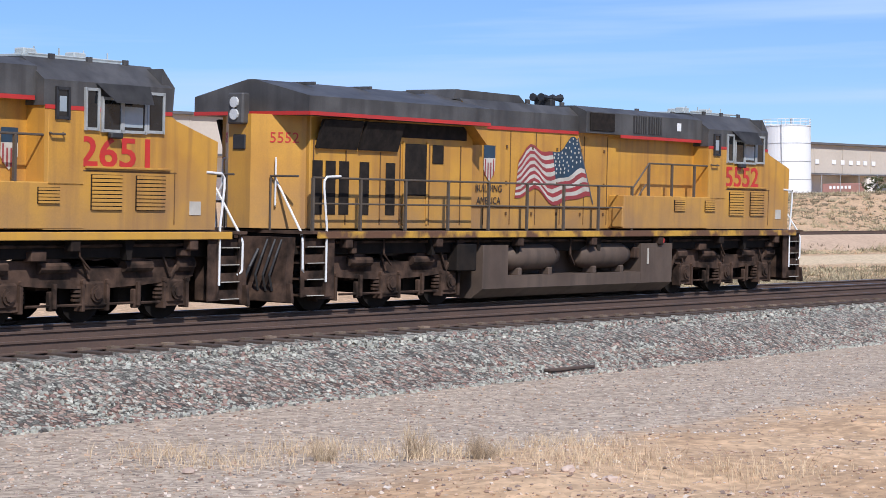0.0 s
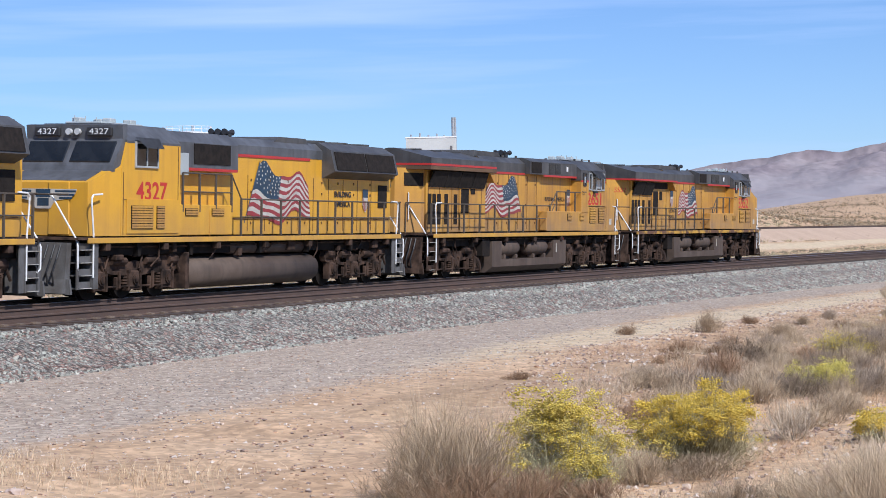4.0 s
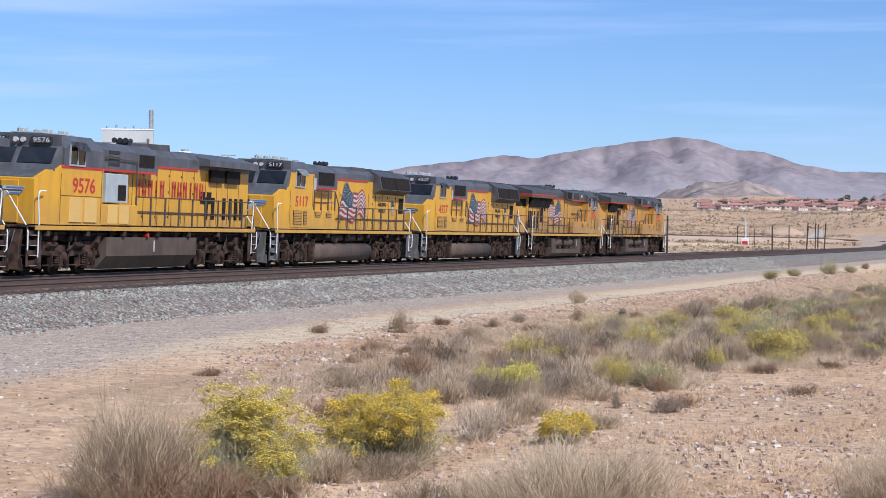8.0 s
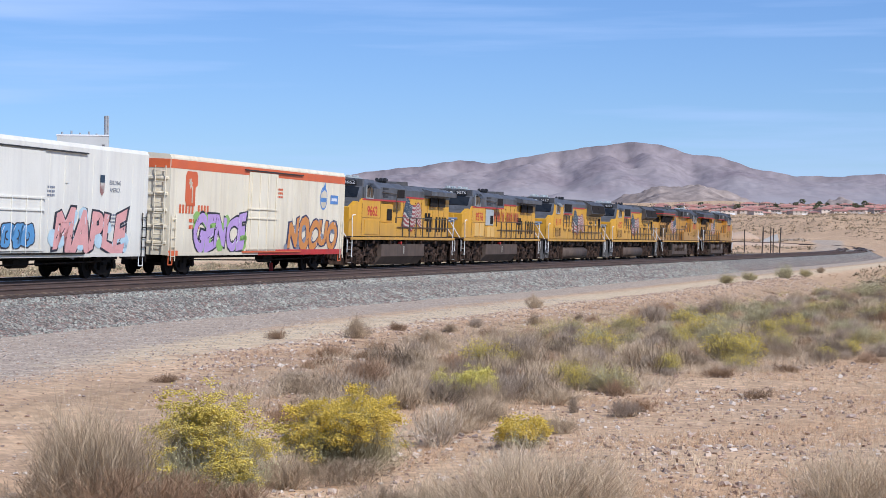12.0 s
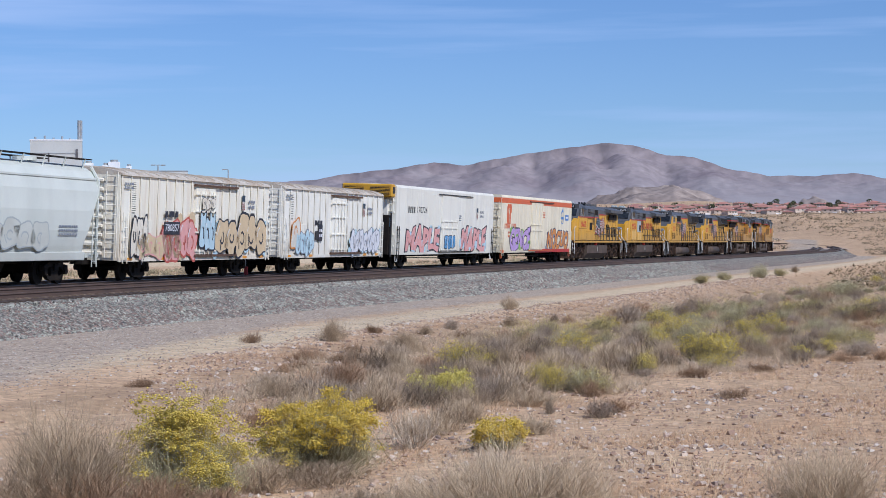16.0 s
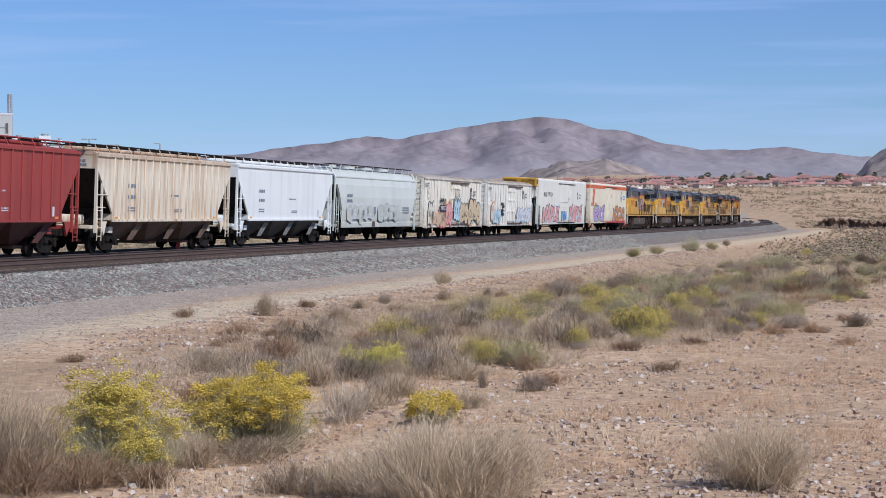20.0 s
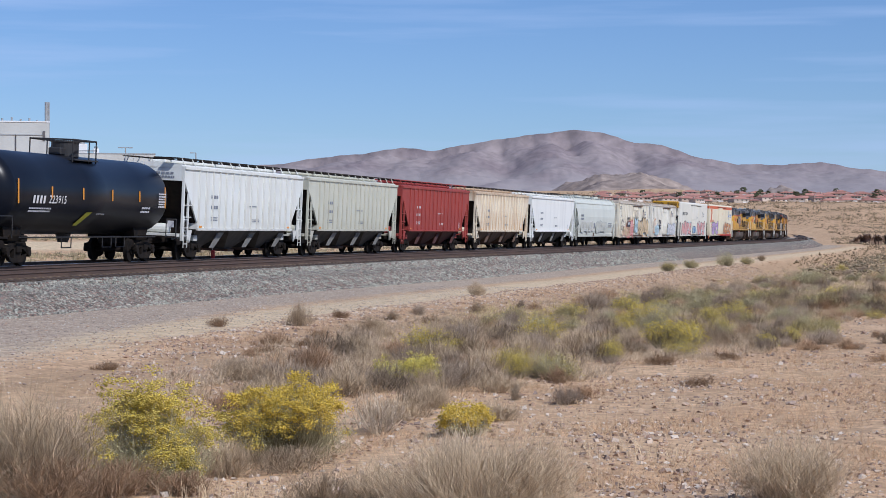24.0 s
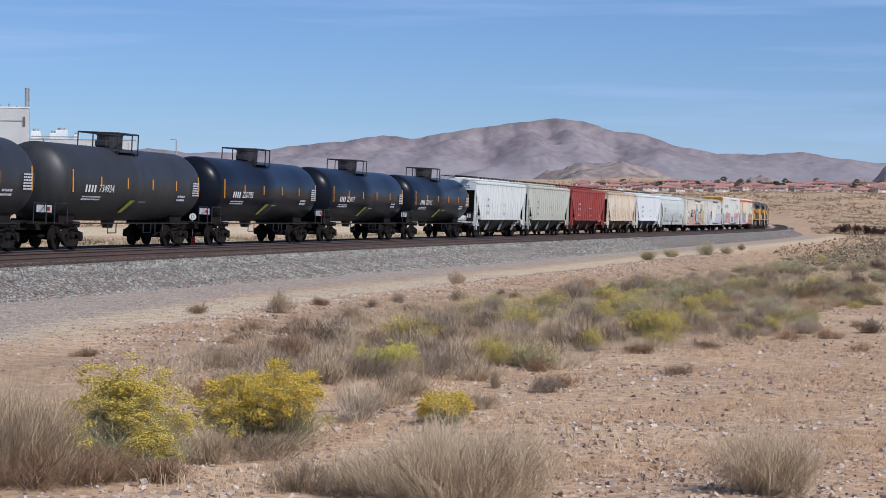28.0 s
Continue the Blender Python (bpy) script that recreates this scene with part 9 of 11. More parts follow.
def field_shrubs():
    """Shrubs of the brush field, a few growths of each kind set out many times."""
    made = {
        "grey": ("dry_shrub", "dry grey-brown twiggy shrub of the brush field", "field shrubs grey", 0.55, "twig_grey", None, None),
        "violet": ("dry_shrub", "ash-grey leafless shrub of the brush field", "field shrubs ash grey", 0.5, "twig_ash", None, None),
        "dark": ("dark_shrub", "dark brown-grey dense shrub of the brush field", "field shrubs dark", 0.55, "twig_dark", None, None),
        "olive": ("olive_shrub", "olive yellow desert shrub with dusty leaves", "field shrubs olive", 0.5, "stem_green", None, ("leaf_olive", 0.5, 0.016, 1, 0.03)),
        "green": ("olive_shrub", "grey-green desert shrub with small leaves", "field shrubs grey-green", 0.5, "stem_green", None, ("leaf_sage", 0.5, 0.016, 1, 0.03)),
        "yellow": ("rabbitbrush", "rabbitbrush shrub with faded yellow flower heads", "rabbitbrush shrubs", 0.55, "stem_green", ("flower", 0.42, 0.016, 2, 0.03), None),
        "rust": ("dead_shrub", "low rusty brown dead shrub on stony soil", "dead brown shrubs", 0.45, "twig_rust", None, None),
        "brown": ("dead_shrub", "low dark brown dead shrub lying on sand", "dead brown shrubs", 0.4, "twig_brown", None, None)}
    kinds = {(k, i): shrub(nm, label, group, 71 + 7 * i + len(k), 1.0, hh, 190, mat, 0.0045, 7, heads, leaves, 6 + i, 1.0)
             for k, (nm, label, group, hh, mat, heads, leaves) in made.items() for i in range(2)}
    used = set()
    rnd = np.random.RandomState(7)

    def place(kind, x, y, w, h):
        i = rnd.randint(2)
        ob = copy_thing(kinds[kind, i], Matrix()) if (kind, i) in used else kinds[kind, i]
        used.add((kind, i))
        put(ob, x, y, rnd.uniform(0, 6.28), w, h / made[kind][3])
    for kind, x, y, w, h in MARKED:
        place(kind, x, y, w, h)
    mix = ["grey"] * 5 + ["violet"] * 5 + ["dark"] * 2 + ["olive"] * 3 + ["green"] * 3 + ["yellow"] + ["rust"] * 3
    placed = 0
    while placed < 500:
        y = 26 * (250 / 26) ** (rnd.uniform(0, 1) ** 0.85)
        x = y * math.tan(radians(rnd.uniform(-6.0, 13.0)))
        s, lat, _ = line_coords([x], [y])
        s, lat = float(s[0]), float(lat[0])
        edge = float(wash_edge(s)) + 1.2 * math.sin(y * 0.3)
        if lat < 17.0 or lat > 60 or s < -50:
            continue
        # thick in the bed of the wash, thin on the stony bank above it and on the flat beyond
        density = float(np.interp(lat, [17, 19, 20.5, edge - 1, edge + 1.5, edge + 9], [0.10, 0.3, 1, 1, 0.06, 0.02]))
        if rnd.uniform() > density:
            continue
        kind = mix[rnd.randint(len(mix))]
        if lat < 20 or lat > edge:
            kind = ("rust", "brown", "grey", "violet")[rnd.randint(4)]
        elif s < -25 and kind in ("olive", "green"):
            kind = "grey"
        w = rnd.uniform(0.5, 1.15) * (1.0 if y < 70 else 1.4) * (0.7 if lat < 20 or lat > edge else 1)
        place(kind, x, y, w, w * made[kind][3] * rnd.uniform(0.7, 1.05))
        placed += 1
    for kind, i in kinds:
        if (kind, i) not in used:
            place(kind, 14 + i, 60 + 3 * i, 0.8, 0.4)


field_shrubs()


def tuft_field(name, label, n, mat, seed, sample, size, twigs=1, r0=0.06, lumps=3):
    """Many low tufts in one sheet of growth; sample(rnd) gives a place or None."""
    rnd = np.random.RandomState(seed)
    pts = []
    tries = 0
    xs = sample(rnd, n)
    z = ground_z(xs[:, 0], xs[:, 1])
    base = np.concatenate([xs, z[:, None]], -1)
    k = size[0] + (size[1] - size[0]) * rnd.uniform(0, 1, len(base)) ** 1.6
    ra = np.repeat(np.arange(len(base)), twigs)
    g, u = rnd.uniform(0, 6.28, len(ra)), np.sqrt(rnd.uniform(0, 1, len(ra)))
    d = np.stack([np.cos(g), np.sin(g), np.zeros(len(ra))], -1)
    kk = k[ra]
    root = base[ra] + d * (u * kk * 0.2)[:, None]
    tip = base[ra] + d * (u * kk * 0.68)[:, None]
    tip[:, 2] += kk * 0.40 * np.sqrt(np.clip(1.05 - u * u, 0.1, 1)) * rnd.uniform(0.7, 1.1, len(ra))
    mid = (root + tip) / 2 + d * (kk * 0.08)[:, None]
    r = np.full(len(ra), r0) * kk
    v, f = stem_arrays(root - np.array((0, 0, 0.03)), mid, tip, r, r * 0.7)
    v, f = v.tolist(), f.tolist()
    if lumps:
        rb = np.repeat(np.arange(len(base)), lumps)
        g, u = rnd.uniform(0, 6.28, len(rb)), np.sqrt(rnd.uniform(0, 1, len(rb)))
        c = base[rb] + np.stack([np.cos(g) * u * k[rb] * 0.36, np.sin(g) * u * k[rb] * 0.36, k[rb] * rnd.uniform(0.08, 0.3, len(rb))], -1)
        v2, f2 = lump_arrays(c, k[rb] * rnd.uniform(0.12, 0.24, len(rb)), rnd, 0.75)
        f += (f2 + len(v)).tolist()
        v += v2.tolist()
    me = bpy.data.meshes.new(name)
    me.from_pydata(v, [], f)
    me.materials.append(M[mat])
    me.update()
    ob = new(name, me)
    tagged(ob, label, "vegetation", kind="stuff")
    return ob


def fine_growth(name, label, n, mat, seed, sample, high, blades, r0, spread=0.5):
    """A carpet of thin pointed blades and twigs in small tufts, one sheet of growth."""
    rnd = np.random.RandomState(seed)
    p = sample(rnd, n)
    base = np.concatenate([p, ground_z(p[:, 0], p[:, 1])[:, None] - 0.02], -1)
    k = np.repeat(high[0] + (high[1] - high[0]) * rnd.uniform(0, 1, n) ** 1.7, blades) * rnd.uniform(0.5, 1.1, n * blades)
    m = n * blades
    g, u = rnd.uniform(0, 6.28, m), np.sqrt(rnd.uniform(0, 1, m))
    d = np.stack([np.cos(g) * u, np.sin(g) * u, np.zeros(m)], -1)
    root = np.repeat(base, blades, 0) + d * (k * spread)[:, None]
    tip = root + d * (k * 0.55)[:, None] + rnd.normal(0, 0.38, (m, 3)) * k[:, None]
    tip[:, 2] = root[:, 2] + k * rnd.uniform(0.2, 1.0, m)
    r = r0 * rnd.uniform(0.6, 1.4, m) * np.maximum(1, np.hypot(root[:, 0], root[:, 1]) / 45)
    tagged(new(name, mesh_arrays(name, *sprig_arrays(root, tip, r), mat)), label, "vegetation", kind="stuff")


def polar(rnd, n, az0, az1, r0, r1, test=None):
    out = []
    while len(out) < n:
        az = np.radians(rnd.uniform(az0, az1, n * 2))
        r = r0 * (r1 / r0) ** rnd.uniform(0, 1, n * 2)
        x, y = np.sin(az) * r, np.cos(az) * r
        s, lat, _ = line_coords(x, y)
        ok = np.abs(lat - 2) > 9
        if test is not None:
            ok &= test(x, y, s, lat, np.degrees(az), r)
        out += np.stack([x, y], -1)[ok].tolist()
    return np.array(out[:n])


def off_leg(x, y, s, lat, az, r):
    lr = np.interp(az, [p[0] for p in LEG[:4:-1]], [p[1] for p in LEG[:4:-1]])
    q = r / lr
    return ((q < 0.79) | (q > 1.04) | (q > 0.9) & (q < 0.955)) & (lat < 0) | (lat > 26)


def patchy(x, y, s, lat, az, r):
    return off_leg(x, y, s, lat, az, r) & (wave(x, y, 18, 33) + wave(x, y, 55, 34) > -0.25)


fine_growth("desert_scrub", "scattered dark grey-brown desert scrub on the slope behind tracks", 8000, "scrub_dark", 5, lambda r, n: polar(r, n, -22, 5, 60, 330, patchy), (0.12, 0.55), 20, 0.011, 0.9)
fine_growth("desert_scrub", "scattered sage-olive desert scrub on the slope behind tracks", 10000, "scrub_sage", 6, lambda r, n: polar(r, n, -22, 6, 60, 330, off_leg), (0.12, 0.55), 20, 0.011, 0.9)
fine_growth("desert_scrub", "pale dry scrub on the slope behind tracks", 4000, "straw", 16, lambda r, n: polar(r, n, -22, 6, 60, 330, off_leg), (0.1, 0.4), 16, 0.010, 0.9)


def slope_side(x, y, s, lat, az, r):
    return off_leg(x, y, s, lat, az, r) & (wave(x, y, 30, 35) + 0.7 * wave(x, y, 80, 36) > -0.35)


tuft_field("hillside_scrub", "far dark scrub on the sandy hillside below houses", 9000, "scrub_dark", 8, lambda r, n: polar(r, n, -6, 15.5, 340, 1000, slope_side), (0.6, 1.9), lumps=1)
tuft_field("hillside_scrub", "far grey-brown scrub on the sandy hillside below houses", 12000, "scrub_mid", 9, lambda r, n: polar(r, n, -6, 15.5, 330, 1000, off_leg), (0.6, 2.1), lumps=1)


def in_wash(x, y, s, lat, az, d):
    thin = wave(x, y, 1.3, 56) + wave(x, y, 4, 57) > np.interp(s, [-50, -38, -24], [0.5, 0.1, -1.0])
    return (lat > 18.0 + wave(x, y, 6, 52)) & (lat < wash_edge(s) + 0.6 * wave(x, y, 5, 53)) & (s > -52) & thin


def on_bank(x, y, s, lat, az, d):
    return (lat > 16.2) & (lat < 22) & (s > -52) & (wave(x, y, 5, 54) + 0.5 * wave(x, y, 1.7, 55) > 0.05)


def on_flat(x, y, s, lat, az, d):
    return (lat > wash_edge(s) - 2) & (lat < wash_edge(s) + 30) & (wave(x, y, 5, 61) + 0.8 * wave(x, y, 13, 62) > 0.05)


fine_growth("field_scrub", "fine grey-brown growth between shrubs of the wash", 6800, "twig_grey", 12, lambda r, n: polar(r, n, -8, 14, 24, 260, in_wash), (0.10, 0.42), 18, 0.0045)
fine_growth("field_scrub", "fine ash-grey growth between shrubs of the wash", 4400, "twig_ash", 17, lambda r, n: polar(r, n, -8, 14, 24, 260, in_wash), (0.10, 0.40), 18, 0.0045)
fine_growth("field_scrub", "fine olive growth between shrubs of the wash", 1300, "leaf_olive", 13, lambda r, n: polar(r, n, 0, 14, 45, 260, in_wash), (0.10, 0.45), 16, 0.005)
fine_growth("dry_grass", "straw-coloured dry grass between shrubs of the wash", 4200, "straw", 25, lambda r, n: polar(r, n, -8, 14, 21, 160, in_wash), (0.08, 0.34), 14, 0.0035)
fine_growth("bank_growth", "thin rusty dead growth on the stony bank", 2600, "twig_rust", 14, lambda r, n: polar(r, n, -8, 13, 22, 200, on_bank), (0.05, 0.26), 12, 0.004)
fine_growth("dry_grass", "short rusty dry grass on the stony flat", 4200, "grass_rust", 24, lambda r, n: polar(r, n, -3, 14, 17, 110, on_flat), (0.05, 0.24), 12, 0.003, 0.9)
fine_growth("dry_grass", "sparse pale dry grass on the stony flat", 1800, "straw", 26, lambda r, n: polar(r, n, -3, 14, 17, 110, on_flat), (0.05, 0.22), 10, 0.003, 0.9)
tuft_field("bank_scrub", "dense dark scrub on the bank beyond the bend", 3500, "scrub_dark", 18, lambda r, n: polar(r, n, 9.6, 15.5, 190, 600, lambda x, y, s, lat, az, d: lat > 19), (0.3, 1.2), lumps=2)
tuft_field("bank_scrub", "dense olive scrub on the bank beyond the bend", 4500, "scrub_mid", 19, lambda r, n: polar(r, n, 9.6, 15.5, 180, 640, lambda x, y, s, lat, az, d: lat > 16.5), (0.3, 1.2), lumps=2)


def cut_bank():
    """An undercut earth bank: an overhanging lip of roots above a hollowed face, uneven along its top."""
    # brown earth, coloured darker to hold the undercut's shade
    M["cut_earth"] = material("shaded_brown_earth", (0.24, 0.155, 0.105), (0.15, 0.10, 0.07), 0.5, 0.95, bump=0.1, fine=3, grain=0.2)
    verts, faces = [], []
    n = 90
    for i in range(n + 1):
        u = i / n
        a, d = radians(11.0 + 3.0 * u), 447 + 3 * math.sin(u * 7) + 1.2 * math.sin(u * 23) + 0.5 * math.sin(u * 61)
        x, y = math.sin(a) * d, math.cos(a) * d
        z = gz(x, y)
        top = (1.5 + 0.35 * math.sin(u * 9) + 0.25 * math.sin(u * 77 + 1) + 0.2 * math.sin(u * 143)) * min(1, 7 * u + 0.15)
        for k, (back, up) in enumerate(((-1.6, -0.4), (0.1, 0.1), (0.7, top * 0.45), (0.7, top * 0.75), (0.1, top * 0.95), (0.3, top + 0.2), (1.8, top + 0.25), (12.0, -0.4))):
            w = 0.25 * math.sin(i * 2.7 + k * 1.9)
            verts.append((x + math.sin(a) * (back + w), y + math.cos(a) * (back + w), z + up + 0.12 * math.sin(i * 1.9 + k * 2.3)))
    for i in range(n):
        for k in range(7):
            faces.append((i * 8 + k, (i + 1) * 8 + k, (i + 1) * 8 + k + 1, i * 8 + k + 1))
    tagged(grid_mesh("cut_bank", verts, faces, "cut_earth", smooth=False), "undercut bank of bare brown earth, darkened for its shade", "bank", kind="structure")
    tuft_field("bank_brush", "dark tangled brush along the undercut bank", 150, "scrub_dark", 27,
               lambda r, n2: polar(r, n2, 11.0, 14.0, 440, 456, None), (0.5, 1.3), 8, 0.02, 2)


cut_bank()
tuft_field("far_slope_scrub", "grey-brown scrub high on the far slope", 7000, "scrub_mid", 29, lambda r, n: polar(r, n, -8, 15.5, 600, 1250, off_leg), (1.0, 3.2), lumps=1)
tuft_field("bend_scrub", "grey-brown scrub on the sand outside the bend", 1500, "scrub_mid", 28, lambda r, n: polar(r, n, 9.3, 13.5, 440, 640, lambda x, y, s, lat, az, d: (lat > 10) & (lat < 40)), (0.4, 1.5), lumps=2)


def dry_grass():
    """Single dry blades, thick along the edge of the gravel and between the nearest shrubs."""
    rnd = np.random.RandomState(15)
    spots = [(-12, 18, 0.9, 260), (-10.4, 19, 0.8, 300), (-9.6, 19.2, 0.6, 240), (-7.9, 18.7, 1.0, 260), (-11.9, 19.6, 0.7, 260), (-9.4, 20.9, 0.8, 240), (-6.6, 19.0, 0.8, 220), (-13.2, 18.6, 0.7, 200), (-8.7, 19.6, 0.8, 260),
             (1.5, 24.0, 1.3, 420), (2.6, 27.5, 1.8, 520), (0.2, 26.0, 1.5, 400), (4.2, 31.5, 2.2, 520), (1.0, 30.0, 2.0, 420), (-1.8, 17.3, 0.7, 200), (-0.6, 18.7, 0.7, 220), (1.9, 20.5, 1.0, 260), (3.6, 22.5, 1.4, 260), (5.5, 36, 2.5, 420), (3.5, 34, 2.0, 500), (5.4, 40, 2.2, 500), (7.2, 44, 2.5, 500), (9.2, 51, 3.0, 500), (6.3, 33.5, 2.0, 300), (-2.4, 24.5, 1.2, 240)]
    cs, hs = [], []
    for x, y, w, n in spots:
        cs.append(np.stack([rnd.normal(x, w * 0.55, n), rnd.normal(y, w * 0.45, n)], -1))
        hs.append(rnd.uniform(0.03, 0.20, n) * (1 if y < 21.5 else 0.55))
    p, h = np.concatenate(cs), np.concatenate(hs)
    n = len(p)
    root = np.concatenate([p, (ground_z(p[:, 0], p[:, 1]) - 0.02)[:, None]], -1)
    g = rnd.uniform(0, 6.28, n)
    bend = rnd.uniform(0.1, 1.1, n) * h
    d = np.stack([np.cos(g) * bend, np.sin(g) * bend, np.zeros(n)], -1)
    tip, mid = root + d, root + d * 0.3
    tip[:, 2] += h
    mid[:, 2] += h * 0.6
    v, f = stem_arrays(root, mid, tip, np.full(n, 0.0035), np.full(n, 0.0018))
    tagged(new("dry_grass", mesh_arrays("dry_grass", v, f, "straw")), "sparse dry straw-coloured grass blades", "grass", kind="stuff")
    for i, (x, y, w, h2) in enumerate(((-10.3, 19.0, 0.5, 0.42), (-9.5, 18.9, 0.45, 0.34), (-11.2, 18.6, 0.5, 0.30))):
        put(shrub("dead_bush", "small dead grey bush among dry grass", "dead grey bushes", 131 + i, w, h2, 130, "twig_grey", 0.0026, 3, lobes=4, wild=0.7), x, y, i)


dry_grass()


# ---- stones ----
def stones():
    rnd = np.random.RandomState(23)
    # loose stones over the ballast shoulder
    n = 66000
    s = np.concatenate([-64 + 130 * rnd.uniform(0, 1, 48000) ** 1.5, rnd.uniform(-35, 120, n - 48000)])
    v = 6.05 + 2.35 * rnd.uniform(0, 1, n)
    a = np.interp(s, ARC, TURN)
    k = -bed_drop(s) / 1.05
    h = np.interp(v, [5.3, 6.0, 6.6, 7.2, 7.8, 8.2, 8.7, 8.9], [-0.20, -0.26, -0.47, -0.70, -0.95, -1.07, -1.2, -1.2])
    h = np.where(h < -0.25, -0.24 + (h + 0.24) * k, h)
    v2 = np.where(v < 6, v, 6 + (v - 6) * (0.8 + 0.2 * k))
    z = np.interp(s, ARC, LINE_Z) + h - 0.045
    x, y = np.interp(s, ARC, LINE_X) + v2 * np.cos(a), np.interp(s, ARC, LINE_Y) - v2 * np.sin(a)
    z = np.maximum(z, ground_z(x, y) + 0.005)
    vv, f = pebble_arrays(np.stack([x, y, z], -1), rnd.uniform(0.018, 0.046, n) * np.interp(s, [-30, 40, 110], [1.0, 1.5, 2.0]), rnd, 0.95)
    tagged(new("ballast_stones", mesh_arrays("ballast_stones", vv, f, "stone")), "loose crushed grey stones on the ballast slope", "stones", kind="stuff")
    # fine pale grit on the road beside the line
    n = 24000
    s, v = rnd.uniform(-60, 20, n), 8.2 + 7.5 * rnd.uniform(0, 1, n)
    a = np.interp(s, ARC, TURN)
    x, y = np.interp(s, ARC, LINE_X) + v * np.cos(a), np.interp(s, ARC, LINE_Y) - v * np.sin(a)
    size = 0.007 + 0.013 * rnd.uniform(0, 1, n) ** 2
    vv, f = pebble_arrays(np.stack([x, y, ground_z(x, y) + size * 0.2], -1), size, rnd, 0.7)
    tagged(new("road_grit", mesh_arrays("road_grit", vv, f, "grit")), "pale and dark grit strewn over the gravel road", "grit", kind="stuff")
    # gravel scattered over the road and the open ground
    n = 30000
    az, r = np.radians(rnd.uniform(-40, 13, n)), 14 * (75 / 14) ** rnd.uniform(0, 1, n)
    x, y = np.sin(az) * r, np.cos(az) * r
    _, lat, _ = line_coords(x, y)
    ok = lat > 8.4
    x, y = x[ok], y[ok]
    size = 0.007 + 0.028 * rnd.uniform(0, 1, len(x)) ** 3
    vv, f = pebble_arrays(np.stack([x, y, ground_z(x, y) + size * 0.2], -1), size, rnd, 0.6)
    tagged(new("pebbles", mesh_arrays("pebbles", vv, f, "pebble")), "scattered pale and brown pebbles on sand", "pebbles", kind="stuff")
    # coarse stones along the near edge of the sand
    n = 1500
    az, r = np.radians(rnd.uniform(-38, -4, n)), rnd.uniform(14.2, 19.5, n)
    x, y = np.sin(az) * r, np.cos(az) * r
    size = 0.009 + 0.032 * rnd.uniform(0, 1, n) ** 5
    vv, f = pebble_arrays(np.stack([x, y, ground_z(x, y) + size * 0.2], -1), size, rnd, 0.75)
    tagged(new("rubble", mesh_arrays("rubble", vv, f, "pebble")), "small pale and brown stones lying on sand", "stones", kind="stuff")
    # stony bank beside the brush
    n = 52000
    az, r = np.radians(rnd.uniform(-9, 13, n)), 16 * (170 / 16) ** rnd.uniform(0, 1, n)
    x, y = np.sin(az) * r, np.cos(az) * r
    _, lat, _ = line_coords(x, y)
    keep = (wave(x, y, 6, 71) + rnd.uniform(-0.5, 0.5, n) + 0.6 * (lat < 21) > 0.05) & (lat > 15.3)
    x, y = x[keep], y[keep]
    size = (0.011 + 0.042 * rnd.uniform(0, 1, len(x)) ** 4) * np.interp(r[keep], [20, 60, 170], [0.9, 1.2, 1.8])
    vv, f = pebble_arrays(np.stack([x, y, ground_z(x, y) + size * 0.2], -1), size, rnd, 0.8)
    tagged(new("rubble", mesh_arrays("rubble", vv, f, "pebble")), "broken reddish stones strewn over the bank", "stones", kind="stuff")
    # grey-brown gravel of the bank between the sandy road and the wash
    n = 26000
    s = -44 + 145 * rnd.uniform(0, 1, n) ** 1.4
    v = 15.4 + np.interp(s, [-44, -30], [3.0, 0.0]) + 5.0 * rnd.uniform(0, 1, n) ** 1.2
    a = np.interp(s, ARC, TURN)
    x, y = np.interp(s, ARC, LINE_X) + v * np.cos(a), np.interp(s, ARC, LINE_Y) - v * np.sin(a)
    size = (0.009 + 0.024 * rnd.uniform(0, 1, n) ** 3) * np.interp(s, [-50, 0, 100], [0.8, 1.3, 1.9])
    vv, f = pebble_arrays(np.stack([x, y, ground_z(x, y) + size * 0.2], -1), size, rnd, 0.85)
    tagged(new("bank_gravel", mesh_arrays("bank_gravel", vv, f, "pebble")), "grey-brown gravel strewn down the bank", "gravel", kind="stuff")
    # single rocks
    for i, (x, y, w) in enumerate(((-8.35, 17.35, 0.08), (-8.0, 17.75, 0.07), (-7.5, 17.6, 0.07), (-11.9, 17.2, 0.07), (-0.95, 18.0, 0.07), (-0.75, 18.2, 0.06), (-0.6, 17.9, 0.05), (3.3, 25.6, 0.05), (2.2, 24.3, 0.05), (4.4, 26.3, 0.06), (5.4, 29.5, 0.06), (3.9, 23.4, 0.05), (4.9, 33, 0.08), (6.6, 33.4, 0.09))):
        bm = B()
        bmesh.ops.create_icosphere(bm, subdivisions=2, radius=w)
        for vert in bm.verts:
            q = vert.co.normalized()
            k = 1 + 0.22 * math.sin(q.x * 4 + i) * math.cos(q.y * 3 + i * 2) + 0.12 * math.sin(q.z * 7 + q.x * 5 + i)
            vert.co = Vector((vert.co.x * k * 1.2, vert.co.y * k * 0.9, vert.co.z * k * 0.65))
        ob = part("rock", bm, "rock")
        tagged(ob, "angular pale pinkish rock lying on sand", "rock", "loose rocks")
        put(ob, x, y, i * 1.7, 1.0, sink=-w * 0.2)
    a, b = Vector((-15.10, 32.67, 0)), Vector((-14.90, 34.17, 0))
    plank = part("plank", box(B(), 0, 0, 0, (b - a).length, 0.14, 0.055, 0.012), "tie")
    tagged(plank, "weathered dark timber plank lying on gravel", "timber")
    c = (a + b) / 2
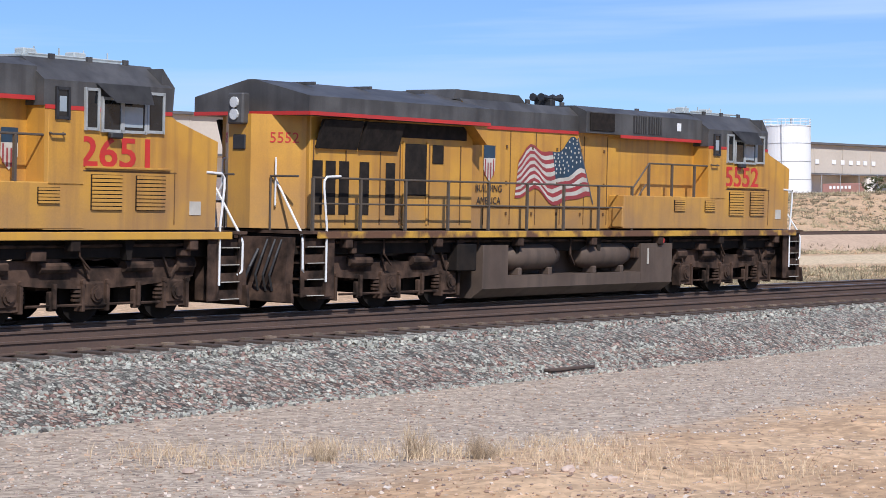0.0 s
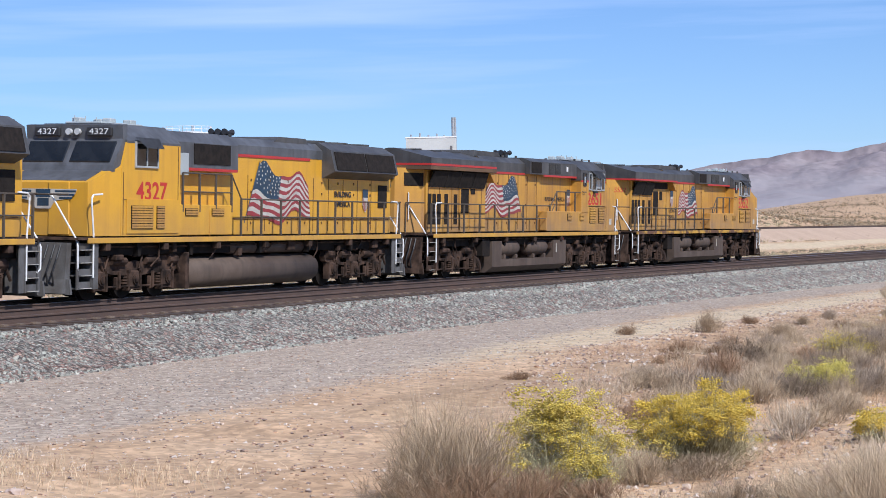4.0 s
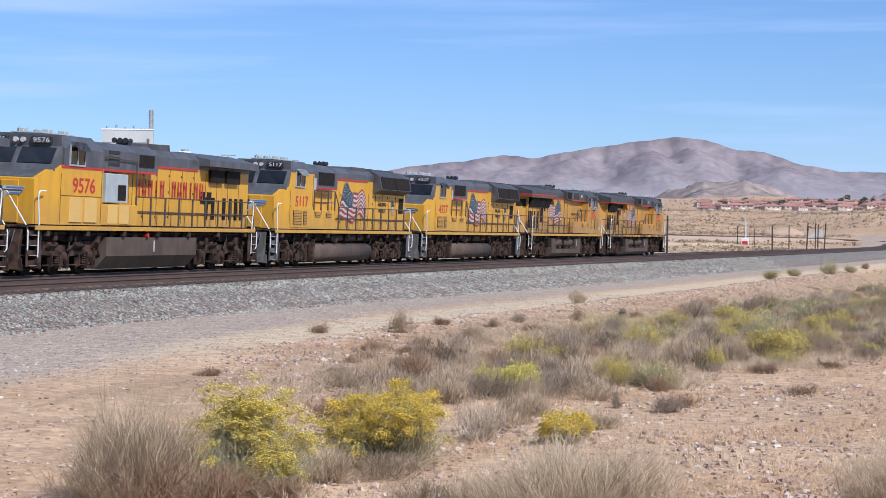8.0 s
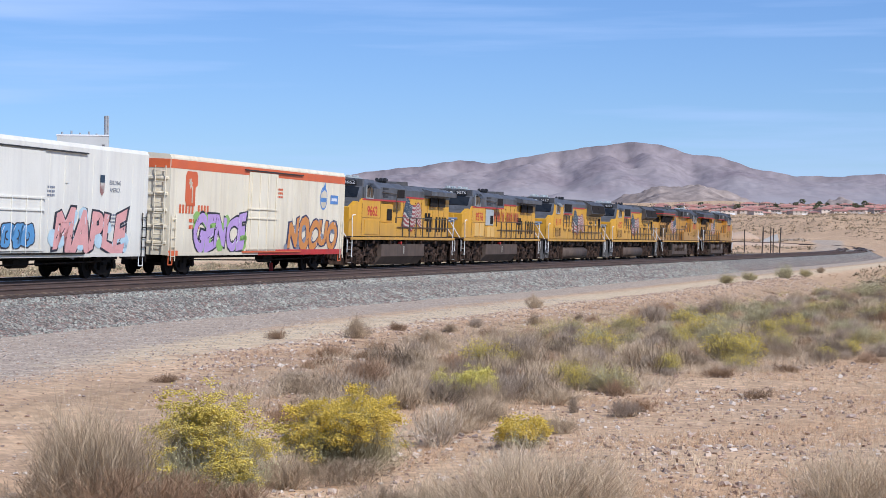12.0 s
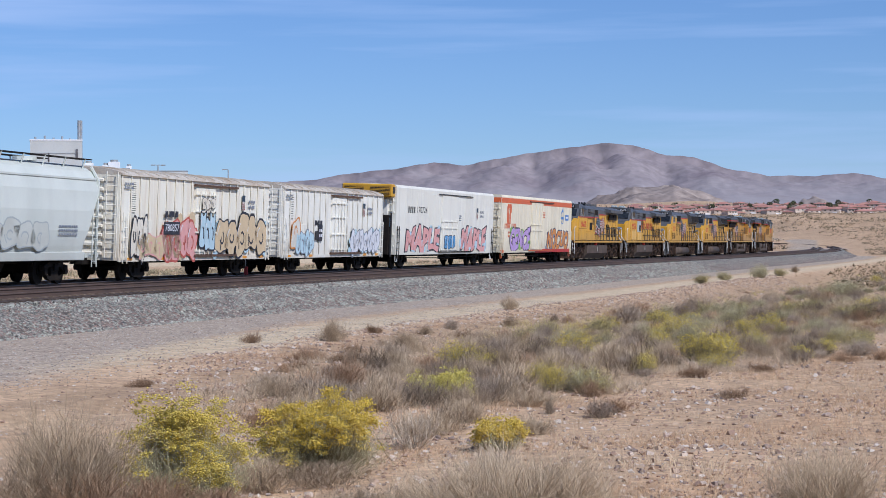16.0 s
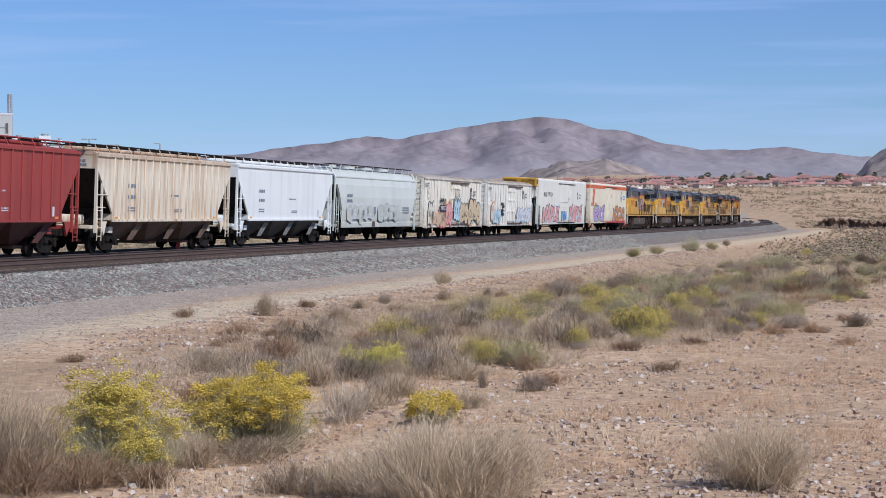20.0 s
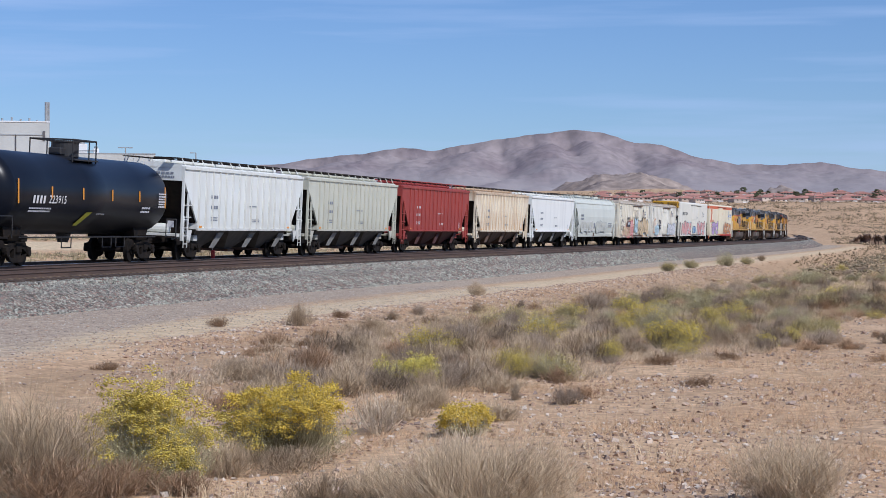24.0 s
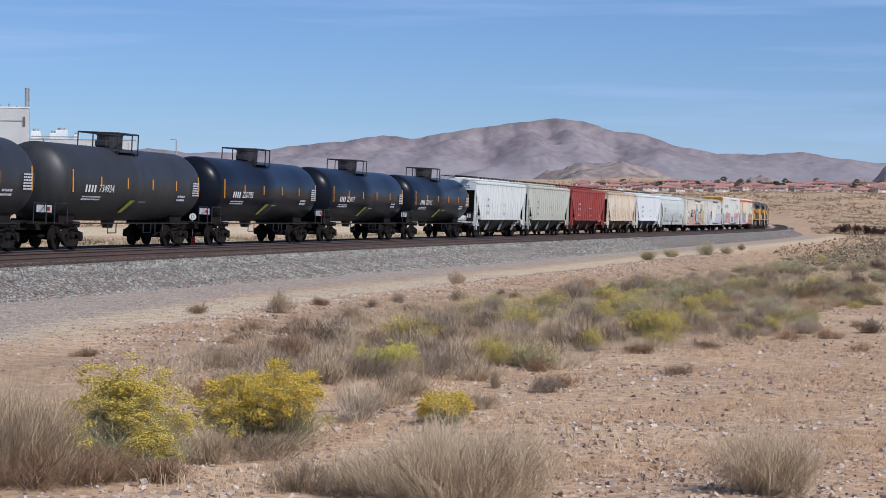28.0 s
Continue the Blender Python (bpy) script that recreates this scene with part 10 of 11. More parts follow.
    plank.matrix_basis = Matrix.Translation((c.x, c.y, max(gz(c.x, c.y), -2.08) + 0.05)) @ Matrix.Rotation(math.atan2(b.y - a.y, b.x - a.x), 4, "Z")


M["grit"] = stone_material("pale_and_dark_grit", ((0.48, 0.42, 0.36), (0.30, 0.25, 0.21), (0.60, 0.56, 0.50), (0.38, 0.30, 0.26), (0.18, 0.16, 0.15), (0.44, 0.37, 0.30)))
M["rock"] = material("pale_pinkish_rock", (0.52, 0.40, 0.32), (0.42, 0.31, 0.25), 6.0, 0.9, bump=0.01, fine=30, per_object=0.2)
stones()


# ---- works behind the far leg ----
def spot(az, d, z=0.0):
    return Vector((math.sin(radians(az)) * d, math.cos(radians(az)) * d, z))


def rise(el, d):
    return d * math.tan(radians(el))


M["tank_wall"] = material("white_painted_tank_steel", (0.80, 0.81, 0.80), (0.74, 0.75, 0.74), 0.3, 0.5, fine=6, streak=((0.6, 0.57, 0.5), 0.25, 0.8), grain=0.03)
M["tan_wall"] = material("tan_metal_cladding", (0.52, 0.46, 0.385), (0.48, 0.425, 0.355), 0.15, 0.7, fine=3, streak=((0.42, 0.36, 0.29), 0.25, 0.5), grain=0.05)
M["pale_wall"] = material("pale_cream_wall_paint", (0.72, 0.68, 0.60), (0.66, 0.62, 0.54), 0.2, 0.7, fine=4, grain=0.05)
M["white_wall"] = material("white_wall_paint", (0.80, 0.81, 0.82), (0.74, 0.75, 0.75), 0.2, 0.65, fine=4, streak=((0.62, 0.60, 0.56), 0.2, 0.6), grain=0.04)
M["grey_wall"] = material("light_grey_cladding", (0.56, 0.57, 0.54), (0.50, 0.51, 0.48), 0.2, 0.65, fine=4, streak=((0.42, 0.41, 0.38), 0.25, 0.6), grain=0.05)
M["shaded_grey"] = material("shaded_blue_grey_wall", (0.20, 0.21, 0.23), (0.16, 0.17, 0.19), 0.3, 0.6, fine=6)
M["trim_dark"] = material("dark_roof_trim", (0.13, 0.12, 0.12), (0.10, 0.095, 0.095), 1.0, 0.6, fine=10)
M["star_blue"] = material("blue_sign_paint", (0.05, 0.14, 0.46), (0.05, 0.12, 0.4), 2.0, 0.5, fine=20, grain=0.05)
M["galv"] = material("galvanised_grey_steel", (0.42, 0.43, 0.43), (0.34, 0.35, 0.35), 2.0, 0.5, metal=0.4, fine=20)
M["red_faded"] = material("faded_red_trailer_paint", (0.34, 0.17, 0.14), (0.30, 0.15, 0.12), 0.6, 0.7, fine=10)
M["post_wood"] = material("dark_weathered_pole_wood", (0.075, 0.055, 0.042), (0.055, 0.04, 0.032), 2.0, 0.9, fine=20)
M["pale_concrete"] = material("pale_grey_concrete", (0.55, 0.54, 0.51), (0.47, 0.46, 0.43), 0.6, 0.85, fine=8)
M["tile_red"] = material("clay_red_roof_tiles", (0.43, 0.23, 0.18), (0.36, 0.15, 0.115), 0.3, 0.85, fine=4, per_object=0.2, grain=0.1)
M["stucco"] = material("pale_stucco_wall", (0.56, 0.47, 0.39), (0.48, 0.40, 0.33), 0.2, 0.85, fine=4, per_object=0.2, grain=0.04)
M["bark"] = material("dark_tree_bark", (0.09, 0.065, 0.05), None, 3, 0.9, fine=20)


def framed(p, facing):
    """A local space at p whose x runs to the right and whose y runs away from a viewer in direction facing (degrees)."""
    return Matrix.Translation(p) @ Matrix.Rotation(-radians(facing), 4, "Z")


def build_works():
    # storage tank
    d = 215.0
    z0, z1 = gz(*spot(-18.22, d)[:2]) - 0.3, rise(3.39, d)
    tank = tagged(new("storage_tank"), "white cylindrical steel storage tank with a railed roof", "storage tank")
    tank.location = spot(-18.22, d, z0)
    hgt, r = z1 - z0, 2.52
    bm = B()
    bmesh.ops.create_cone(bm, cap_ends=True, segments=48, radius1=r, radius2=r, depth=hgt, matrix=Matrix.Translation((0, 0, hgt / 2)))
    bmesh.ops.create_cone(bm, cap_ends=True, segments=48, radius1=r, radius2=0.2, depth=0.25, matrix=Matrix.Translation((0, 0, hgt + 0.125)))
    part("shell", bm, "tank_wall", tank)
    for k in (0.25, 0.5, 0.75, 0.985):
        bm = B()
        bmesh.ops.create_cone(bm, cap_ends=True, segments=48, radius1=r + 0.03, radius2=r + 0.03, depth=0.05, matrix=Matrix.Translation((0, 0, hgt * k)))
        part("seam", bm, "galv", tank)
    for k in range(20):
        g = k * math.pi / 10
        part("railing_post", tube(B(), (r * math.cos(g), r * math.sin(g), hgt), (r * math.cos(g), r * math.sin(g), hgt + 0.62), 0.025, 5), "white", tank)
    for hz in (0.32, 0.62):
        part("railing_bar", bars(B(), [(r * math.cos(k * math.pi / 20), r * math.sin(k * math.pi / 20), hgt + hz) for k in range(41)], 0.025, 5), "white", tank)
    part("vent_pipe", tube(B(), (0.6, 0, hgt), (0.6, 0, hgt + 0.8), 0.12, 8), "galv", tank)
    part("ladder", bars(B(), [(0.4, -r - 0.1, 0), (0.4, -r - 0.1, hgt + 0.6)], 0.03, 5), "galv", tank)
    # long warehouse
    a, b = spot(-36.0, 190), spot(-13.3, 292)
    ln = (b - a).length
    ang = math.atan2(b.y - a.y, b.x - a.x)
    wh = tagged(new("warehouse"), "long tan metal warehouse with a pale lower dock wall", "building")
    wh.matrix_basis = Matrix.Translation((a.x, a.y, 0)) @ Matrix.Rotation(ang, 4, "Z")
    top, mid = 13.2, 9.55
    part("upper_wall", box(B(), ln / 2, 20, (top + mid) / 2, ln, 40, top - mid), "tan_wall", wh)
    part("roof_trim", box(B(), ln / 2, 19.8, top + 0.12, ln + 0.4, 40.6, 0.26), "trim_dark", wh)
    part("eave_trim", box(B(), ln / 2, -0.1, mid, ln, 0.3, 0.18), "trim_dark", wh)
    part("dock_wall", box(B(), ln / 2, 22, (mid + 3) / 2, ln, 36, mid - 3.02), "white_wall", wh)
    for u in np.arange(2.0, ln, 16.0):
        part("pier", box(B(), u, 2.0, (mid + 3) / 2, 1.7, 4.0, mid - 3.04), "pale_wall", wh)
    for u in np.arange(6.0, ln, 6.0):
        part("cladding_rib", box(B(), u, -0.03, (top + mid) / 2, 0.12, 0.08, top - mid - 0.3), "tan_wall", wh)
    for az in (-17.4, -16.95, -16.72, -16.5, -16.3, -16.12, -15.9):
        # where the direction meets the wall
        q = spot(az, 1.0)
        den = q.x * (b.y - a.y) - q.y * (b.x - a.x)
        u = ((q.x * -a.y) + q.y * a.x) / den * ln if den else 0
        part("sign_bar", box(B(), abs(u), -0.06, 11.05, 0.75, 0.1, 0.55, 0.02), "white_wall", wh)
    # parked trailer at the dock
    tr = tagged(new("parked_trailer"), "faded red box trailer with pale painted letters", "trailer")
    p = spot(-16.7, 238)
    tr.matrix_basis = framed(Vector((p.x, p.y, rise(1.5, 238))), -16.7)
    part("box", box(B(), 0, 0, 0.75, 4.6, 2.2, 1.0, 0.04), "red_faded", tr)
    for k in range(6):
        part("letter_bar", box(B(), -1.4 + k * 0.42, -1.12, 0.8, 0.26, 0.03, 0.32), "white_wall", tr)
    part("chassis", box(B(), 0, 0, 0.12, 4.4, 1.9, 0.22), "trim_dark", tr)
    # chain-link fence
    fence = tagged(new("chain_link_fence"), "tall grey chain-link fence on the slope", "fence")
    f0, f1 = spot(-20.5, 209), spot(-12.6, 240)
    n = 16
    tops = []
    for k in range(n + 1):
        q = f0.lerp(f1, k / n)
        z = gz(q.x, q.y)
        part("post", tube(B(), (q.x, q.y, z), (q.x, q.y, z + 2.1), 0.035, 6), "galv", fence)
        tops.append((q.x, q.y, z + 2.1))
    for q0, q1 in zip(tops, tops[1:]):
        part("top_rail", tube(B(), q0, q1, 0.025, 5), "galv", fence)
    for (xa, ya, za), (xb, yb, zb) in zip(tops, tops[1:]):
        part("bottom_wire", tube(B(), (xa, ya, za - 2.0), (xb, yb, zb - 2.0), 0.015, 4), "galv", fence)
    # tower building, lower hall and their white wall
    d = 330.0
    tw = tagged(new("plant_tower"), "tall windowless pale grey plant tower with roof vents", "building")
    w = d * (math.tan(radians(12.2)) - math.tan(radians(10.84))) * math.cos(radians(11.5))
    p = spot(-11.52, d)
    g0 = gz(p.x, p.y) - 1
    tw.matrix_basis = framed(Vector((p.x, p.y, g0)), -11.52)
    H = rise(3.14, d) - g0
    part("wall", box(B(), 0, 6, H / 2, w, 12, H), "grey_wall", tw)
    part("ledge", box(B(), -0.4, -0.04, rise(2.8, d) - g0, w - 0.9, 0.1, 0.12), "galv", tw)
    part("parapet", box(B(), 0, 6, H + 0.1, w + 0.16, 12.16, 0.2), "white_wall", tw)
    part("downpipe", tube(B(), (-w * 0.14, -0.12, 2), (-w * 0.14, -0.12, rise(2.8, d) - g0), 0.09, 6), "trim_dark", tw)
    part("louvre", box(B(), w * 0.40, -0.06, rise(2.78, d) - g0, 0.35, 0.12, 1.5), "trim_dark", tw)
    for k, u in enumerate((-0.40, -0.22, -0.05, 0.12, 0.27)):
        part("roof_vent", tube(B(), (w * u, 2 + k, H), (w * u, 2 + k, H + 0.7 + 0.25 * (k % 2)), 0.16, 8), "galv", tw)
    for u, r2 in ((0.445, 0.28), (0.49, 0.16)):
        part("chimney_pipe", tube(B(), (w * u, 1.0, 2), (w * u, 1.0, rise(3.70, d) - g0), r2, 10), "galv", tw)
    hall = tagged(new("plant_hall"), "low pale grey plant hall with rooftop machines", "building")
    p = spot(-9.4, d + 4)
    g1 = gz(p.x, p.y) - 1
    hall.matrix_basis = framed(Vector((p.x, p.y, g1)), -9.4)
    hw = d * (math.tan(radians(10.85)) - math.tan(radians(7.95))) * 0.97
    H2 = rise(2.335, d) - g1
    part("wall", box(B(), 0, 6, H2 / 2, hw, 12, H2), "grey_wall", hall)
    part("parapet", box(B(), 0, 6, H2 + 0.08, hw + 0.1, 12.1, 0.16), "galv", hall)
    for k in range(5):
        part("cladding_rib", box(B(), -hw / 2 + (k + 0.7) * hw / 5, -0.04, H2 / 2, 0.14, 0.1, H2 - 0.3), "grey_wall", hall)
    part("drain_pipe", tube(B(), (-hw * 0.36, -0.12, 1), (-hw * 0.36, -0.12, H2 + 0.2), 0.12, 6), "galv", hall)
    for u, ww, hh in ((-0.44, 1.5, 1.3), (-0.28, 1.1, 1.0), (-0.2, 1.9, 1.5), (-0.06, 0.9, 0.8)):
        part("rooftop_machine", box(B(), hw * u, 2, H2 + hh / 2 + 0.1, ww, 1.6, hh, 0.05), "white_wall", hall)
        part("machine_fan", tube(B(), (hw * u, 2, H2 + hh + 0.1), (hw * u, 2, H2 + hh + 0.45), ww * 0.32, 12), "galv", hall)
    part("roof_pipe", bars(B(), [(-hw * 0.48, 0.8, H2 + 0.5), (-hw * 0.05, 0.8, H2 + 0.5)], 0.09, 6), "galv", hall)
    d = 300.0
    wall = tagged(new("boundary_wall"), "long white painted wall with a blue star sign", "wall")
    wz0, wz1 = rise(1.35, d), rise(1.84, d)
    a, b = spot(-12.6, d), spot(-8.3, d + 2)
    wall.matrix_basis = Matrix.Translation((a.x, a.y, wz0 - 1.5)) @ Matrix.Rotation(math.atan2(b.y - a.y, b.x - a.x), 4, "Z")
    ln = (b - a).length
    for k in range(6):
        part("panel", box(B(), ln / 6 * (k + 0.5), 0.15, (wz1 - wz0 + 1.5) / 2, ln / 6 - 0.05, 0.3, wz1 - wz0 + 1.5), "white_wall", wall)
    part("coping", box(B(), ln / 2, 0.15, wz1 - wz0 + 1.56, ln, 0.42, 0.12), "grey_wall", wall)
    part("rail_line", box(B(), ln / 2, -0.03, 2.4, ln, 0.05, 0.06), "galv", wall)
    pts = []
    for k in range(10):
        g, rr = math.pi / 2 + k * math.pi / 5, (1.12 if k % 2 == 0 else 0.45)
        pts.append((rr * math.cos(g), rr * math.sin(g)))
    bm = prism(B(), pts, -0.06, 0.0, "y")
    star = part("star", bm, "star_blue", wall, "flat blue five-pointed star")
    su = ln * (12.6 - 11.58) / 4.3
    star.location = (su, -0.01, rise(1.64, d) - (wz0 - 1.5))
    # low sheds at the end of the wall; the grey one is coloured as shaded
    for az0, az1, mat, lab in ((-8.21, -7.66, "shaded_grey", "dark blue-grey shed above the slope, its shade put into the colour"), (-7.62, -6.97, "white_wall", "white box-shaped building above the slope")):
        d2 = 285.0
        wv = d2 * radians(az1 - az0)
        t2 = tagged(new("box_trailer"), lab, "trailer", "trailers above the slope")
        p = spot((az0 + az1) / 2, d2)
        t2.matrix_basis = framed(Vector((p.x, p.y, rise(1.36, d2))), (az0 + az1) / 2)
        hh = rise(1.72, d2) - rise(1.36, d2)
        part("box", box(B(), 0, 0, hh / 2 + 0.1, wv, 2.5, hh - 0.25, 0.05), mat, t2)
        part("roof_edge", box(B(), 0, 0, hh - 0.01, wv + 0.05, 2.55, 0.08), "galv", t2)
        part("post", box(B(), wv / 2 - 0.08, -1.27, hh / 2 + 0.1, 0.12, 0.06, hh - 0.3), "galv", t2)
        part("post", box(B(), -wv / 2 + 0.08, -1.27, hh / 2 + 0.1, 0.12, 0.06, hh - 0.3), "galv", t2)
        part("skid", box(B(), 0, 0, -0.2, wv * 0.9, 2.0, 0.7), "trim_dark", t2)
    # lamp posts
    for az, el, dd, arms in ((-8.78, 2.483, 262, (-0.75, 0.75)), (-6.87, 2.36, 262, (-0.62,))):
        lp = tagged(new("street_lamp"), "tall slim grey lamp post with flat lamp heads", "street lamp", "lamp posts")
        p = spot(az, dd)
        z = gz(p.x, p.y) - 0.3
        lp.matrix_basis = framed(Vector((p.x, p.y, z)), az)
        hh = rise(el, dd) - z
        part("pole", tube(B(), (0, 0, 0), (0, 0, hh), 0.12, 8, 0.07), "galv", lp)
        for u in arms:
            part("arm", tube(B(), (0, 0, hh), (u * 0.5, 0, hh), 0.045, 6), "galv", lp)
            part("lamp_head", box(B(), u * 0.85, 0, hh, abs(u) * 0.75, 0.32, 0.12, 0.03), "galv", lp)
    # tall pole behind the line
    pl = tagged(new("pole"), "slender dark wooden pole behind the tracks", "pole")
    p = spot(3.3, 190)
    pl.location = (p.x, p.y, gz(p.x, p.y) - 0.2)
    part("shaft", tube(B(), (0, 0, 0), (0.05, 0, 4.9), 0.1, 8, 0.08), "post_wood", pl)
    # round letter sign on a post with a red foot
    sg = tagged(new("track_sign"), "round white letter sign on a thin post", "sign")
    p = spot(-6.41, 95)
    z = max(gz(p.x, p.y), rise(-0.529, 95))
    sg.matrix_basis = framed(Vector((p.x, p.y, z)), -6.41)
    hz = rise(0.251, 95) - z
    part("post", tube(B(), (0, 0, -0.1), (0, 0, hz), 0.022, 6), "galv", sg)
    bm = B()
    bmesh.ops.create_cone(bm, cap_ends=True, segments=24, radius1=0.17, radius2=0.17, depth=0.02, matrix=Matrix.Translation((0, -0.03, hz)) @ Matrix.Rotation(math.pi / 2, 4, "X"))
    plate = part("plate", bm, "trim_dark", sg)
    bm = B()
    bmesh.ops.create_cone(bm, cap_ends=True, segments=24, radius1=0.152, radius2=0.152, depth=0.02, matrix=Matrix.Translation((0, -0.036, hz)) @ Matrix.Rotation(math.pi / 2, 4, "X"))
    part("face", bm, "white", sg)
    letters("letter", "D", 0.24, "trim_dark", sg, Matrix.Translation((0, -0.055, hz)) @ Matrix.Rotation(math.pi / 2, 4, "X"))
    part("foot", box(B(), 0.02, 0, 0.17, 0.18, 0.18, 0.42, 0.03), "red", sg, "red painted foot of the post")
    leafy_tree("bush_tree", "bright green round bush behind the tracks", spot(1.5, 168), 1.7, 3.0, 33)
    # bare tree by the warehouse
    leafy_tree("bush_tree", "round dusty green bush before the warehouse", spot(-15.85, 225), 1.9, 3.2, 31)


def leafy_tree(name, label, p, h, w, seed, group="", clumps=46):
    rnd = np.random.RandomState(seed)
    ob = tagged(new(name), label, "tree", group)
    ob.location = (p.x, p.y, gz(p.x, p.y) - 0.1)
    bm = tube(B(), (0, 0, 0), (0, 0, h * 0.5), h * 0.045, 7, h * 0.025)
    for k in range(6):
        g = k * 1.05 + rnd.uniform(0, 0.5)
        tube(bm, (0, 0, h * (0.18 + 0.04 * k)), (math.cos(g) * w * 0.33, math.sin(g) * w * 0.33, h * (0.5 + 0.07 * k)), h * 0.018, 5, h * 0.008)
    part("trunk", bm, "bark", ob)
    g, u = rnd.uniform(0, 6.28, clumps), rnd.uniform(0, 1, clumps)
    zc = rnd.uniform(0.14, 0.98, clumps)
    rad = w / 2 * np.sqrt(np.clip(1 - ((zc - 0.6) / 0.44) ** 2, 0.06, 1)) * rnd.uniform(0.35, 1.0, clumps)
    c = np.stack([np.cos(g) * rad, np.sin(g) * rad, zc * h], -1)
    o = new("crown", clump_mesh(rnd, c, h * 0.055, 11, "leaf_green", "crown", h * 0.06))
    o.parent = ob
    return ob


build_works()


# ---- middle distance ----
def build_posts():
    for az, el0, el1, d, lean, r in ((6.16, -0.035, 0.635, 380, 0.0, 0.16), (6.61, 0.245, 0.642, 430, 0.0, 0.12), (7.08, 0.268, 0.705, 440, 0.1, 0.13), (7.09, 0.103, 0.618, 470, 0.12, 0.14),
                                     (7.31, 0.174, 0.704, 440, 0.03, 0.13), (7.38, 0.174, 0.677, 442, 0.03, 0.13), (7.55, 0.137, 0.701, 445, 0.12, 0.14), (5.22, 0.30, 0.616, 430, 0.0, 0.10), (5.67, 0.28, 0.561, 430, 0.0, 0.10)):
        p = spot(az, d)
        z = gz(p.x, p.y) - 0.3
        ob = tagged(new("wooden_post"), "dark weathered wooden post standing in scrub", "post", "old line posts")
        ob.location = (p.x, p.y, z)
        h = rise(el1, d) - z
        part("shaft", tube(B(), (0, 0, 0), (lean * h * 0.5, 0, h), r, 7, r * 0.9), "post_wood", ob)
    mast = tagged(new("signal_mast"), "white steel mast with a white and red case", "signal mast")
    d = 440
    p = spot(5.44, d)
    z = gz(p.x, p.y)
    mast.matrix_basis = framed(Vector((p.x, p.y, z)), 5.44)
    h = rise(0.785, d) - z
    part("pole", tube(B(), (0, 0, -0.2), (0, 0, h), 0.16, 8, 0.12), "white", mast)
    part("crossarm", box(B(), -0.35, 0, h - 0.35, 1.1, 0.12, 0.12), "galv", mast)
    zc = rise(0.114, d) - z
    part("case", box(B(), -0.15, -0.4, zc + 0.1, 1.6, 0.6, 2.4, 0.05), "white", mast)
    part("case_panel", box(B(), -0.15, -0.72, zc - 0.05, 1.15, 0.05, 1.5, 0.02), "red", mast, "red panel on the white case")
    part("legs", box(B(), -0.15, -0.4, (zc - 0.7) / 2, 1.0, 0.4, max(zc - 0.7, 0.2)), "galv", mast)
    slab = B()
    prism(slab, [(-3.4, 0), (3.2, 0), (2.4, 2.6), (1.2, 2.2)], -0.25, 0.25, "y")
    ob = tagged(part("culvert_wall", slab, "pale_concrete"), "pale concrete culvert wing wall on the hillside", "culvert")
    p = spot(7.25, 575)
    ob.matrix_basis = framed(Vector((p.x, p.y, gz(p.x, p.y) - 0.2)), 7.25)
    bm = B()
    bmesh.ops.create_icosphere(bm, subdivisions=3, radius=1.0)
    for v in bm.verts:
        v.co = Vector((v.co.x * 6, v.co.y * 4, v.co.z * 2.0 * (1 + 0.15 * math.sin(v.co.x * 5))))
    ob = tagged(part("sand_mound", bm, "mound"), "bare pale sand mound beside the far leg", "mound", kind="structure")
    p = spot(6.43, 580)
    ob.location = (p.x, p.y, gz(p.x, p.y))


build_posts()


# ---- village ----
def house_mesh(w, dp, h, wings, name, label):
    """A tiled suburban house: walls, a hipped roof for each wing, windows and a garage door."""
    ob = tagged(new(name), label, "house", "houses of the village")
    for k, (x, y, ww, dd, hh) in enumerate(wings):
        part("wall", box(B(), x, y, hh / 2, ww, dd, hh), "stucco", ob)
        bm = B()
        o = 0.5
        e = min(ww, dd) / 2 * 0.9
        base = [bm.verts.new((x + sx * (ww / 2 + o), y + sy * (dd / 2 + o), hh - 0.02)) for sx, sy in ((-1, -1), (1, -1), (1, 1), (-1, 1))]
        rh = min(ww, dd) * 0.26
        if ww >= dd:
            r1, r2 = bm.verts.new((x - ww / 2 + e, y, hh + rh)), bm.verts.new((x + ww / 2 - e, y, hh + rh))
            fs = ((base[0], base[1], r2, r1), (base[2], base[3], r1, r2), (base[1], base[2], r2), (base[3], base[0], r1))
        else:
            r1, r2 = bm.verts.new((x, y - dd / 2 + e, hh + rh)), bm.verts.new((x, y + dd / 2 - e, hh + rh))
            fs = ((base[1], base[2], r2, r1), (base[3], base[0], r1, r2), (base[0], base[1], r1), (base[2], base[3], r2))
        for f in fs:
            bm.faces.new(f)
        bm.faces.new(base[::-1])
        bmesh.ops.recalc_face_normals(bm, faces=bm.faces)
        part("roof", bm, "tile_red", ob)
        for u in (-0.28, 0.02, 0.3):
            part("window", box(B(), x + ww * u, y - dd / 2 - 0.02, hh - 1.4, 1.3, 0.12, 1.1), "glass", ob)
    x, y, ww, dd, hh = wings[0]
    part("garage_door", box(B(), x + ww * 0.24, y - dd / 2 - 0.04, 1.15, 4.2, 0.12, 2.3), "white", ob)
    part("chimney", box(B(), x - ww * 0.3, y, hh + 1.3, 0.8, 0.8, 2.6), "stucco", ob)
    return ob


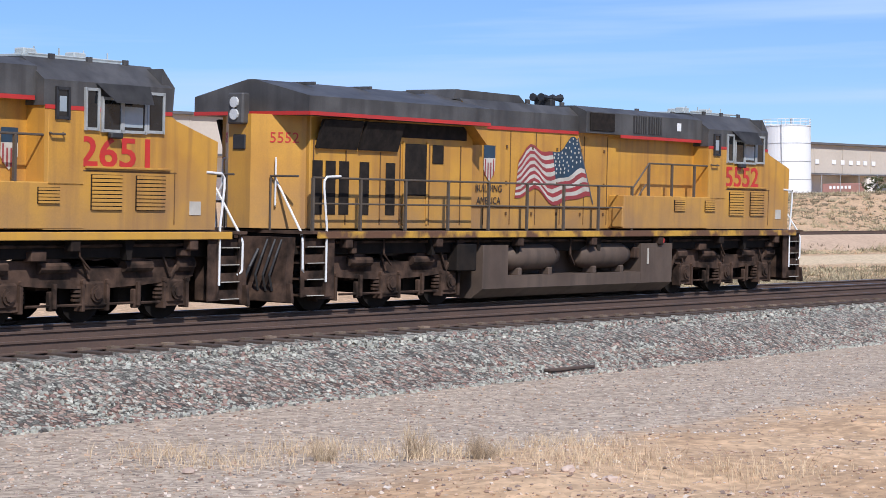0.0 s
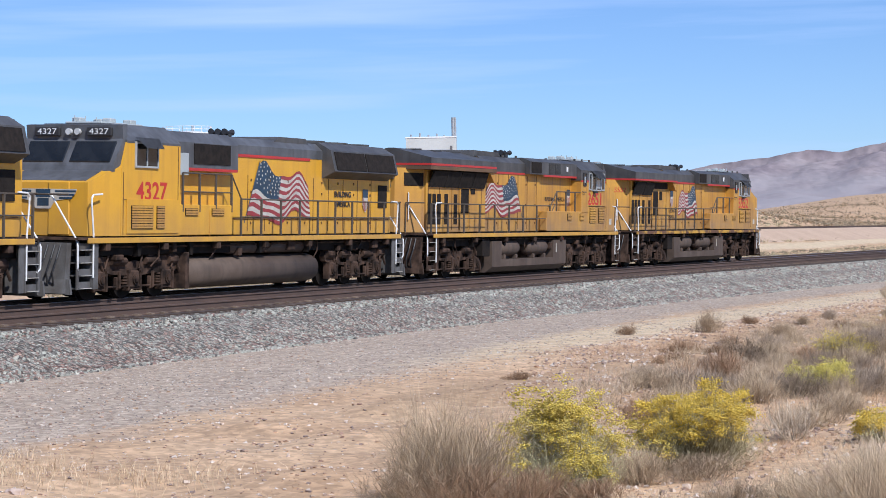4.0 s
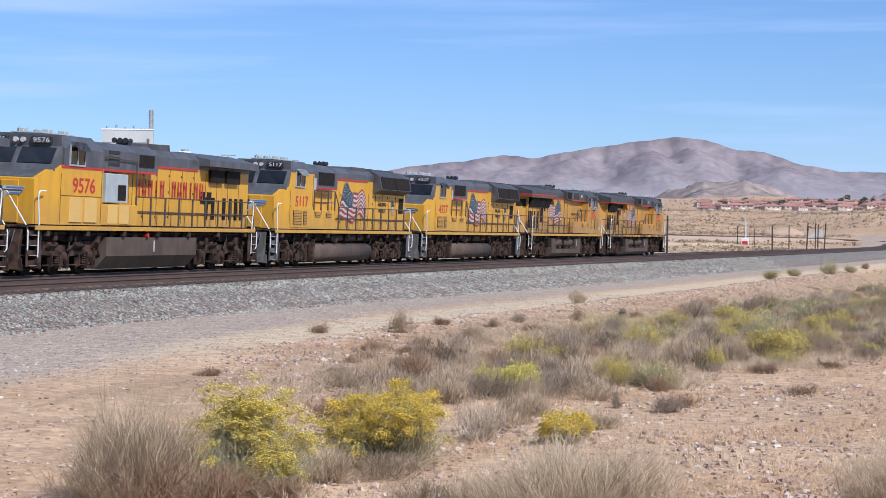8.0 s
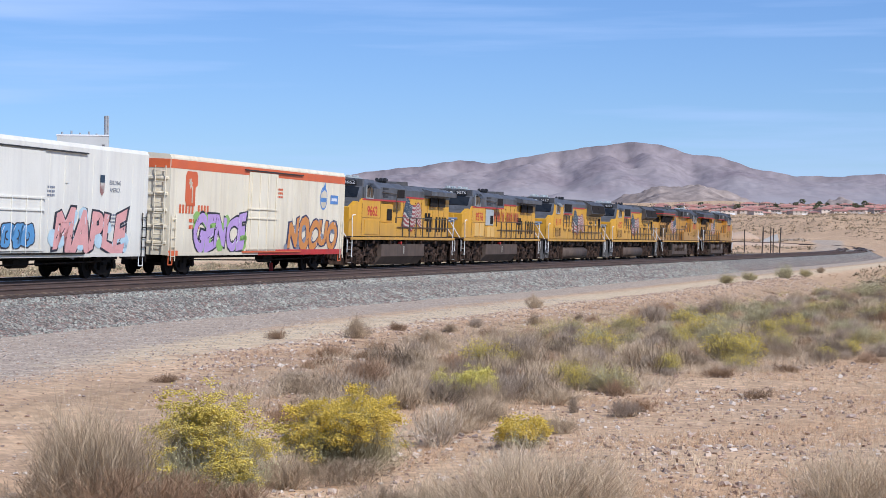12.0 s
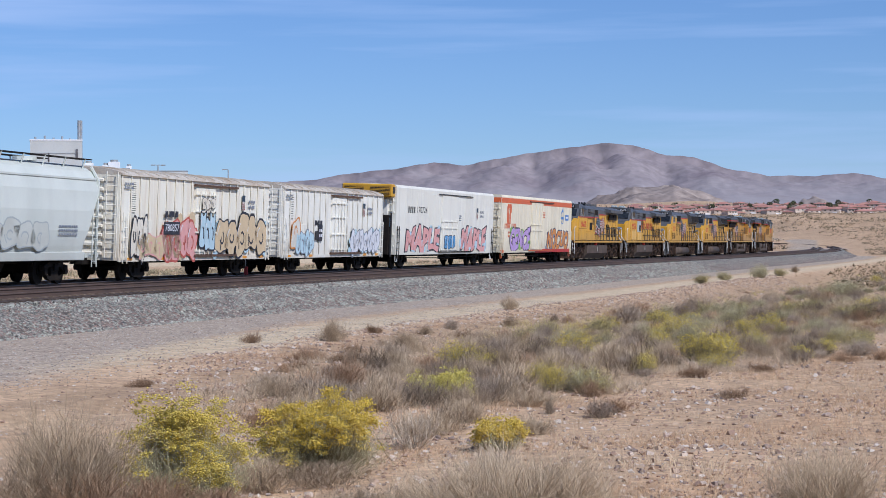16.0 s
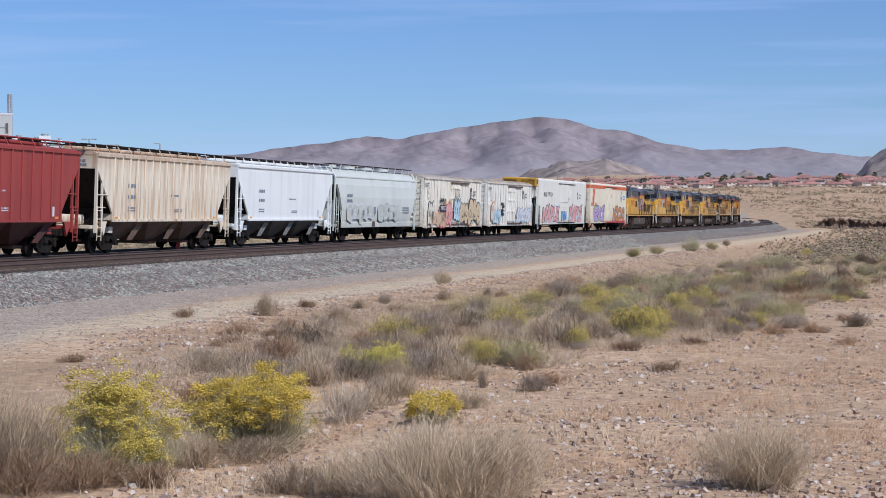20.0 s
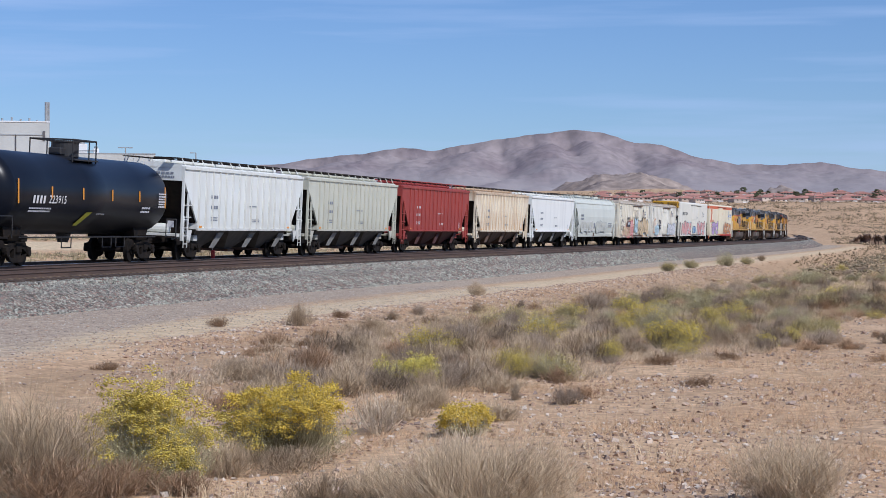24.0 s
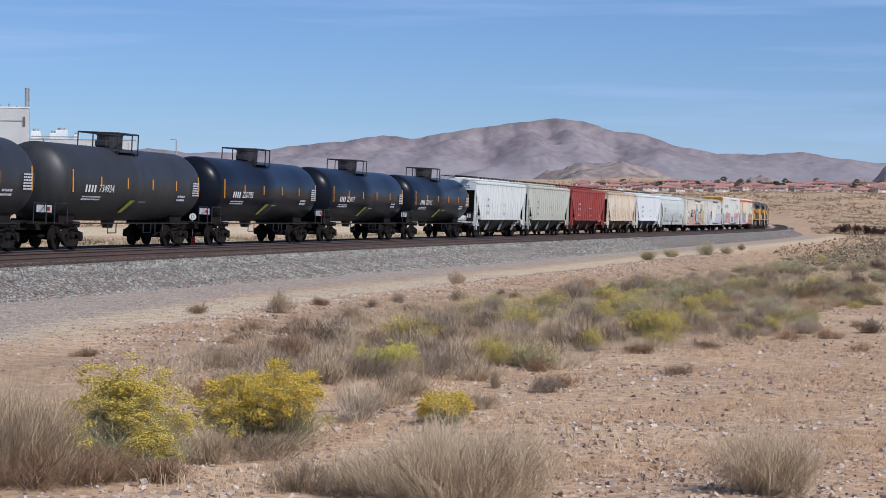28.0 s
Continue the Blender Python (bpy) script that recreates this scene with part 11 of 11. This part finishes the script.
def build_village():
    rnd = random.Random(9)
    lab = ("two-storey pale stucco house with red tiled hip roof", "single-storey pale stucco house with red tiled roof", "pale stucco house with two red tiled wings")
    kinds = [house_mesh(13, 10, 5.4, [(0, 0, 13, 10, 5.4)], "house", lab[0]),
             house_mesh(15, 10, 3.0, [(0, 0, 15, 11, 3.0)], "house", lab[1]),
             house_mesh(14, 10, 5.4, [(-3, 0, 8, 11, 5.2), (5, 1, 9, 9, 3.0)], "house", lab[2])]
    used = set()
    for row, (d0, n) in enumerate(((1000, 24), (1032, 26), (1068, 27), (1110, 26))):
        for k in range(n):
            az = 4.2 + 10.6 * (k + rnd.uniform(0.2, 0.8)) / n
            d = d0 + rnd.uniform(-10, 10)
            p = spot(az, d)
            i = rnd.choice((0, 1, 1, 2))
            ob = copy_thing(kinds[i], Matrix()) if i in used else kinds[i]
            used.add(i)
            ob.matrix_basis = Matrix.Translation((p.x, p.y, gz(p.x, p.y) - 0.4)) @ Matrix.Rotation(rnd.uniform(-0.5, 0.5), 4, "Z")
            ob.scale = (0.62, 0.60, 0.42)
    first = None
    for k in range(34):
        az, d = rnd.uniform(4.2, 14.8), rnd.uniform(1005, 1140)
        p = spot(az, d)
        if first is None:
            first = leafy_tree("tree", "dark green garden tree between the houses", p, 3.6, 3.4, 77, "village trees", 60)
        else:
            o = copy_thing(first, Matrix())
            s = rnd.uniform(0.7, 1.25)
            o.matrix_basis = Matrix.Translation((p.x, p.y, gz(p.x, p.y) - 0.2)) @ Matrix.Rotation(rnd.uniform(0, 6), 4, "Z")
            o.scale = (s, s, s * rnd.uniform(0.7, 1.1))


build_village()


WHEELS = [o for o in scene.objects if o.name.split(".")[0] == "wheelset"]


def motions():
    """The train rolls along the line from the clip's start to its end, and its wheels turn with it."""
    turned = {}
    for car, behind, base, flip in CARS:
        walk(car, [(t, car_pose(FRONT[t] - behind, base, flip)) for t in range(29)])
        turned[car] = -1 if flip else 1
    steps_ = np.arange(0, 28.0001, 1 / FPS)
    rolled = np.interp(steps_, range(29), FRONT)
    for wheel in WHEELS:
        rest, radius = wheel.matrix_basis.copy(), wheel.matrix_basis.translation.z
        way = turned[wheel.parent.parent]
        walk(wheel, [(float(t), rest @ Matrix.Rotation(way * float(d) / radius % (2 * math.pi), 4, "Y")) for t, d in zip(steps_, rolled)])


motions()
